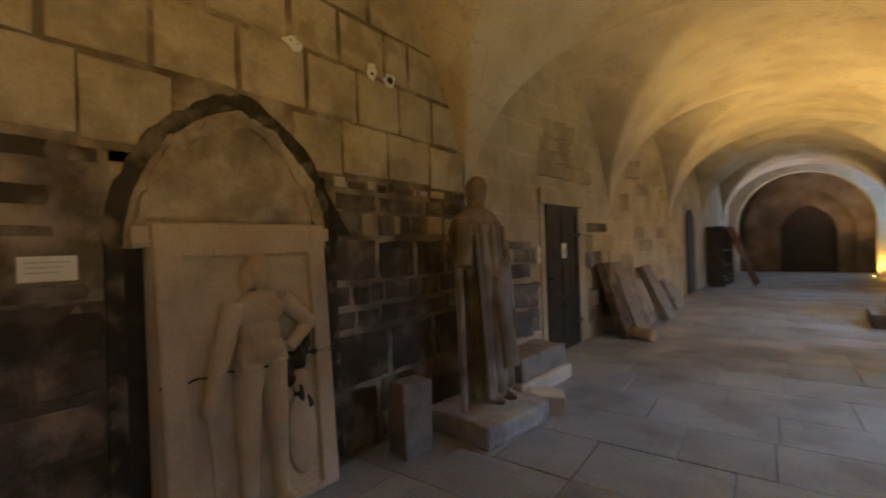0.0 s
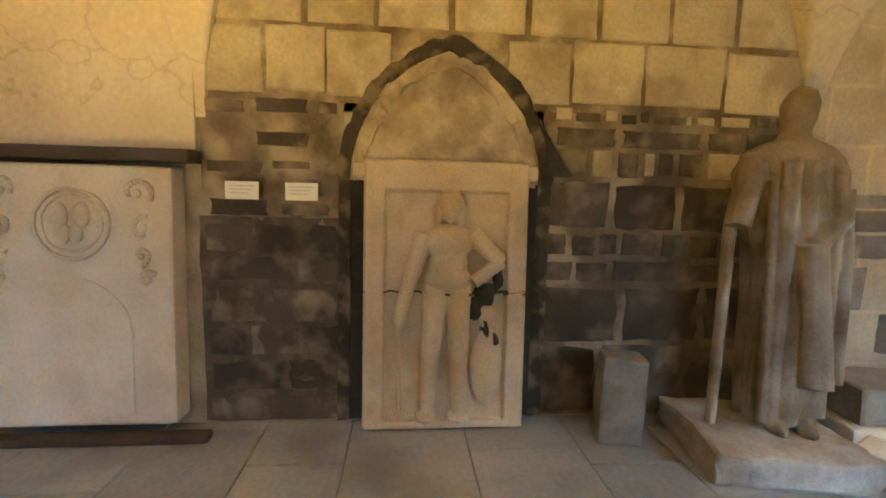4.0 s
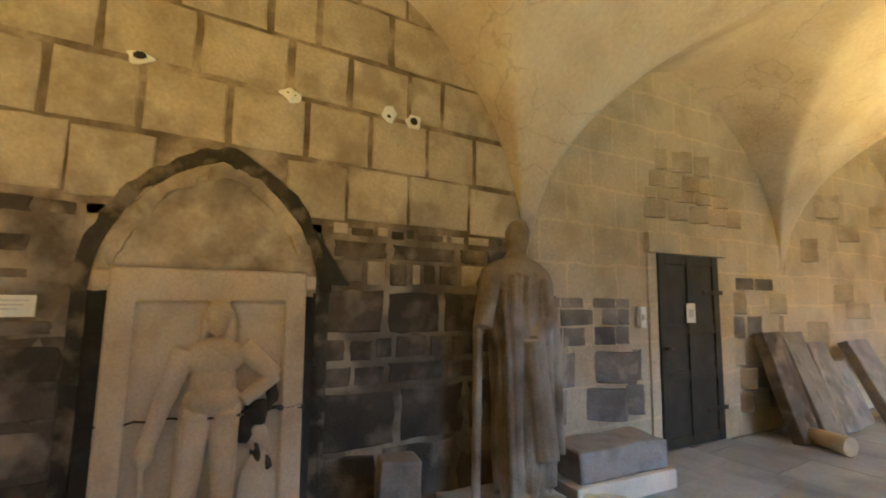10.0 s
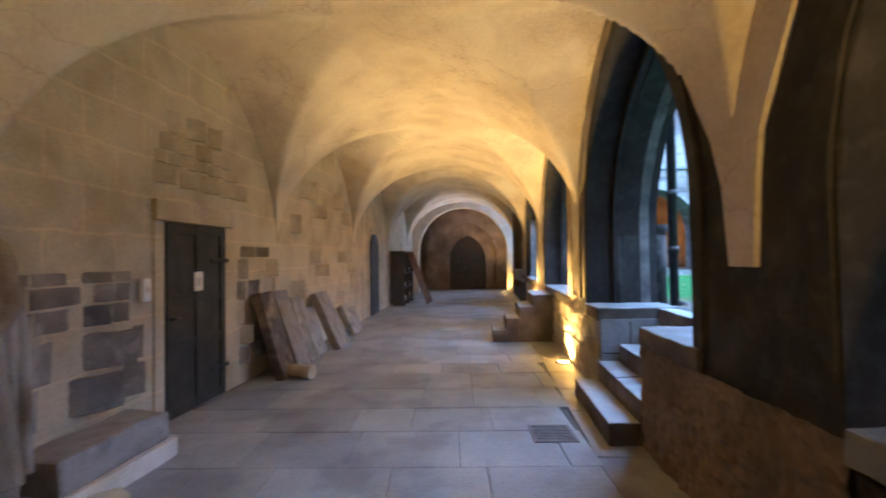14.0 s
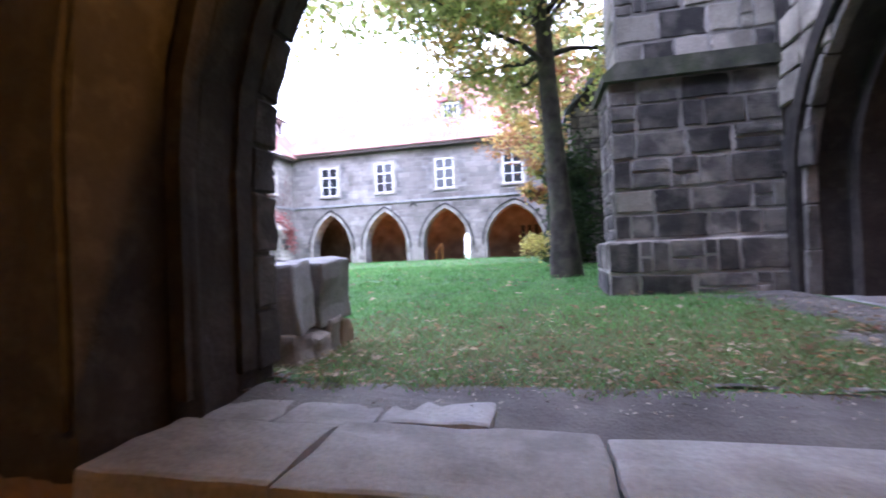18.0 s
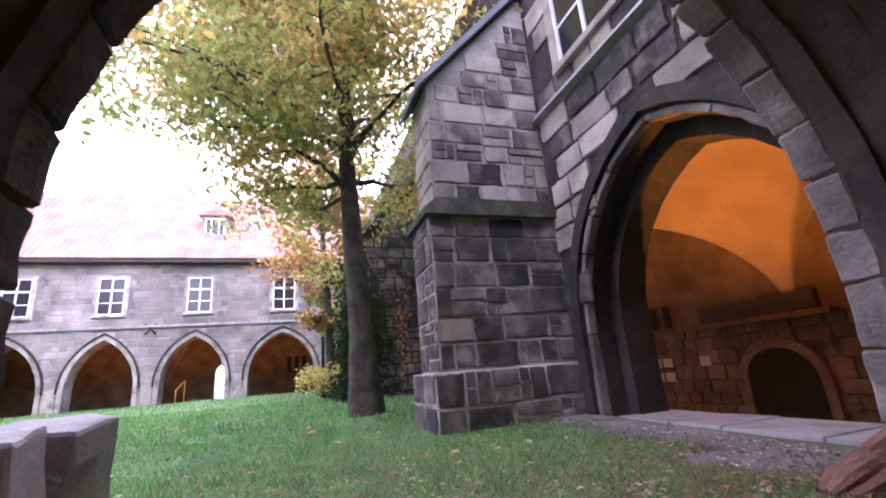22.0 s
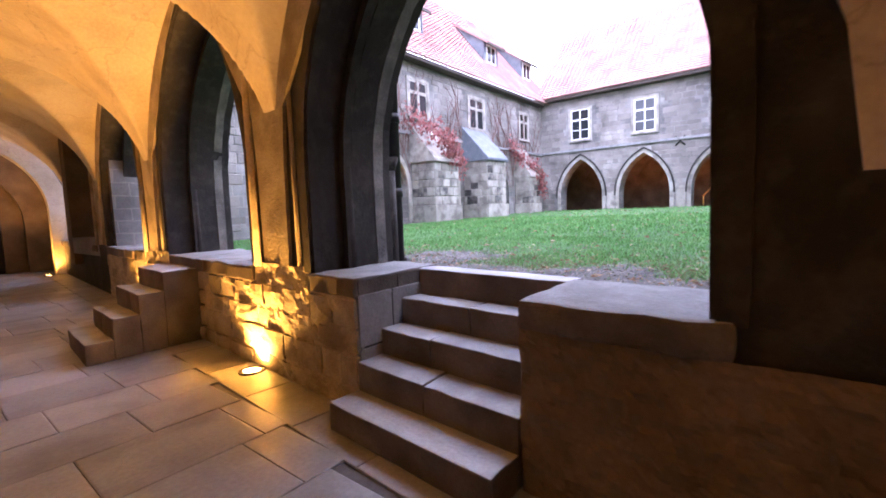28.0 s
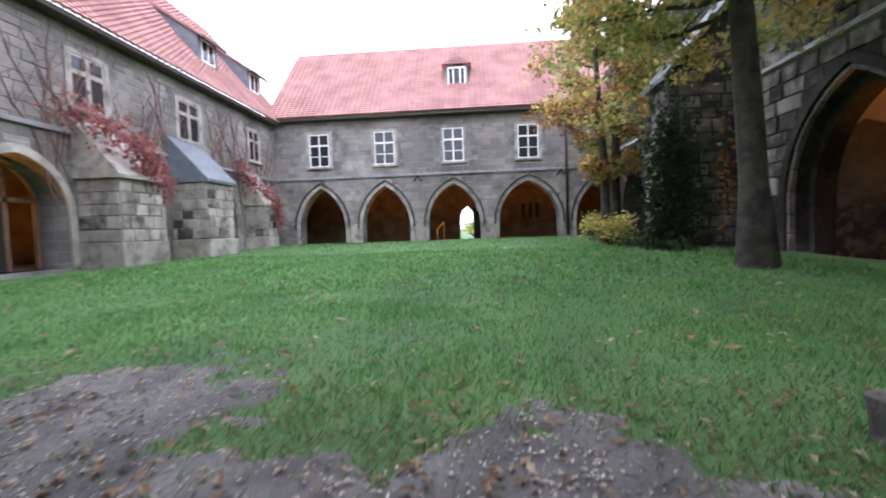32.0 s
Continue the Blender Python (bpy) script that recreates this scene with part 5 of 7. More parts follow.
# door in the north end wall
top = tagged(new("door_3"), "dark pointed door in the end wall, shut", "door", "", "structure")
top.matrix_world = pose(bend(-0.1, NORTH_END), NORTH_END + 0.22, 0)
bm = bmesh.new()
prism(bm, [(-0.95, 0), (0.95, 0)] + [(0.95 * math.cos(math.pi * i / 14), 1.6 + pointed(0.95 * math.cos(math.pi * i / 14), 0.95, 1.25)) for i in range(15)], 0, 0.1, "y")
leaf = part("leaf", bm, WOOD, top)
for k in range(-4, 5):
    part("plank", boxes((k * 0.2 - 0.09, k * 0.2 + 0.09, -0.02, -0.001, 0.05, 1.6 + pointed(k * 0.2, 0.93, 1.15)), bevel=0.004), WOOD, leaf)
bm = arch_band("x", -0.25, -0.22, 0, 0.95, 1.6, 2.85, 0.22, 0.0)
part("surround", bm, BROWNPLASTER, top, "stone surround of the end door")
bm = arch_band("x", -0.45, -0.251, 0, 1.5, 1.7, 3.55, 0.7, 0.0)
part("recess", bm, BROWNPLASTER, top, "brown plastered recess round the end door")
bm = arch_band("x", 21.95, 22.45, 0.0, 2.12, 1.95, 4.07, 0.5, 0.0, 40)
for v in bm.verts:
    v.co.x = bend(v.co.x - 0.23, v.co.y)
thing("wall_cross_arch", bm, PLASTER, "round plastered cross arch near the end of the walk", "arch", kind="structure")

# ---- sills, piers and steps of the arcade ----
STEP_Y0, STEP_Y1 = 5.02, 6.46


# sky light on tops and shade on sides, put into two stone colours
SHADESTONE = material("shaded_side_stone", [(0.085, 0.07, 0.056), (0.13, 0.108, 0.087), (0.185, 0.157, 0.128)], 2.4, 0.85, 0.55, 45, random_mix=0.15, stain=((0.055, 0.045, 0.036), 0.5), stain_scale=2.2)
SKYLITSTONE = material("skylit_top_stone", [(0.26, 0.264, 0.268), (0.335, 0.34, 0.344), (0.41, 0.412, 0.41)], 2.6, 0.55, 0.35, 45, random_mix=0.12, stain=((0.19, 0.185, 0.18), 0.5), stain_scale=2.2)


def lit_top(ob, top=SKYLITSTONE):
    """Pale top and dark sides: sky light and shade put into the slab's colours."""
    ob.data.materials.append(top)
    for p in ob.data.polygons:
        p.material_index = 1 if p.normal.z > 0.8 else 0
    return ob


def weather(bm, amount, seed):
    """Uneven faces and nibbled edges on a dressed block."""
    bmesh.ops.subdivide_edges(bm, edges=[e for e in bm.edges if e.calc_length() > 0.12], cuts=5, use_grid_fill=True)
    rough(bm, amount, 7, seed)


# worn: slabs get the shaded side colour and a paler skylit top
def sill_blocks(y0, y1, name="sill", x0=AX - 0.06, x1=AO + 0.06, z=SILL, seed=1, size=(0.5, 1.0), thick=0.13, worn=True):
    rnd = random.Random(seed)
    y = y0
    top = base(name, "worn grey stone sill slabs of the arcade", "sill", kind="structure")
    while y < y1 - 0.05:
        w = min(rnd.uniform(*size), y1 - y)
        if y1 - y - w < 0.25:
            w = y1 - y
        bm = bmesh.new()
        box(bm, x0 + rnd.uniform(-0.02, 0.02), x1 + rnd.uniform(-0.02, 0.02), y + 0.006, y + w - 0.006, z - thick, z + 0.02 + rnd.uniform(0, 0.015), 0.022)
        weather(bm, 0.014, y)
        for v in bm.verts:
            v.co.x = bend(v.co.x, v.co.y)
        slab = part("slab", bm, SHADESTONE if worn else SILLSTONE, top)
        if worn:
            lit_top(slab, SILLSTONE)
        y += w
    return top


# sill of the first arch is cut down to paving level; steps cut the second
sill_blocks(-0.7, 2.98, x1=2.52, z=0.94, seed=3, size=(0.7, 1.5), worn=False)
sill_blocks(1.75, 2.98, x0=2.55, x1=2.8, z=0.925, seed=13, size=(0.35, 0.7), worn=False)
bm = boxes((2.4, 3.4, -0.9, 3.1, 0.3, 0.925))
bmesh.ops.subdivide_edges(bm, edges=bm.edges[:], cuts=15, use_grid_fill=True)
for v in bm.verts:
    v.co.z += 0.045 * min(1, max(0, (v.co.x - 2.6) / 0.3)) - 0.25 * max(0, v.co.x - 2.95) if v.co.z > 0.9 else 0
rough(bm, 0.02, 6, 4)
thing("earth_bed", bm, EARTH, "bare trodden earth in the arch", "earth", kind="structure")
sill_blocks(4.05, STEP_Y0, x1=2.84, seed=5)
bm = boxes((2.7, 3.4, 3.9, STEP_Y0 - 0.01, 0.3, 0.965))
bmesh.ops.subdivide_edges(bm, edges=bm.edges[:], cuts=11, use_grid_fill=True)
for v in bm.verts:
    v.co.z -= 0.12 * max(0, (v.co.x - 3.1) / 0.3)
rough(bm, 0.02, 6, 8)
thing("earth_bed", bm, EARTH, "bare earth and leaf litter beside the steps", "earth", kind="structure")
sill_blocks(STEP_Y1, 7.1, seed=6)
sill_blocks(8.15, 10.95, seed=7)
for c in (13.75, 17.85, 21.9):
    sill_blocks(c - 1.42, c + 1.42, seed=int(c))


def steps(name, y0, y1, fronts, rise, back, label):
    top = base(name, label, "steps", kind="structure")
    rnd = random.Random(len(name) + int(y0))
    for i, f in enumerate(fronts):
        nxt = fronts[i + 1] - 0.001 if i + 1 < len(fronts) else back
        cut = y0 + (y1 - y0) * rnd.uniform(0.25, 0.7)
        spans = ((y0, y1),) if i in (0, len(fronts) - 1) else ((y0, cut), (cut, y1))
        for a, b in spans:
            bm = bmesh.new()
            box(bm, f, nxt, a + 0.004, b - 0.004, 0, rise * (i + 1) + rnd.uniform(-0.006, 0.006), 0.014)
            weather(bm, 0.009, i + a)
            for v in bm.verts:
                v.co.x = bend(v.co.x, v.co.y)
            # dark risers and pale treads paint the shade and the daylight
            lit_top(part("step", bm, SHADESTONE, top))
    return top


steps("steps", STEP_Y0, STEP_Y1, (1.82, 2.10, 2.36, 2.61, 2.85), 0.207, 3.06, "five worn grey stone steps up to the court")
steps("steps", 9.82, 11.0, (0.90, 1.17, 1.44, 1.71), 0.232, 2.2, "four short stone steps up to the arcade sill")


# dress the sill walls: cut the wall where the steps pass
def cut_box(ob, x0, x1, y0, y1, z0, z1):
    """Opens a gap in a wall mesh: faces whose middle lies in the box go, after slicing at its planes."""
    bm = bmesh.new()
    bm.from_mesh(ob.data)
    for co, no in (((0, y0, 0), (0, 1, 0)), ((0, y1, 0), (0, 1, 0)), ((0, 0, z1), (0, 0, 1))):
        bmesh.ops.bisect_plane(bm, geom=bm.verts[:] + bm.edges[:] + bm.faces[:], plane_co=co, plane_no=no)
    gone = [f for f in bm.faces if y0 < f.calc_center_median().y < y1 and z0 < f.calc_center_median().z < z1 and x0 < f.calc_center_median().x < x1]
    bmesh.ops.delete(bm, geom=gone, context="FACES")
    for y in (y0, y1):
        x_in, x_out = bend(x0 + 0.13, y), bend(x1, y)
        bm.faces.new([bm.verts.new(p) for p in ((x_in, y, z0), (x_out, y, z0), (x_out, y, z1 - 0.14), (x_in, y, z1 - 0.14))])
    bm.to_mesh(ob.data)
    bm.free()


cut_box(bpy.data.objects["wall_arcade_inner"], AX - 0.1, MIDX + 0.2, STEP_Y0, STEP_Y1, -0.3, SILL + 0.001)
cut_box(wall_arcade, MIDX - 0.1, AO + 0.3, STEP_Y0, STEP_Y1, -0.3, SILL + 0.001)
cut_box(wall_arcade, MIDX - 0.1, AO + 0.3, 4.0, STEP_Y0, -0.3, SILL + 0.001)
for y0, y1 in ((STEP_Y0 - 0.35, STEP_Y0 - 0.003), (STEP_Y1 + 0.003, STEP_Y1 + 0.35)):
    bm = boxes((AX + 0.02, AO + 0.02, y0, y1, -0.1, SILL - 0.12), bevel=0.02)
    bmesh.ops.subdivide_edges(bm, edges=[e for e in bm.edges if e.calc_length() > 0.3], cuts=3, use_grid_fill=True)
    rough(bm, 0.012, 5, y0)
    for v in bm.verts:
        v.co.x = bend(v.co.x, v.co.y)
    thing("step_cheek", bm, SILLSTONE, "worn grey stone cheek beside the steps", "stone", kind="structure")
bm = boxes((3.0, 3.5, STEP_Y0 - 0.3, STEP_Y1 + 0.4, -0.2, 0.965))
bmesh.ops.subdivide_edges(bm, edges=bm.edges[:], cuts=11, use_grid_fill=True)
for v in bm.verts:
    v.co.z -= 0.2 * max(0, v.co.x - 3.2)
rough(bm, 0.02, 6, 3)
thing("earth_bank", bm, EARTH, "bare earth behind the top step", "earth", kind="structure")

# rubble of the low walls under the sills, near the lamps
inner_wall = bpy.data.objects["wall_arcade_inner"]
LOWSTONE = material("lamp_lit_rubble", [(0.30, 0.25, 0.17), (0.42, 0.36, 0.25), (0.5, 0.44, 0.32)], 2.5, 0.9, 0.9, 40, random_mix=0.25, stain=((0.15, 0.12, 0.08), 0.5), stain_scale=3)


def bent_low(y0, y1, z1, seed, mat=LOWSTONE):
    for ob in courses(inner_wall, mat, "-x", AX + 0.005, y0, y1, 0.0, z1, (0.18, 0.3) if mat is LOWSTONE else (0.3, 0.46), (0.22, 0.5) if mat is LOWSTONE else (0.45, 0.95), 0.055 if mat is LOWSTONE else 0.025, 0.02, None, seed, "rubble_stone"):
        y = ob.matrix_world.translation.y
        ob.matrix_world = Matrix.Translation((bend(0, y), 0, 0)) @ ob.matrix_world


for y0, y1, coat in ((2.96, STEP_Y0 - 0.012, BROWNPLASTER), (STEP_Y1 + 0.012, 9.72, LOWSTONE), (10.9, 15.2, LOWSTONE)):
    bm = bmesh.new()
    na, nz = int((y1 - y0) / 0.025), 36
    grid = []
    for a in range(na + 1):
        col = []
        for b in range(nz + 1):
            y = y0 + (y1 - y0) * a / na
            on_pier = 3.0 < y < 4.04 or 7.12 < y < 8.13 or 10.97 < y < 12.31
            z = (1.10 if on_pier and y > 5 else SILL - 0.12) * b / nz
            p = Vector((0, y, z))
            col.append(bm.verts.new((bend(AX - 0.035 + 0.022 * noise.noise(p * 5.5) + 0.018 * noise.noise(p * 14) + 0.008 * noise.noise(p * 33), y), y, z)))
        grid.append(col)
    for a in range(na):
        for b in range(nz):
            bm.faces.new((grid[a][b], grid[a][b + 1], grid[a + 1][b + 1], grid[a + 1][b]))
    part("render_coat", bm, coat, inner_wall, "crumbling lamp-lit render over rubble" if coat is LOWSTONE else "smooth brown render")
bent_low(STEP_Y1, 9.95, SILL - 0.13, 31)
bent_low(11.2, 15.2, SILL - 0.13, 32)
# near-black blocks: the shade of this unlit stretch is put into their colour
bent_low(-0.9, 3.0, 0.80, 33, ARCADEBLOCK)
for y0, y1 in ((STEP_Y0 - 0.14, STEP_Y0 + 0.004), (STEP_Y1 - 0.004, STEP_Y1 + 0.14)):
    for x0, x1, z0, z1 in ((AX - 0.01, 2.62, 0.0, 0.5), (AX - 0.01, 2.5, 0.51, SILL - 0.11), (2.51, AO, 0.51, SILL - 0.11)):
        bm = boxes((x0, x1, y0, y1, z0, z1), bevel=0.012)
        for v in bm.verts:
            v.co.x = bend(v.co.x, v.co.y)
        part("cheek_stone", bm, SILLSTONE, inner_wall, "grey stone cheek beside the steps")


# plaster fields between the arches, ending square at impost height
for (ca, ha, sa, aa), (cb, hb, sb, ab) in zip(BAYS, BAYS[1:]):
    foot = 1.62 if ca < 2 else 1.08
    ha, hb, aa, ab = ha + (0.44 if ca < 2 else 0.15), hb + 0.15, aa + (0.62 if ca < 2 else 0.31), ab + 0.31
    m = (ca + ha + cb - hb) / 2
    right = [(cb - hb * math.cos(math.pi / 2 * k / 12), sb + pointed(hb * math.cos(math.pi / 2 * k / 12), hb, ab - sb)) for k in range(1, 13)]
    left = [(ca + ha * math.cos(math.pi / 2 * k / 12), sa + pointed(ha * math.cos(math.pi / 2 * k / 12), ha, aa - sa)) for k in range(12, -1, -1)]
    if ca < 2:
        # the first pier's field narrows in a curve to a slim foot
        foot_line = [(3.44, 2.35), (3.475, 2.1), (3.505, foot), (3.715, foot), (3.77, 2.1), (3.87, 2.4), (4.03, 2.68), (4.17, 2.95)]
    else:
        foot_line = [(m - 0.31, 2.5), (m - 0.26, 2.0), (m - 0.24, foot), (m + 0.24, foot), (m + 0.26, 2.0), (m + 0.31, 2.5)]
    pts = foot_line + [p for p in right if p[1] > 3.0] + [(cb, 4.6), (ca, 4.6)] + [p for p in left if p[1] > 3.0]
    bm = bmesh.new()
    prism(bm, pts, AX - 0.035, AX + 0.01, "x")
    bmesh.ops.triangulate(bm, faces=[f for f in bm.faces if len(f.verts) > 4])
    for v in bm.verts:
        v.co.x = bend(v.co.x, v.co.y)
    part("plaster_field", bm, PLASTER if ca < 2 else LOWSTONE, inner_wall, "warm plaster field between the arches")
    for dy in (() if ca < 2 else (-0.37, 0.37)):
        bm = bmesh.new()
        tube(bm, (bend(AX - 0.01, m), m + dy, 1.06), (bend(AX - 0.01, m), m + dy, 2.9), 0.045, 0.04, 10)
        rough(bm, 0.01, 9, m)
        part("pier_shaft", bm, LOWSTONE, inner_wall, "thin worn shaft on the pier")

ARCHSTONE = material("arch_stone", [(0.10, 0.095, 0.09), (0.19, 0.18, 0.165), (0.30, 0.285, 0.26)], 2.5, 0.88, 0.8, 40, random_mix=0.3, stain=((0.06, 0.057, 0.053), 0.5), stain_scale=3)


# colonnettes and roll mouldings in the jambs
for c, h, s, a in BAYS[:4]:
    for side in (-1, 1):
        y = c + side * (h + 0.05)
        bm = bmesh.new()
        tube(bm, (bend(MIDX - 0.03, y), y, SILL - 0.1), (bend(MIDX - 0.03, y), y, s), 0.06, 0.055, 12)
        part("colonnette", bm, DARKWALL, inner_wall, "thin dark stone shaft")
    for f0, f1, wd, extra in ((AX - 0.03, AX + 0.1, 0.16, 0.03 if 5 < c < 6 else 0.09),):
        bm = arch_band("y", f0, f1, c, h + extra, s, a + 0.22, wd, SILL, 28)
        bmesh.ops.bevel(bm, geom=bm.edges[:], offset=0.022, segments=2, affect="EDGES", clamp_overlap=True)
        rough(bm, 0.008, 7, c)
        for v in bm.verts:
            v.co.x = bend(v.co.x, v.co.y)
        part("arch_order", bm, DARKWALL, inner_wall, "dark worn arch order")
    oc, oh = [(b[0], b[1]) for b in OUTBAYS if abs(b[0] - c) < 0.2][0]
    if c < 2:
        # north side in the dark stone: its shade is put into the colour
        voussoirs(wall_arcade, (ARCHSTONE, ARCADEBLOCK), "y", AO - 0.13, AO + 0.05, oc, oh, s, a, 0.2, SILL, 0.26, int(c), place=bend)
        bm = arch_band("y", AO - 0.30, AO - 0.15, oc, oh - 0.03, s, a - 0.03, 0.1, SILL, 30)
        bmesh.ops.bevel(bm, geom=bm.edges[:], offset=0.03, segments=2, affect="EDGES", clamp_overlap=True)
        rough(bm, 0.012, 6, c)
        part("arch_moulding", bm, DARKWALL, wall_arcade, "black arch moulding")
    else:
        for f0, f1, grow, wd in ((AO - 0.24, AO - 0.06, -0.01, 0.1), (AO - 0.04, AO + 0.05, 0.05, 0.16)):
            bm = arch_band("y", f0, f1, oc, oh + grow, s, a + grow, wd, 0.9, 30)
            bmesh.ops.bevel(bm, geom=bm.edges[:], offset=0.03, segments=2, affect="EDGES", clamp_overlap=True)
            rough(bm, 0.012, 6, c)
            for v in bm.verts:
                v.co.x = bend(v.co.x, v.co.y)
            part("arch_moulding", bm, ARCHSTONE if f0 < AO - 0.1 else ARCADEBLOCK, wall_arcade, "weathered grey arch moulding")
    for f0, f1, wd, mat, own in ((MIDX - 0.09, MIDX, 0.07, DARKWALL, inner_wall),):
        bm = arch_band("y", f0, f1, c, h, s, a, wd, SILL)
        for v in bm.verts:
            v.co.x = bend(v.co.x, v.co.y)
        part("arch_moulding", bm, mat, own, "worn stone arch moulding")

# drainpipe on the court side
pipe = base("drainpipe", "dark iron rain pipe standing beside the arch", "drainpipe", at=(3.62, 7.31, 0.955))
bm = bmesh.new()
tube(bm, (0, 0, 0.0), (0, 0, 6.6), 0.062, 0.062, 14)
part("pipe", bm, IRON, pipe)
for z in (0.75, 1.55):
    bm = bmesh.new()
    tube(bm, (0, 0, z), (0, 0, z + 0.1), 0.075, 0.07, 14)
    part("collar", bm, IRON, pipe)
bm = bmesh.new()
tube(bm, (0, 0, 0.06), (0.14, 0.04, 0.02), 0.06, 0.06, 12)
part("outlet", bm, IRON, pipe)

bm = bmesh.new()
tube(bm, (3.36, 7.17, 0.93), (3.36, 7.17, 1.02), 0.12, 0.105, 16)
tube(bm, (3.36, 7.17, 1.02), (3.36, 7.17, 1.96), 0.085, 0.085, 16)
tube(bm, (3.36, 7.17, 1.96), (3.36, 7.17, 2.1), 0.085, 0.12, 16)
rough(bm, 0.008, 9, 3)
part("shaft", bm, ARCADEBLOCK, wall_arcade, "dark worn round shaft at the arch jamb")

# floor uplights: housing, glass
# the unseen lamp added at y -0.9 gets the same fittings
for ux, uy, uw in UPLIGHTS:
    lamp = base("floor_uplight", "lit round uplight let into the stone floor", "lamp", "uplights along the arcade", at=(bend(ux, uy), uy, 0.0))
    bm = bmesh.new()
    n = 20
    ring = [(0.085, 0.0), (0.085, 0.016), (0.125, 0.016), (0.13, 0.0)]
    loops = [[bm.verts.new((r * math.cos(2 * math.pi * i / n), r * math.sin(2 * math.pi * i / n), z)) for i in range(n)] for r, z in ring]
    for p, q in zip(loops, loops[1:]):
        for i in range(n):
            bm.faces.new((p[i], q[i], q[(i + 1) % n], p[(i + 1) % n]))
    part("rim", bm, IRON, lamp)
    bm = bmesh.new()
    bm.faces.new([bm.verts.new((0.085 * math.cos(2 * math.pi * i / n), 0.085 * math.sin(2 * math.pi * i / n), 0.008)) for i in range(n)])
    part("lens", bm, LAMPGLASS, lamp, "glowing yellow glass")

# floor grate
GRATESTEEL = material("grey_grating", [(0.13, 0.13, 0.135), (0.19, 0.19, 0.195)], 8, 0.6, 0.3, 60, metal=0.2)
grate = base("floor_grate", "flat grey iron grate in the floor", "grate", at=(1.42, 5.32, 0.0))
part("frame", boxes((-0.2, 0.2, -0.2, -0.17, 0.001, 0.012), (-0.2, 0.2, 0.17, 0.2, 0.001, 0.012), (-0.2, -0.17, -0.17, 0.17, 0.001, 0.012), (0.17, 0.2, -0.17, 0.17, 0.001, 0.012)), GRATESTEEL, grate)
part("tray", boxes((-0.17, 0.17, -0.17, 0.17, 0.0005, 0.004)), GRATESTEEL, grate)
for k in range(9):
    part("bar", boxes((-0.17, 0.17, -0.155 + k * 0.036, -0.135 + k * 0.036, 0.001, 0.01)), GRATESTEEL, grate)

# ---- south range: buttresses, string, window ----
MOSSY = material("mossy_stone", [(0.04, 0.04, 0.032), (0.075, 0.078, 0.055), (0.13, 0.125, 0.10)], 4, 0.9, 0.7, 40, stain=((0.05, 0.07, 0.025), 0.5), stain_scale=3)


def buttress(name, x0, x1, label, pale=YARDPALE, bed=YARDMORTAR):
    top = base(name, label, "buttress", "buttresses of the south range", at=(0, 0, 0))
    y0, yl, yu = SY, 0.70, 0.60
    part("plinth", boxes((x0 - 0.08, x1 + 0.08, y0, yl + 0.1, 0.7, 1.62), bevel=0.03), bed, top)
    part("core", boxes((x0, x1, y0, yl, 1.62, 3.48)), bed, top)
    bm = bmesh.new()
    prism(bm, [(y0, 3.6), (yu, 3.6), (yu, 5.35), (y0, 7.2)], x0 + 0.05, x1 - 0.05, "x")
    part("upper_core", bm, bed, top)
    bm = bmesh.new()
    prism(bm, [(y0, 3.46), (yl + 0.07, 3.46), (yl + 0.09, 3.53), (yu + 0.02, 3.67), (y0, 3.67)], x0 - 0.09, x1 + 0.09, "x")
    part("drip_course", bm, MOSSY, top, "mossy sloping drip stone")
    bm = bmesh.new()
    prism(bm, [(yu + 0.16, 5.21), (yu + 0.16, 5.31), (y0, 7.4), (y0, 7.25)], x0 - 0.08, x1 + 0.08, "x")
    part("cap", bm, SLATE, top, "dark sloping cap")
    kw = dict(depth=0.024, gap=0.021, name="block", mixed=0.3)
    courses(top, lambda a, z, r: pale if r.random() < 0.14 else YARDBLOCK, "-x", x0 + 0.005, y0, yl, 1.64, 3.46, (0.24, 0.36), (0.22, 0.62), seed=41, **kw)
    courses(top, YARDBLOCK, "-x", x0 - 0.075, y0, yl + 0.1, 0.95, 1.62, (0.18, 0.36), (0.25, 0.7), seed=42, **kw)
    courses(top, lambda a, z, r: YARDBLOCK if r.random() < 0.5 else pale, "-x", x0 + 0.055, y0, yu, 3.67, 6.9, (0.24, 0.34), (0.3, 0.6), seed=43,
            keep=lambda a, z, w, h: z + h / 2 < 5.35 + (yu - a - w / 2) * 1.1, **kw)
    courses(top, YARDBLOCK, "+y", yl + 0.095, x0 - 0.08, x1 + 0.08, 0.95, 1.62, (0.28, 0.34), (0.3, 0.6), seed=46, **kw)
    courses(top, YARDBLOCK, "+y", yl - 0.005, x0, x1, 1.64, 3.46, (0.24, 0.40), (0.28, 0.55), seed=44, **kw)
    courses(top, pale, "+y", yu - 0.005, x0 + 0.05, x1 - 0.05, 3.67, 5.3, (0.2, 0.34), (0.24, 0.5), seed=45, **kw)
    return top


buttress("buttress", 6.44, 7.22, "tall black-weathered stone buttress with a mossy drip stone")
buttress("buttress", 13.3, 14.6, "dark stone buttress overgrown with ivy", YARDBLOCK, DARKWALL)

court_kw = dict(depth=0.04, gap=0.02, name="block")
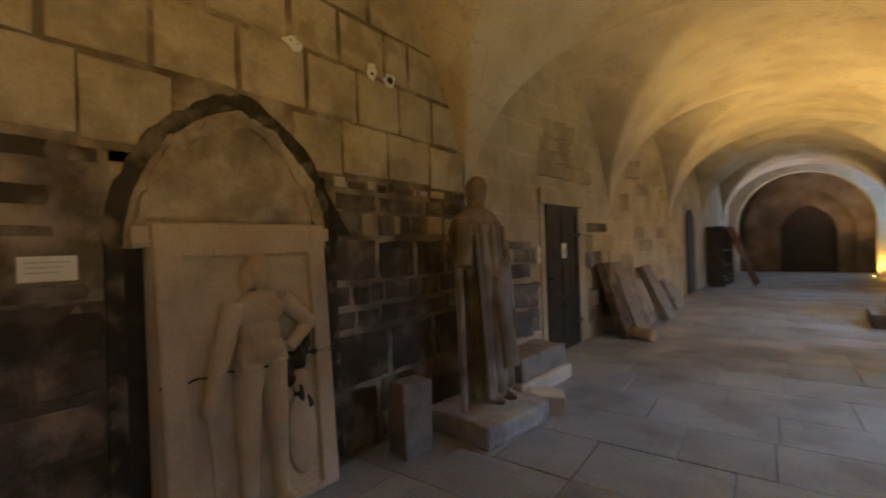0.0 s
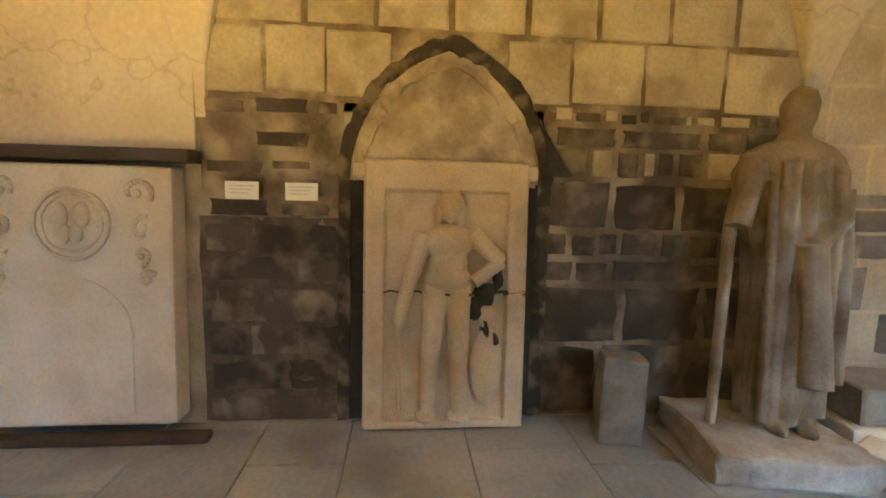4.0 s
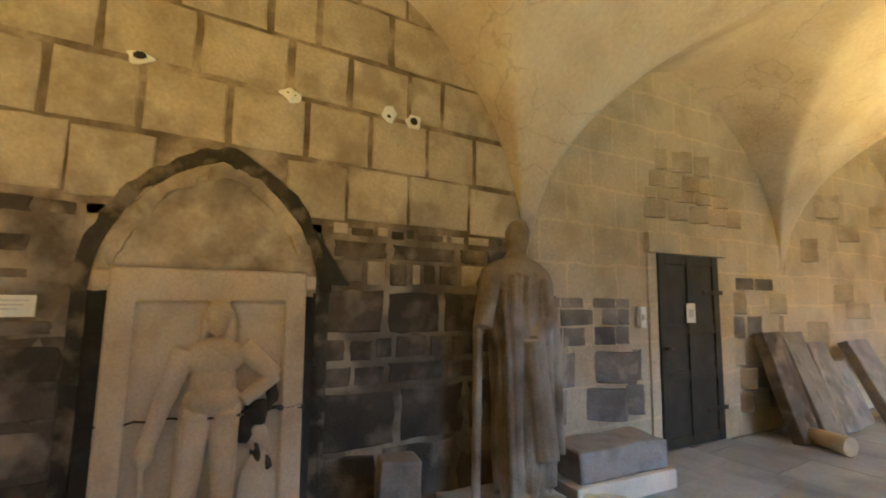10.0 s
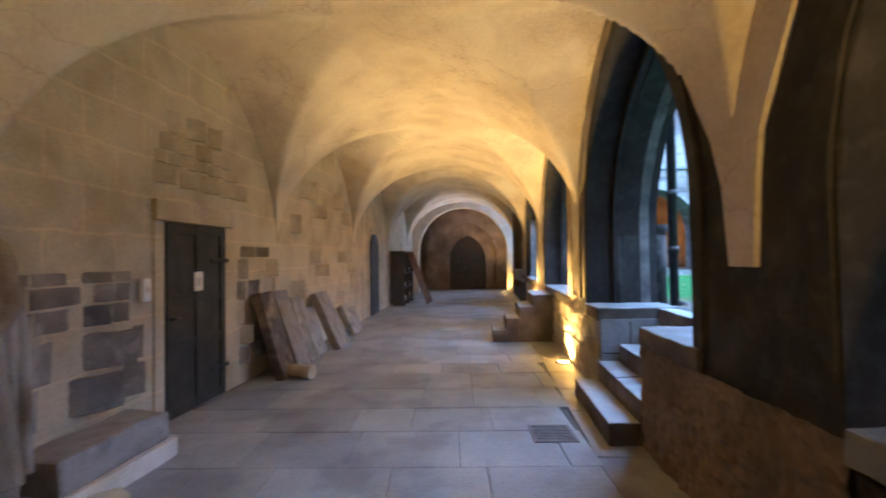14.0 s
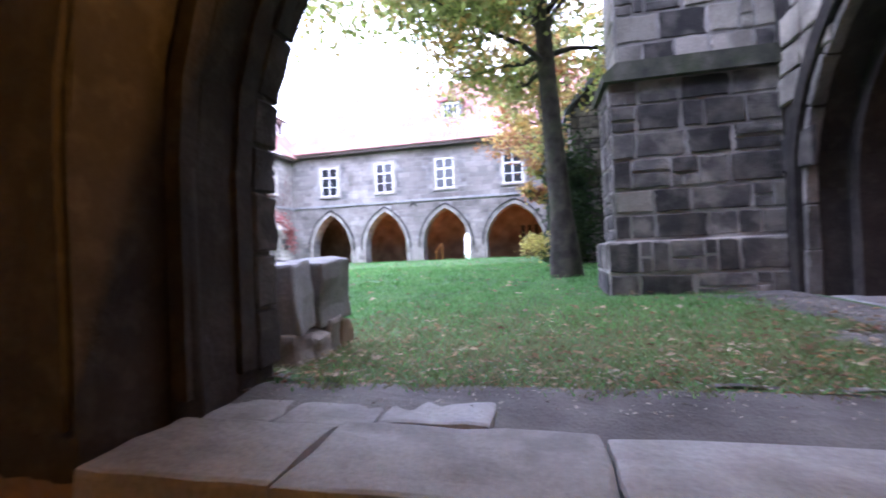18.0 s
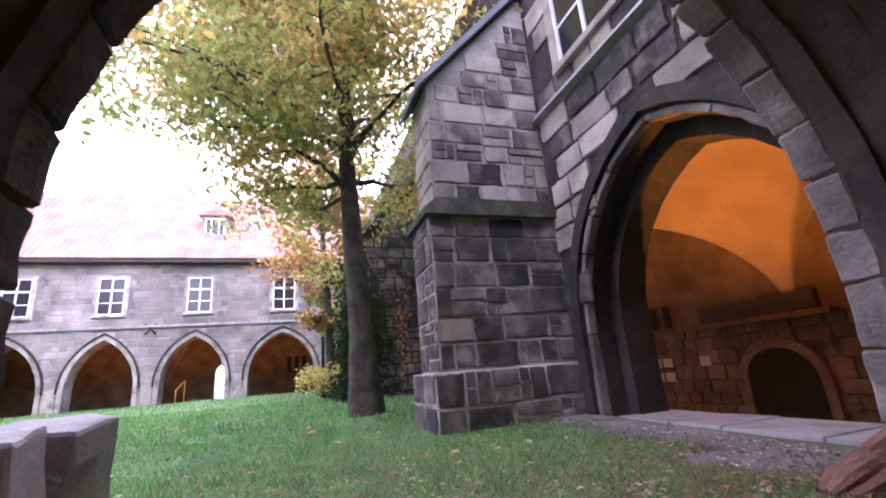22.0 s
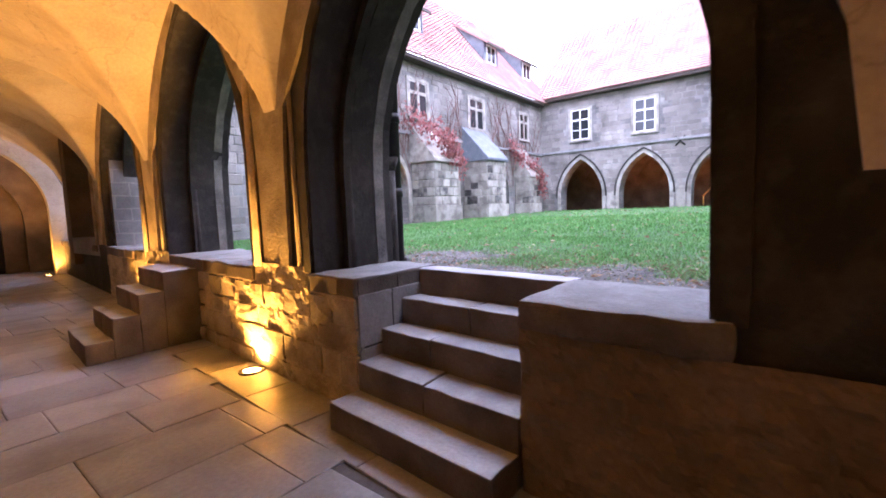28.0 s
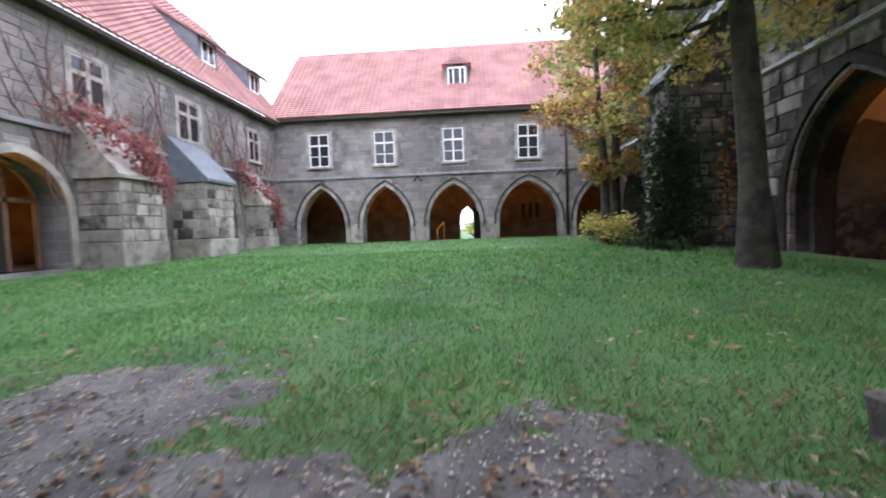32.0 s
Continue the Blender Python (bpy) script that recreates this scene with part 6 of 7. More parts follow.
# blocks of the south wall round its first arches


def south_keep(a, z, w, h):
    for c, hw, s, sp, ap in south_open:
        if abs(a - c) < hw + 0.14 + w * 0.35 and z - h * 0.3 < sp + pointed(a - c, hw + 0.14, ap - sp + 0.17):
            return False
    if 6.4 < a < 7.25 or 13.25 < a < 14.7:
        return False
    return not (abs(a - 5.2) < 0.75 and 5.2 < z < 7.3)


courses(wall_south, lambda a, z, r: YARDPALE if r.random() < (0.7 if a < 7.0 else 0.12) else YARDBLOCK, "+y", SY - 0.005, AO, 13.2, 0.95, 7.6, (0.28, 0.42), (0.36, 0.8), seed=51, keep=south_keep, **court_kw)
bm = bmesh.new()
prism(bm, [(SY - 0.01, 4.88), (SY + 0.12, 4.93), (SY + 0.02, 5.08), (SY - 0.01, 5.08)], AO, EX, "x")
part("string_course", bm, SILLSTONE, wall_south, "projecting stone string course")
for c, hw, s, sp, ap in south_open[:2]:
    voussoirs(wall_south, (ARCHSTONE, ARCHSTONE), "x", SY - 0.10, SY + 0.02, c, hw, sp, ap, 0.06, s, 0.42, int(c))
    part("hood_mould", arch_band("x", SY - 0.01, SY + 0.07, c, hw + 0.07, sp, ap + 0.09, 0.15, 1.0), DARKWALL, wall_south, "dark hood moulding over the arch")
    part("inner_order", arch_band("x", SY - 0.75, SY - 0.35, c, hw - 0.16, sp, ap - 0.2, 0.17, s), DARKWALL, wall_south, "dark inner arch moulding")

sill = base("threshold", "pale worn slabs in the opening of the south arch", "threshold", kind="structure")
for x0, x1 in ((3.3, 3.95), (3.96, 4.75), (4.76, 5.3), (5.31, 6.06)):
    bm = boxes((x0, x1, SY - 0.88, SY - 0.12, 0.75, 1.0), bevel=0.02)
    rough(bm, 0.012, 5, x0)
    part("slab", bm, SILLSTONE, sill)

# back wall of the south walk: courses, doorway, small windows, notices
back = bpy.data.objects["wall_south_back"]
OCHREBLOCK = material("ochre_block", [(0.13, 0.085, 0.05), (0.20, 0.135, 0.08), (0.28, 0.2, 0.12)], 2.2, 0.9, 0.5, 40, random_mix=0.3, stain=((0.12, 0.08, 0.05), 0.5), stain_scale=2)
courses(back, OCHREBLOCK, "+y", -6.3, 3.0, 12.5, 0.0, 2.1, (0.22, 0.34), (0.3, 0.6), seed=61, keep=lambda a, z, w, h: not (6.8 < a < 8.55 and z < 1.75), **court_kw)
part("plaster", boxes((2.4, 23.3, -6.305, -6.295, 2.1, 5.2)), BROWNPLASTER, back)
part("ledge", boxes((6.5, 9.2, -6.3, -6.0, 2.06, 2.16), bevel=0.02), OCHREBLOCK, back, "stone ledge over the doorway")
# dark block that paints the shade of the recess over the doorway
part("recess_beam", boxes((6.75, 9.1, -6.31, -6.15, 2.162, 2.5), bevel=0.02), WOOD, back, "dark block for the shade in the recess above the doorway")
south_door = tagged(new("door_4"), "dark round doorway in the back wall of the south walk", "door", "", "structure")
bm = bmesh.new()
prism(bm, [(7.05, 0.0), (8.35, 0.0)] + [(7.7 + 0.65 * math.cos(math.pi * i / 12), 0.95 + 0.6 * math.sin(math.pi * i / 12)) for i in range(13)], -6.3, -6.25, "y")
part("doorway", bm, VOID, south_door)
part("surround", arch_band("x", -6.3, -6.2, 7.7, 0.66, 0.95, 1.57, 0.16, 0.0), OCHREBLOCK, south_door)
for x in (10.05, 10.45, 10.85):
    win = tagged(new("window_slit"), "small dark window in the back wall of the south walk", "window", "small windows of the south walk", "structure")
    part("opening", boxes((x - 0.13, x + 0.13, -6.3, -6.27, 2.2, 2.72)), VOID, win)
    part("frame", boxes((x - 0.17, x - 0.13, -6.3, -6.24, 2.17, 2.75), (x + 0.13, x + 0.17, -6.3, -6.24, 2.17, 2.75), bevel=0.006), OCHREBLOCK, win)
for x, z in ((10.3, 1.4), (10.65, 1.4), (11.0, 1.4), (10.3, 1.08), (10.65, 1.08), (9.25, 1.4)):
    note = base("notice_sheet", "pale notice sheet on the back wall", "notice", "notices on the wall", at=(x, -6.24, z))
    sheet = part("sheet", boxes((-0.13, 0.13, -0.03, 0.01, -0.1, 0.1)), PAPER, note)
    for j in range(4):
        part("text_line", boxes((-0.1, 0.09 - 0.02 * j, 0.0105, 0.0115, 0.05 - 0.03 * j, 0.058 - 0.03 * j)), INK, sheet)


def casement(name, face, a, z0, width, height, axis="x-", mullion=True, label="white wooden window with six panes"):
    """A window on a wall face; axis: where it looks to."""
    top = tagged(new(name), label, "window", "", "structure")
    turn = {"x-": 180, "y-": -90, "y+": 90}[axis]
    place = (face, a, z0) if axis[0] == "x" else (a, face, z0)
    top.matrix_world = pose(*place, 0, 0, turn)
    h = width / 2
    bar = 0.03 if mullion else 0.065
    part("surround", boxes((-0.02, 0.05, -h - 0.14, -h, -0.1, height + 0.1), (-0.02, 0.05, h, h + 0.14, -0.1, height + 0.1), (-0.02, 0.05, -h, h, height, height + 0.12), bevel=0.01), YARDPALE, top, "pale stone window surround")
    part("window_sill", boxes((-0.02, 0.1, -h - 0.1, h + 0.1, -0.1, 0.0), bevel=0.012), YARDPALE, top)
    part("window_frame", boxes((-0.01, 0.03, -h, -h + 0.055, 0, height), (-0.01, 0.03, h - 0.055, h, 0, height), (-0.01, 0.03, -h + 0.055, h - 0.055, 0, 0.055), (-0.01, 0.03, -h + 0.055, h - 0.055, height - 0.055, height),
                             (-0.01, 0.035, -bar, bar, 0.055, height - 0.055), (-0.01, 0.03, -h + 0.055, -bar, height * 0.63, height * (0.68 if mullion else 0.72)), (-0.01, 0.03, bar, h - 0.055, height * 0.63, height * (0.68 if mullion else 0.72))), WHITE if mullion else YARDPALE, top)
    for s0, s1 in ((-h + 0.055, -0.03), (0.03, h - 0.055)):
        for zz0, zz1 in ((0.055, height * 0.63), (height * 0.68, height - 0.055)):
            part("pane", boxes((0.002, 0.008, s0, s1, zz0, zz1)), GLASS, top)
        if mullion:
            part("glazing_bar", boxes((0.009, 0.022, s0, s1, height * 0.31, height * 0.332)), WHITE, top)
    return top


for y in (12.75, 9.55, 6.24, 2.72):
    casement("window_east", EX, y, 5.02, 0.98, 1.58)
for x, w in ((12.87, 1.0), (16.78, 1.1), (21.2, 0.85)):
    casement("window_north", NY, x, 5.1, w, 1.3, "y-", False, "stone cross window with dark panes")
casement("window_south", SY, 5.2, 5.35, 1.1, 1.7, "y+", True, "tall white window in the south range")

# east and north ranges: string courses, eaves, arch mouldings, buttresses
east = bpy.data.objects["wall_east"]
bm = bmesh.new()
box(bm, EX - 0.09, EX + 0.02, SY, NY, 4.42, 4.54, 0.02)
part("string_course", bm, SILLSTONE, east)
part("eave_board", boxes((EX - 0.4, EX, SY, NY, 7.2, 7.36), bevel=0.02), WOOD, east, "dark eaves board")
for (c, h, s, sp, ap) in east_open:
    part("arch_moulding", arch_band("y", EX - 0.05, EX + 0.02, c, h, sp, ap, 0.16, 1.2), YARDPALE, east, "pale stone arch moulding")
for (c, h, s, sp, ap) in east_open:
    part("hood_mould", arch_band("y", EX - 0.1, EX + 0.01, c, h + 0.16, sp, ap + 0.2, 0.07, 2.0), DARKWALL, east, "dark hood mould over the arch")
for y in (2.5, 2.1, 1.7):
    win = tagged(new("window_slit"), "narrow dark window in the back wall of the east walk", "window", "small windows of the east walk", "structure")
    part("opening", boxes((27.97, 28.0, y - 0.11, y + 0.11, 2.3, 3.15)), VOID, win)
    part("frame", boxes((27.94, 28.0, y - 0.16, y - 0.11, 2.26, 3.19), (27.94, 28.0, y + 0.11, y + 0.16, 2.26, 3.19), bevel=0.006), BROWNPLASTER, win)
for c in (11.18, 7.95, 4.6):
    part("pier_face", boxes((EX - 0.04, EX + 0.01, c - 0.2, c + 0.2, 1.2, 2.3), bevel=0.01), YARDPALE, east)
north = bpy.data.objects["wall_north"]
RANGEBLOCK = island_varied(material("range_block", [(0.16, 0.143, 0.128), (0.27, 0.245, 0.22), (0.39, 0.355, 0.32)], 0.9, 0.9, 0.6, 25, stain=((0.075, 0.068, 0.062), 0.65), stain_scale=0.45), 0.78, 1.16)


def open_keep(openings, windows, z_lo, z_hi):
    def keep(a, z, w, h):
        for c, hw, sl, sp, ap in openings:
            if abs(a - c) < hw + 0.16 + w * 0.4 and sl < z < sp + pointed(a - c, hw + 0.16, ap - sp + 0.16) + h * 0.5:
                return False
        for c, hw in windows:
            if abs(a - c) < hw + w * 0.45 and z_lo - h * 0.4 < z < z_hi + h * 0.4:
                return False
        return True
    return keep


joined_courses("wall_blocks", east, RANGEBLOCK, "-x", EX + 0.004, SY, NY, 1.2, 7.2, (0.17, 0.3), (0.25, 0.62), 0.016, 0.014, open_keep(east_open, [(y, 0.66) for y in (12.75, 9.55, 6.24, 2.72)], 4.9, 6.75), 81, "uneven weathered grey blocks")
joined_courses("wall_blocks", north, RANGEBLOCK, "-y", NY + 0.004, AO + 1, EX, 1.2, 7.0, (0.17, 0.3), (0.25, 0.62), 0.02, 0.016, open_keep(north_open, [(12.95, 0.64), (16.85, 0.67), (21.1, 0.57)], 4.9, 6.5), 82, "uneven weathered grey blocks")
part("string_course", boxes((AO, EX, NY - 0.08, NY + 0.02, 4.38, 4.5), bevel=0.02), SILLSTONE, north)
part("eave_board", boxes((AO, EX - 0.4, NY - 0.4, NY, 7.02, 7.16), bevel=0.02), WOOD, north, "dark eaves board")
for (c, h, s, sp, ap) in north_open[:2]:
    part("arch_moulding", arch_band("x", NY - 0.06, NY + 0.02, c, h, sp, ap, 0.17, 1.2), YARDPALE, north, "pale stone arch moulding")
glz = base("glazed_screen", "brown glazed timber screen behind the north arch", "screen", at=(10.95, NY + 0.7, 1.2))
for x in (-1.1, -0.4, 0.3, 1.0):
    part("post", boxes((x, x + 0.09, 0, 0.08, 0, 2.3)), OAKWOOD, glz)
part("transom", boxes((-1.1, 1.1, 0, 0.08, 1.55, 1.65)), OAKWOOD, glz)
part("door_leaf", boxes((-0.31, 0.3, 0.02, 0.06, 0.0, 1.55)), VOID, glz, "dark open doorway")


def north_buttress(x0, x1, depth, top_z, slate, label):
    top = base("north_buttress", label, "buttress", "buttresses of the north range")
    y1, y0 = NY, NY - depth
    part("plinth", boxes((x0 - 0.08, x1 + 0.08, y0 - 0.08, y1, 0.9, 1.75), bevel=0.02), YARDPALE, top)
    part("core", boxes((x0, x1, y0, y1, 1.75, top_z)), YARDPALE, top)
    bm = bmesh.new()
    prism(bm, [(y0 - 0.1, top_z - 0.02), (y0 - 0.1, top_z + 0.08), (y1, top_z + 1.5), (y1, top_z - 0.02)], x0 - 0.09, x1 + 0.09, "x")
    part("cap", bm, SLATE if slate else YARDPALE, top, "sloping slate cap" if slate else "sloping stone cap")
    for side, f, a0, a1 in (("-y", y0 + 0.005, x0, x1), ("-x", x0 + 0.005, y0, y1)):
        courses(top, lambda a, z, r: YARDPALE if r.random() < 0.88 else YARDBLOCK, side, f, a0, a1, 1.77, top_z - 0.02, (0.26, 0.36), (0.3, 0.6), 0.03, 0.02, None, int(x0), "block")
    return top


north_buttress(12.35, 13.8, 1.1, 3.35, False, "grey block buttress under red creeper")
north_buttress(15.7, 17.2, 1.2, 3.6, True, "grey block buttress with a slate slope")
north_buttress(20.2, 21.3, 0.8, 3.1, False, "low grey buttress in the corner under creeper")


# dormers
def dormer(x, y, z, axis, w=1.1, h=1.25, label="small hipped tile dormer with a white window"):
    top = base("dormer", label, "dormer", "dormers of the roofs", at=(x, y, z), turn={"x-": 180, "y-": -90}[axis])
    part("body", boxes((-1.2, 0.0, -w / 2, w / 2, 0, h)), SLATE, top)
    part("window_frame", boxes((0, 0.04, -w / 2 + 0.1, -w / 2 + 0.17, 0.12, h - 0.1), (0, 0.04, w / 2 - 0.17, w / 2 - 0.1, 0.12, h - 0.1), (0, 0.04, -w / 2 + 0.17, w / 2 - 0.17, 0.12, 0.2), (0, 0.04, -w / 2 + 0.17, w / 2 - 0.17, h - 0.18, h - 0.1), (0, 0.04, -0.2, -0.14, 0.2, h - 0.18), (0, 0.04, 0.14, 0.2, 0.2, h - 0.18)), WHITE, top)
    part("pane", boxes((0.0, 0.015, -w / 2 + 0.15, w / 2 - 0.15, 0.15, h - 0.12)), GLASS, top)
    bm = bmesh.new()
    e = [bm.verts.new(p) for p in ((0.2, -w / 2 - 0.2, h), (0.2, w / 2 + 0.2, h), (-1.6, w / 2 + 0.2, h + 0.25), (-1.6, -w / 2 - 0.2, h + 0.25))]
    r = [bm.verts.new(p) for p in ((-0.25, 0, h + 0.6), (-1.9, 0, h + 0.75))]
    for q in ((e[0], e[1], r[0]), (e[1], e[2], r[1], r[0]), (e[3], e[0], r[0], r[1])):
        bm.faces.new(q)
    bmesh.ops.solidify(bm, geom=bm.faces[:], thickness=0.06)
    part("roof", bm, TILE, top)
    return top


dormer(24.45, 6.0, 8.7, "x-")
def shed_dormer(x, w=1.2, h=1.05):
    """Dormer of the north roof: slate cheeks, a white window and a sloping tile roof; front towards the court."""
    y, z, back, up = NY + 0.75, 8.62, 2.05, 1.44
    top = base("shed_dormer", "slate-sided dormer with a white window under a sloping tile roof", "dormer", "dormers of the roofs", at=(x, y, z))
    for sx in (-1, 1):
        bm = bmesh.new()
        prism(bm, [(0.0, -0.1), (0.0, h), (back, h + up)], sx * w / 2 - 0.03, sx * w / 2 + 0.03, "x")
        part("cheek", bm, SLATE, top, "dark slate cheek")
    part("front", boxes((-w / 2, w / 2, 0.02, 0.06, -0.1, h)), SLATE, top)
    part("window_frame", boxes((-0.42, -0.36, -0.02, 0.02, 0.08, h - 0.1), (0.36, 0.42, -0.02, 0.02, 0.08, h - 0.1), (-0.36, 0.36, -0.02, 0.02, 0.08, 0.15), (-0.36, 0.36, -0.02, 0.02, h - 0.17, h - 0.1), (-0.035, 0.035, -0.02, 0.02, 0.15, h - 0.17)), WHITE, top)
    for x0, x1 in ((-0.36, -0.035), (0.035, 0.36)):
        part("pane", boxes((x0, x1, 0.0, 0.012, 0.15, h - 0.17)), GLASS, top)
    bm = bmesh.new()
    prism(bm, [(-0.32, h - 0.22), (-0.32, h - 0.14), (back + 0.1, h + up + 0.14), (back + 0.1, h + up + 0.0)], -w / 2 - 0.18, w / 2 + 0.18, "x")
    part("roof", bm, TILE, top)
    part("eave", boxes((-w / 2 - 0.19, w / 2 + 0.19, -0.36, -0.3, h - 0.27, h - 0.15), bevel=0.01), WOOD, top, "dark eaves board")
    return top


for x in (13.6, 19.4, 23.1):
    shed_dormer(x)
for k, x in enumerate((8.0, 11.0)):
    dormer(x, NY + 2.6, 10.9, "y-", 1.0, 1.1, "upper dormer with a small window")

LOGWOOD = material("log_wood", [(0.07, 0.03, 0.022), (0.13, 0.06, 0.045), (0.19, 0.10, 0.08)], 6, 0.8, 0.8, 50)

# ---- court: stub of a fallen buttress, log ----
def court_stub():
    """Broken end of a low wall: leaning upright stones over rubble."""
    top = base("wall_stub", "broken wall stub of upright grey stones on rubble", "wall stub", at=(0, 0, 0))
    rnd = random.Random(3)
    for k, (x, y, wx, wy, z0, h, turn, lean, mat) in enumerate(((3.43, 3.08, 0.25, 0.30, 1.12, 0.42, 7, -6, SILLSTONE), (3.80, 3.10, 0.42, 0.34, 1.13, 0.43, -3, 2, SILLSTONE), (3.46, 3.46, 0.30, 0.36, 1.12, 0.42, 10, 4, SILLSTONE), (3.76, 3.50, 0.30, 0.38, 1.12, 0.44, -4, -2, SILLSTONE), (3.62, 3.84, 0.56, 0.26, 1.1, 0.48, 2, -3, SILLSTONE))):
        bm = bmesh.new()
        box(bm, -wx / 2, wx / 2, -wy / 2, wy / 2, 0, h, 0.02)
        bmesh.ops.subdivide_edges(bm, edges=[e for e in bm.edges if e.calc_length() > 0.12], cuts=3, use_grid_fill=True)
        rough(bm, 0.03, 4.5, k * 3.3)
        rough(bm, 0.008, 18, k)
        bm.transform(pose(x, y, z0, lean, 0, turn))
        part("upright_stone", bm, mat, top)
    for k in range(16):
        x, y, z = 3.38 + 0.19 * (k % 4) + rnd.uniform(-0.02, 0.02), 3.05 + 0.26 * (k // 4) + rnd.uniform(-0.03, 0.03), 0.88
        bm = bmesh.new()
        box(bm, x - 0.09, x + 0.09, y - 0.13, y + 0.13, z, 1.13 + rnd.uniform(-0.03, 0.05), 0.03)
        bmesh.ops.subdivide_edges(bm, edges=[e for e in bm.edges if e.calc_length() > 0.1], cuts=2, use_grid_fill=True)
        rough(bm, 0.035, 7, k * 1.7)
        part("rubble", bm, rnd.choice((YARDBLOCK, OCHREBLOCK, YARDBLOCK, SLABSTONE)), top)
    return top


court_stub()
bm = bmesh.new()
rings = []
for k in range(9):
    ring = []
    for i in range(20):
        a = 2 * math.pi * i / 20
        r = 0.17 * (1 + 0.16 * math.sin(5 * a + 0.4 * k) + 0.08 * math.sin(9 * a)) * (0.62 if k in (0, 8) else 1)
        ring.append(bm.verts.new((r * math.cos(a), r * math.sin(a) * 0.8, 1.7 * k / 8)))
    rings.append(ring)
for p, q in zip(rings, rings[1:]):
    for i in range(20):
        bm.faces.new((p[i], p[(i + 1) % 20], q[(i + 1) % 20], q[i]))
bm.faces.new(rings[0][::-1])
bm.faces.new(rings[-1])
rough(bm, 0.015, 6)
log = thing("weathered_log", bm, LOGWOOD, "split reddish brown log lying on the grass", "log")
log.matrix_world = look((3.25, -0.03, 0.95), (3.0, -0.77, 1.30)) @ pose(0, 0, 0, 180, 0, 0) @ Matrix.Scale(0.55, 4)

# ---- bare earth on the court floor ----
def earth_reach(y):
    """How far the bare strip along the arcade reaches into the court."""
    near = min(1.0, max(0.0, (y - 2.6) / 0.9))
    steps_worn = min(1.0, max(0.0, (y - 3.9) / 1.4)) * min(1.0, max(0.0, (8.2 - y) / 1.2))
    return 3.02 + 0.45 * near + 0.62 * steps_worn


def bare(x, y):
    """How bare the ground is here: above 0 the earth shows."""
    n1 = 0.45 * noise.noise(Vector((x * 1.1, y * 1.1, 5))) + 0.25 * noise.noise(Vector((x * 3.4, y * 3.4, 1)))
    c = Vector(((x - 4.25) / 1.05, (y - 7.2) / 0.85))
    return max(earth_reach(y) - x, (0.75 - (y + 1.0)) if x < 6.4 else -1, (1 - c.length) * 0.8) + n1


def earth_mesh():
    """A skin of earth that dips under the lawn where the ground is less bare."""
    bm = bmesh.new()
    step = 0.045
    seen, worth = {}, {}

    def value(i, j):
        if (i, j) not in worth:
            x, y = 3.05 + i * step, -1.0 + j * step
            worth[(i, j)] = bare(x, y) + 0.16 * noise.noise(Vector((x * 9, y * 9, 9)))
        return worth[(i, j)]

    def vert(i, j):
        if (i, j) not in seen:
            x, y = 3.05 + i * step, -1.0 + j * step
            seen[(i, j)] = bm.verts.new((x, y, court_z(x, y) + max(-0.03, min(0.014, 0.12 * value(i, j))) + 0.01 * noise.noise(Vector((x * 6, y * 6, 2))) + 0.004 * noise.noise(Vector((x * 25, y * 25, 4)))))
        return seen[(i, j)]
    for i in range(80):
        for j in range(225):
            if value(i, j) > -0.25:
                bm.faces.new((vert(i, j), vert(i + 1, j), vert(i + 1, j + 1), vert(i, j + 1))).smooth = True
    return bm


thing("bare_earth", earth_mesh(), EARTH, "patches of bare trodden earth and grit in the lawn", "earth", kind="structure")


# ---- grass, fallen leaves, grit ----
def quads_object(name, verts, faces, mat, label, category, parent=None, kind="stuff"):
    me = bpy.data.meshes.new(name)
    me.from_pydata(verts, [], faces)
    me.materials.append(mat)
    ob = new(name, me)
    if parent:
        ob.parent = parent
        return ob
    return tagged(ob, label, category, kind=kind)


def grass():
    rnd = random.Random(11)
    verts, faces = [], []
    for count, x0, x1, y0, y1, size in ((4200, 2.86, 3.3, -0.6, 2.95, 0.065), (62000, 3.3, 8.0, -0.6, 9.5, 0.075), (16000, 3.3, 8.0, 9.5, 14.5, 0.09), (34000, 8.0, 15.0, -0.5, 14.0, 0.10), (6000, 15.0, 23.0, 0.0, 14.5, 0.12)):
        for k in range(count):
            x, y = rnd.uniform(x0, x1), rnd.uniform(y0, y1)
            b = bare(x, y) if x < 8 else -1
            if b > rnd.uniform(-0.25, 0.25) and rnd.random() < 0.93:
                continue
            if x < 5.4 and y < 3.2 and rnd.random() < 0.6 * min(1.0, (5.4 - x) / 1.4):
                continue
            h = size * rnd.uniform(0.35, 1.15) * (0.75 + 0.5 * noise.noise(Vector((x, y, 3))))
            a = rnd.uniform(0, 6.283)
            w = 0.0052 if x < 8 else 0.012
            lean = rnd.uniform(0.2, 0.9) * h
            la = rnd.uniform(0, 6.283)
            z = court_z(x, y) - 0.005
            i = len(verts)
            cx, cy = w * math.cos(a), w * math.sin(a)
            verts += [(x - cx, y - cy, z), (x + cx, y + cy, z), (x + lean * math.cos(la), y + lean * math.sin(la), z + h)]
            faces.append((i, i + 1, i + 2))
    quads_object("grass", verts, faces, BLADE, "short green grass of the court", "grass")


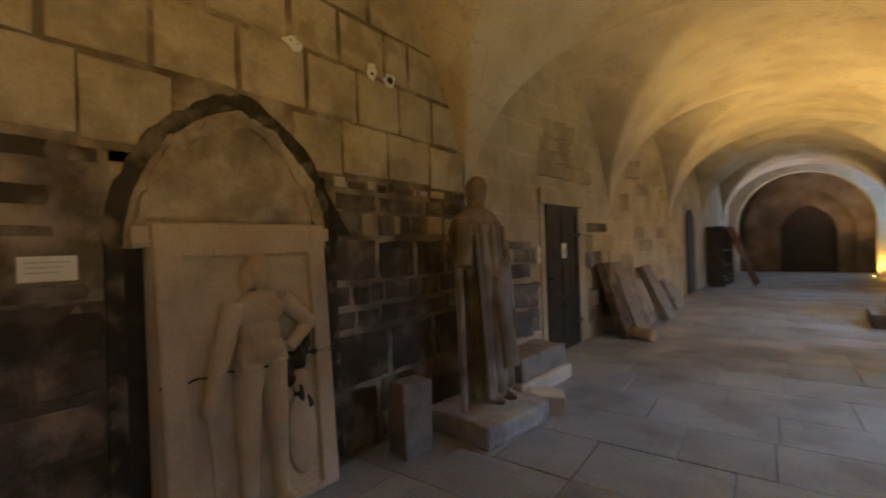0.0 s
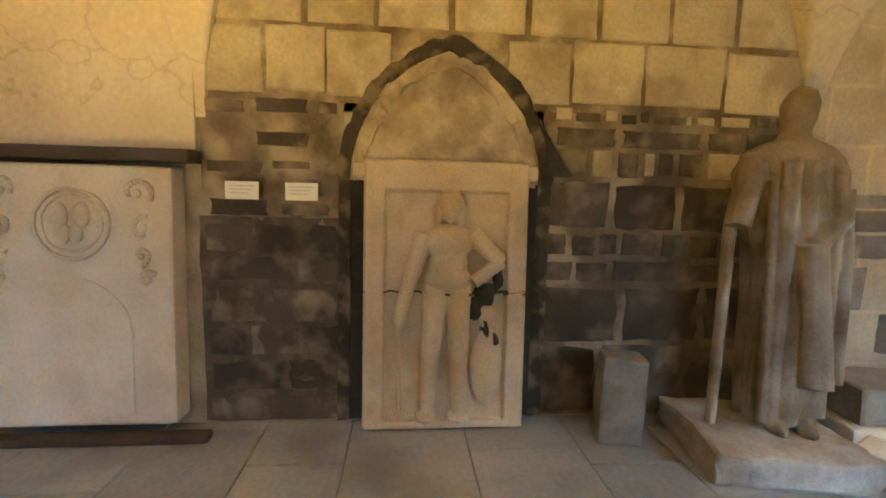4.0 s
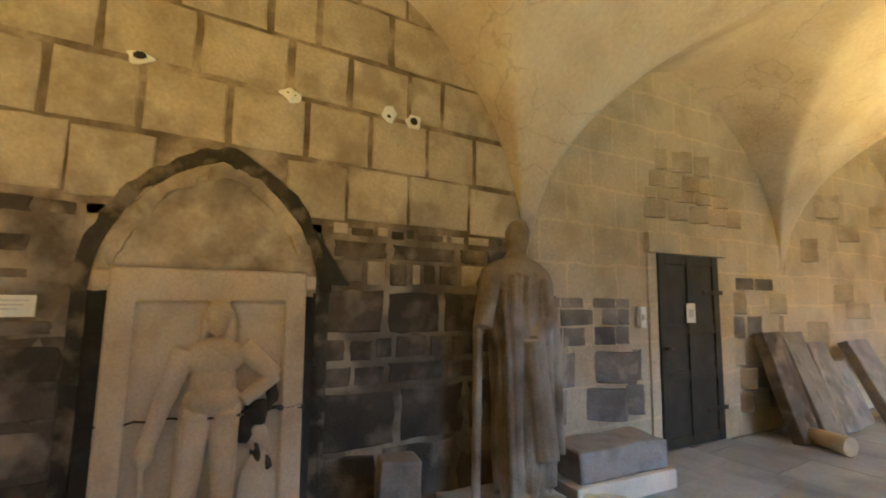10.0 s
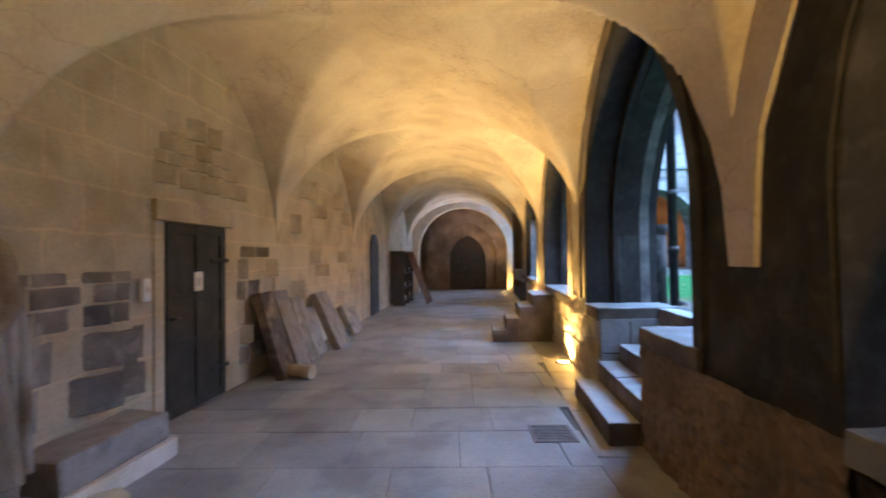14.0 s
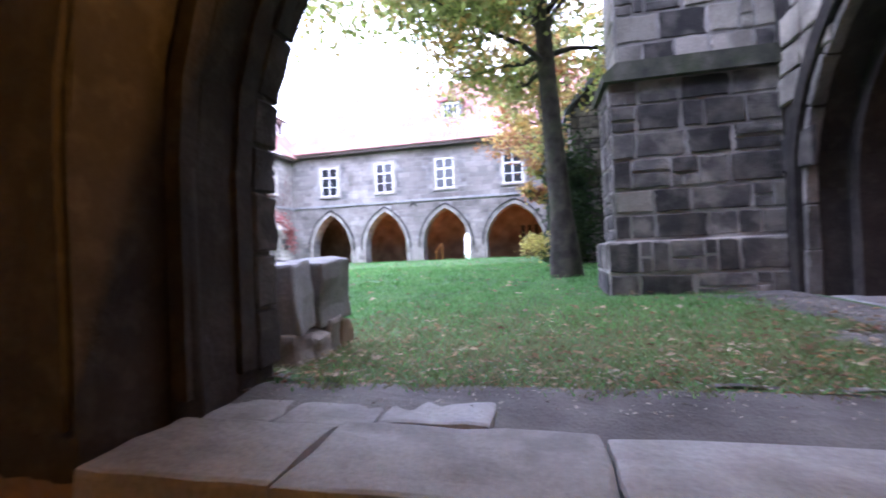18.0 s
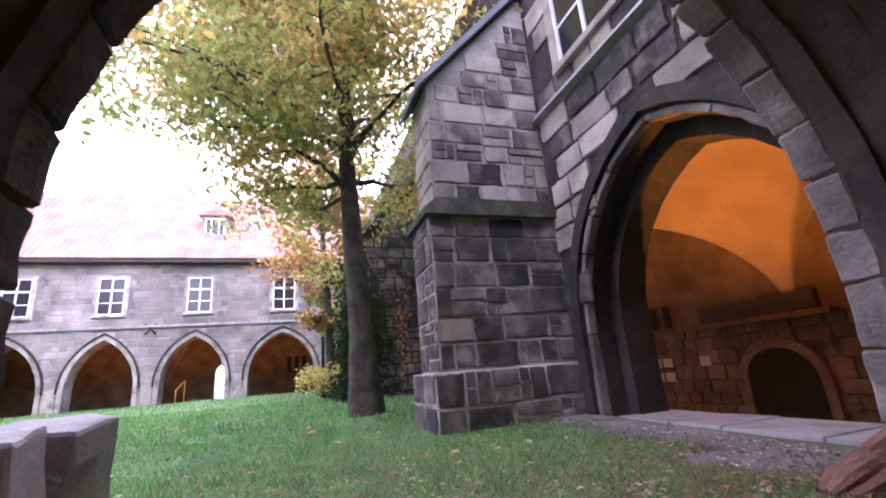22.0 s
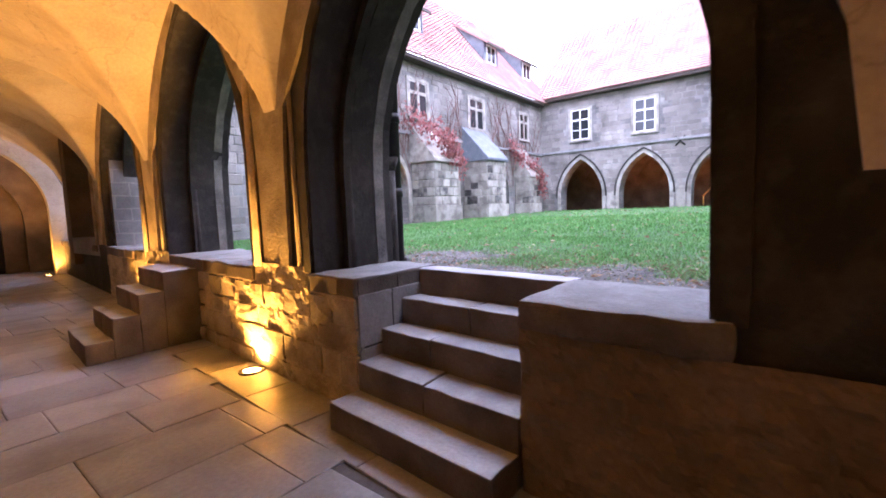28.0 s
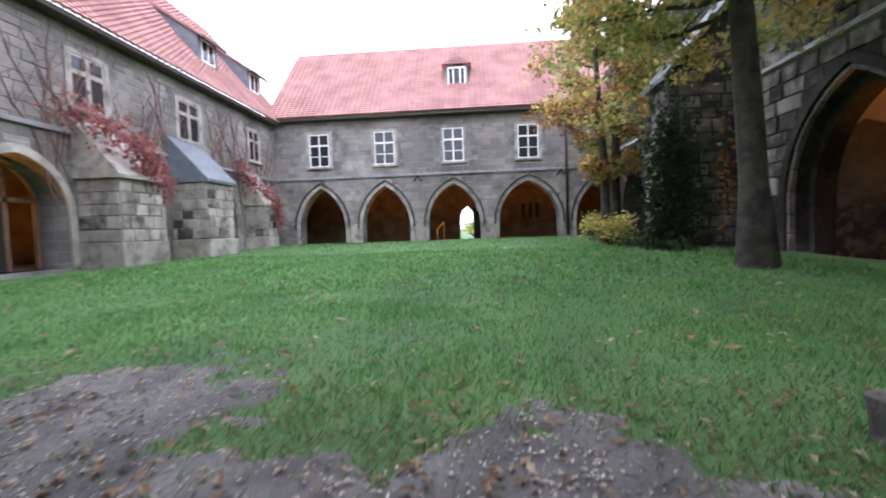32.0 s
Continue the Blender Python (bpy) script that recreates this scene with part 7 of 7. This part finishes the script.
grass()
DRYBLADE = leaf_material("dry_grass", [(0.10, 0.105, 0.04), (0.19, 0.165, 0.08), (0.10, 0.14, 0.04)])
rnd = random.Random(77)
vs, fs = [], []
for k in range(34000):
    x, y = 2.9 + abs(rnd.gauss(0, 1.5)), rnd.uniform(-0.9, 3.2)
    if rnd.random() < 0.3:
        x, y = 3.3 + abs(rnd.gauss(0, 0.8)), rnd.uniform(3.5, 8.5)
    a, h, la = rnd.uniform(0, 6.283), rnd.uniform(0.02, 0.075), rnd.uniform(0, 6.283)
    if bare(x, y) > 0.02 and rnd.random() < 0.75:
        continue
    z, i = court_z(x, y) - 0.003, len(vs)
    vs += [(x - 0.004 * math.cos(a), y - 0.004 * math.sin(a), z), (x + 0.004 * math.cos(a), y + 0.004 * math.sin(a), z), (x + h * math.cos(la), y + h * math.sin(la), z + h * 0.8)]
    fs.append((i, i + 1, i + 2))
quads_object("dry_grass", vs, fs, DRYBLADE, "thin dry grass between the lawn and the bare earth", "grass")


def scatter_leaves(name, count, place, size, mat, label, seed):
    rnd = random.Random(seed)
    verts, faces = [], []
    for k in range(count):
        x, y, z = place(rnd)
        a, s = rnd.uniform(0, 6.283), size * rnd.uniform(0.6, 1.4)
        c, d = s * math.cos(a), s * math.sin(a)
        i = len(verts)
        t1, t2, curl = rnd.uniform(-0.25, 0.25) * s, rnd.uniform(-0.25, 0.25) * s, rnd.uniform(0, 0.5) * s
        verts += [(x - c, y - d, z + t1), (x + d * 0.55, y - c * 0.55, z + t2 + curl), (x + c, y + d, z - t1), (x - d * 0.55, y + c * 0.55, z - t2 + curl), (x, y, z)]
        faces += [(i, i + 1, i + 4), (i + 1, i + 2, i + 4), (i + 2, i + 3, i + 4), (i + 3, i, i + 4)]
    return quads_object(name, verts, faces, mat, label, "leaves")


def near_place(rnd):
    x, y = 3.05 + abs(rnd.gauss(0, 1.6)), rnd.uniform(-0.9, 8.5)
    return x, y, (court_z(x, y) if x > 3.3 else 0.945) + 0.03


scatter_leaves("fallen_leaves", 1250, near_place, 0.026, DEADLEAF, "brown and pale fallen leaves on the grass", 5)


def far_place(rnd):
    x, y = rnd.uniform(5, 20), rnd.uniform(-0.5, 13)
    return x, y, court_z(x, y) + 0.05


scatter_leaves("fallen_leaves", 600, far_place, 0.042, DEADLEAF, "pale fallen leaves across the lawn", 6)


def grit_place(rnd):
    while True:
        x, y = rnd.uniform(3.3, 6), rnd.uniform(-0.9, 8.5)
        if bare(x, y) > 0.02:
            return x, y, court_z(x, y) + 0.022


scatter_leaves("grit", 1500, grit_place, 0.011, YARDPALE, "pale grit and crumbs on the bare earth", 7)
scatter_leaves("crumbs", 2600, grit_place, 0.013, YARDBLOCK, "dark crumbs of soil and stone on the bare earth", 17)
scatter_leaves("leaf_litter", 150, lambda r: (r.uniform(3.1, 3.7), r.gauss(0.0, 0.5) if r.random() < 0.6 else r.uniform(4.1, 4.8), 0.985), 0.017, LEAFORANGE, "drift of russet leaf litter", 8)


scatter_leaves("grit", 700, lambda r: (r.uniform(2.62, 3.45), r.uniform(-0.5, 3.0), 0.985), 0.009, YARDPALE, "pale crumbs on the trodden earth of the arch", 14)
scatter_leaves("fallen_leaves", 1000, lambda r: (lambda x, y: (x, y, court_z(x, y) + 0.03))(2.9 + abs(r.gauss(0, 0.9)), r.uniform(-0.9, 2.9)), 0.017, DEADLEAF, "drift of brown leaves where the grass meets the earth", 15)


# ---- trees ----
def tree(name, x, y, z, height, girth, spread, fork, mats, leaf, clumps, per, label, seed, lean=(0, 0), droop=0.0, side=(0, 0)):
    rnd = random.Random(seed)
    top = base(name, label, "tree", at=(x, y, z))
    bm = bmesh.new()
    pts, r0 = [], girth / 2
    n = 9
    for i in range(n + 1):
        f = i / n
        pts.append((Vector((lean[0] * f + 0.12 * math.sin(3 * f + seed), lean[1] * f + 0.1 * math.cos(4 * f + seed) - 0.1 * math.cos(seed), height * 0.8 * f)), r0 * (1 - 0.72 * f) * (1.45 if i == 0 else 1.0)))
    for (p, a), (q, b) in zip(pts, pts[1:]):
        tube(bm, p, q, a, b, 14, False)
    rough(bm, 0.02, 5, seed)
    part("trunk", bm, BARK, top)
    ends = []
    for k in range(clumps):
        f = fork + (0.98 - fork) * (k + rnd.random()) / clumps
        i = min(n - 1, int(f * n))
        start = pts[i][0].lerp(pts[i + 1][0], f * n - i)
        a = 2.4 * k + rnd.uniform(-0.5, 0.5)
        reach = spread * (1.05 - 0.55 * abs(f - 0.55) / 0.5) * rnd.uniform(0.6, 1.1)
        d = Vector((math.cos(a) + side[0], math.sin(a) + side[1], rnd.uniform(0.1, 0.75))).normalized()
        bm = bmesh.new()
        p, r = start, pts[i][1] * 0.42
        for s in range(4):
            q = p + d * reach / 4 + Vector((rnd.uniform(-1, 1), rnd.uniform(-1, 1), rnd.uniform(-0.5, 0.6) - droop)) * reach * 0.07
            tube(bm, p, q, r, r * 0.68, 7, False)
            p, r = q, r * 0.68
            if s >= 1:
                ends.append((p.copy(), reach * 0.26))
                for _ in range(3):
                    tip = p + Vector((rnd.uniform(-1, 1), rnd.uniform(-1, 1), rnd.uniform(-0.7, 0.7))) * reach * 0.30
                    tube(bm, p, tip, r * 0.5, r * 0.2, 5, False)
                    ends.append((tip, reach * 0.2))
        part("limb", bm, BARK, top)
    sets = [([], []) for _ in mats]
    for e, (p, rad) in enumerate(ends):
        vs, fs = sets[rnd.choices(range(len(mats)), [m[1] for m in mats])[0]]
        for _ in range(int(per * rnd.uniform(0.3, 1.2))):
            c = p + Vector((rnd.gauss(0, 1), rnd.gauss(0, 1), rnd.gauss(-0.1 - droop, 0.8))) * rad * 0.52
            u = Vector((rnd.uniform(-1, 1), rnd.uniform(-1, 1), rnd.uniform(-1, 1))).normalized()
            v = u.cross(Vector((rnd.uniform(-1, 1), rnd.uniform(-1, 1), rnd.uniform(-1, 1)))).normalized()
            s = leaf * rnd.uniform(0.6, 1.3)
            i = len(vs)
            vs += [tuple(c - u * s), tuple(c + v * s * 0.55), tuple(c + u * s), tuple(c - v * s * 0.55)]
            fs.append((i, i + 1, i + 2, i + 3))
    for (m, share), (vs, fs) in zip(mats, sets):
        if fs:
            quads_object("crown", vs, fs, m, "", "", top)
    return top


tree("oak_tree", 9.35, 1.1, 1.05, 15.0, 0.42, 4.1, 0.31, [(LEAFGREEN, 6), (LEAFGOLD, 4)], 0.07, 58, 150, "tall oak with a dark trunk and green to gold leaves", 4, (0.2, 0.25), 0.17, (-0.1, 0.6))
tree("maple_tree", 16.8, 1.1, 1.15, 10.5, 0.32, 2.2, 0.22, [(LEAFGOLD, 3), (LEAFORANGE, 4), (LEAFGREEN, 1)], 0.09, 20, 44, "slim tree with russet and gold autumn leaves", 9, (0.1, 0.15), 0.3)
tree("maple_tree", 17.6, 0.55, 1.15, 11.0, 0.36, 1.8, 0.35, [(LEAFGREEN, 3), (LEAFGOLD, 2)], 0.09, 14, 38, "slim tree with thin yellow-green leaves", 12, (0.05, -0.1), 0.2)


def leaf_sheet(name, spots, count, size, mat, label, category, seed, spread, normal):
    """Leaves hung close to a wall round a row of spots."""
    rnd = random.Random(seed)
    top = base(name, label, category)
    vs, fs = [], []
    nrm = Vector(normal)
    side = nrm.cross(Vector((0, 0, 1)))
    for k in range(count):
        t = rnd.random() * (len(spots) - 1)
        i = int(t)
        c = Vector(spots[i]).lerp(Vector(spots[min(i + 1, len(spots) - 1)]), t - i)
        c = c + side * rnd.gauss(0, spread[0]) + Vector((0, 0, rnd.gauss(0, spread[1]))) + nrm * abs(rnd.gauss(0, spread[2]))
        u = (side * rnd.uniform(-1, 1) + Vector((0, 0, rnd.uniform(-1, 1))) + nrm * rnd.uniform(-0.5, 0.5)).normalized()
        v = u.cross(nrm + 0.4 * Vector((rnd.uniform(-1, 1), rnd.uniform(-1, 1), rnd.uniform(-1, 1)))).normalized()
        s = size * rnd.uniform(0.6, 1.3)
        j = len(vs)
        vs += [tuple(c - u * s), tuple(c + v * s * 0.8), tuple(c + u * s), tuple(c - v * s * 0.8)]
        fs.append((j, j + 1, j + 2, j + 3))
    quads_object("leaves", vs, fs, mat, "", "", top)
    rnd = random.Random(seed + 1)
    bm = bmesh.new()
    for p, q in zip(spots, spots[1:]):
        tube(bm, Vector(p) + nrm * 0.03, Vector(q) + nrm * 0.03, 0.025, 0.018, 6)
    part("stem", bm, BARK, top)
    return top


leaf_sheet("ivy", [(13.2, 0.75, 1.1), (13.2, 0.7, 2.4), (13.2, 0.72, 3.9)], 3000, 0.055, IVY, "dark ivy climbing the far buttress", "ivy", 3, (0.3, 0.5, 0.1), (-1, 0, 0))
leaf_sheet("ivy", [(12.4, 0.5, 1.1), (13.4, 0.85, 1.2), (14.6, 1.0, 1.15)], 1500, 0.06, IVY, "low ivy spreading at the buttress foot", "ivy", 5, (0.35, 0.12, 0.2), (0, 1, 0))
leaf_sheet("creeper", [(12.1, 14.85, 5.0), (12.9, 13.9, 4.2), (13.5, 13.85, 3.6), (14.4, 14.4, 3.1)], 1150, 0.065, CREEPER, "red autumn creeper over the first north buttress", "creeper", 7, (0.25, 0.25, 0.1), (0, -1, 0))
leaf_sheet("creeper", [(19.4, 14.85, 4.7), (20.3, 14.6, 3.9), (21.2, 14.1, 3.2), (21.6, 14.2, 2.2)], 900, 0.065, CREEPER, "red autumn creeper in the corner of the court", "creeper", 8, (0.25, 0.25, 0.1), (0, -1, 0))
leaf_sheet("creeper", [(12.9, -0.5, 2.0), (12.95, -0.45, 3.4)], 110, 0.055, LEAFORANGE, "thin russet creeper hanging by the ivy", "creeper", 9, (0.12, 0.4, 0.05), (-1, 0.3, 0))
# leafless vine stems on the north wall
rnd = random.Random(21)
vine = base("bare_vine", "leafless brown vine stems fanned over the north wall", "vine")
VINE = material("vine_stem", [(0.14, 0.08, 0.07), (0.22, 0.13, 0.11)], 5, 0.9, 0.2)
for k in range(70):
    x = rnd.choice((9.0, 12.0, 14.3, 15.2, 18.3, 19.2, 20.2, 21.9)) + rnd.gauss(0, 0.3)
    p = Vector((x, NY - 0.03, rnd.uniform(2.5, 4.4)))
    bm = bmesh.new()
    drift = rnd.uniform(-0.28, 0.28)
    for s in range(5):
        q = p + Vector((drift + rnd.uniform(-0.2, 0.2), 0, rnd.uniform(0.35, 0.6)))
        if q.z > 6.9:
            break
        tube(bm, p, q, 0.016, 0.012, 5, False)
        tube(bm, q, q + Vector((rnd.uniform(-0.5, 0.5), 0, rnd.uniform(0.2, 0.5))), 0.01, 0.006, 4, False)
        p = q
    if len(bm.faces):
        part("stem", bm, VINE, vine)
    else:
        bm.free()


def bush(x, y, r, mat, label, seed):
    rnd = random.Random(seed)
    top = base("bush", label, "bush", at=(x, y, court_z(x, y)))
    vs, fs = [], []
    bm = bmesh.new()
    for k in range(40):
        a, reach = rnd.uniform(0, 6.283), r * rnd.uniform(0.4, 1.0)
        tip = Vector((math.cos(a) * reach, math.sin(a) * reach, r * rnd.uniform(0.35, 1.1)))
        tube(bm, (0, 0, 0), tip, 0.012, 0.006, 4, False)
        for _ in range(34):
            c = tip + Vector((rnd.gauss(0, 1), rnd.gauss(0, 1), rnd.gauss(0, 0.8))) * r * 0.17
            u = Vector((rnd.uniform(-1, 1), rnd.uniform(-1, 1), rnd.uniform(-0.6, 0.6))).normalized()
            v = u.cross(Vector((rnd.uniform(-1, 1), rnd.uniform(-1, 1), rnd.uniform(-1, 1)))).normalized()
            s = 0.055 * rnd.uniform(0.6, 1.3)
            i = len(vs)
            vs += [tuple(c - u * s), tuple(c + v * s * 0.6), tuple(c + u * s), tuple(c - v * s * 0.6)]
            fs.append((i, i + 1, i + 2, i + 3))
    part("twigs", bm, BARK, top)
    quads_object("foliage", vs, fs, mat, "", "", top)
    return top


YELLOWLEAF = leaf_material("yellow_leaf", [(0.42, 0.38, 0.08), (0.5, 0.46, 0.14), (0.38, 0.26, 0.08)])
bush(31.5, 5.4, 2.2, LEAFGREEN, "green bush in daylight beyond the east doorway", 9)
bush(29.4, 5.4, 0.8, LEAFGREEN, "small green bush outside the east doorway", 19)
bush(15.6, 1.35, 0.75, YELLOWLEAF, "round yellow autumn bush on the lawn", 3)
rail = base("hand_rail", "small yellow rail inside the east arch", "rail", at=(25.2, 6.95, 1.2))
RAILPAINT = material("yellow_paint", [(0.6, 0.38, 0.08), (0.68, 0.45, 0.12)], 5, 0.5, 0.05)
for dy, h in ((0, 1.0), (0.35, 0.6)):
    bm = bmesh.new()
    tube(bm, (0, dy, 0), (0, dy, h), 0.03, 0.03, 8)
    part("post", bm, RAILPAINT, rail)
bm = bmesh.new()
tube(bm, (0, 0, 1.0), (0, 0.35, 0.6), 0.03, 0.03, 8)
part("bar", bm, RAILPAINT, rail)
eastdoor = tagged(new("door_5"), "tall dark door leaf standing open to daylight in the east walk", "door", "", "structure")
part("leaf", boxes((27.9, 27.96, 4.9, 5.4, 1.2, 3.0), bevel=0.01), DOORPAINT, eastdoor)
for z in (1.5, 2.1, 2.7):
    part("hinge", boxes((27.88, 27.899, 4.92, 5.3, z, z + 0.05)), IRON, eastdoor)
for x in (EX - 0.1,):
    dp = base("drainpipe", "thin dark rain pipe on the east range", "drainpipe", at=(x, 0.98, 1.25))
    bm = bmesh.new()
    tube(bm, (0, 0, 0), (0, 0, 6.0), 0.06, 0.06, 10)
    part("pipe", bm, IRON, dp)
    part("bracket", boxes((0.0, 0.1, -0.09, 0.09, 3.0, 3.05)), IRON, dp)
for y in (8.0, 1.25):
    anchor = base("wall_anchor", "dark iron cross anchor on the east wall", "wall anchor", "wall anchors", at=(EX - 0.03, y, 4.38))
    for s in (-1, 1):
        bm = bmesh.new()
        tube(bm, (0, -0.2 * s, -0.22), (0, 0.2 * s, 0.22), 0.035, 0.035, 6)
        part("bar", bm, IRON, anchor)

# patches of large stones on the east wall, and plaster scars and holes in the knight's wall
for y, z in ((0.86, 2.99), (1.72, 2.97), (2.45, 3.0), (2.66, 2.99)):
    scar = base("wall_scar", "pale plaster scar round a small hole", "hole", "holes in the wall", at=(WX + 0.018, y, z))
    bm = bmesh.new()
    blob(bm, (0, 0, 0), (0.012, 0.07, 0.05), 17, 8)
    rough(bm, 0.035, 17, y * 3)
    part("plaster_ring", bm, PAPER, scar)
    bm = bmesh.new()
    blob(bm, (0.008, 0, 0), (0.012, 0.035, 0.03), 9, 6)
    part("hole", bm, VOID, scar)

# ---- floor slabs of the west walk ----
def plate(seed):
    rnd = random.Random(seed)
    bm = bmesh.new()
    e = [0.004 * rnd.random() for _ in range(4)]
    low = [bm.verts.new(p) for p in ((-0.5, -0.5, 0), (0.5, -0.5, 0), (0.5, 0.5, 0), (-0.5, 0.5, 0))]
    mid = [bm.verts.new((v.co.x, v.co.y, 0.8)) for v in low]
    up = [bm.verts.new((v.co.x * 0.975, v.co.y * 0.982, 1.0 - 0.03 * rnd.random())) for v in low]
    for a, b in ((low, mid), (mid, up)):
        for i in range(4):
            bm.faces.new((a[i], a[(i + 1) % 4], b[(i + 1) % 4], b[i]))
    bm.faces.new(up)
    return mesh_of("floor_slab", bm, PAVING)


PLATES = [plate(i) for i in range(4)]
rnd = random.Random(31)
row = -3.6
while row < NORTH_END - 0.3:
    l = rnd.uniform(0.52, 0.78)
    mid, x = row + l / 2, WX - rnd.uniform(0, 0.5)
    while x < 1.62:
        w = rnd.uniform(0.55, 1.0)
        lo, hi = max(x, WX), min(x + w, 1.66)
        if hi - lo > 0.08:
            ob = new("floor_slab", rnd.choice(PLATES))
            ob.parent = floor
            ob.matrix_world = Matrix.Translation((bend((lo + hi) / 2, mid), mid, -0.021)) @ Matrix.Diagonal((hi - lo - 0.006, l - 0.006, 0.022 + rnd.uniform(-0.003, 0.003), 1))
        x += w
    row += l
y = -3.6
while y < NORTH_END - 0.3:
    l = rnd.uniform(0.7, 1.3)
    mid = y + l / 2
    ob = new("floor_slab", rnd.choice(PLATES))
    ob.parent = floor
    ob.matrix_world = Matrix.Translation((bend((1.66 + AX) / 2, mid), mid, -0.021)) @ Matrix.Rotation(-math.atan(BEND) if mid > BEND_FROM else 0, 4, "Z") @ Matrix.Diagonal((AX - 1.66 - 0.008, l - 0.008, 0.022, 1))
    y += l
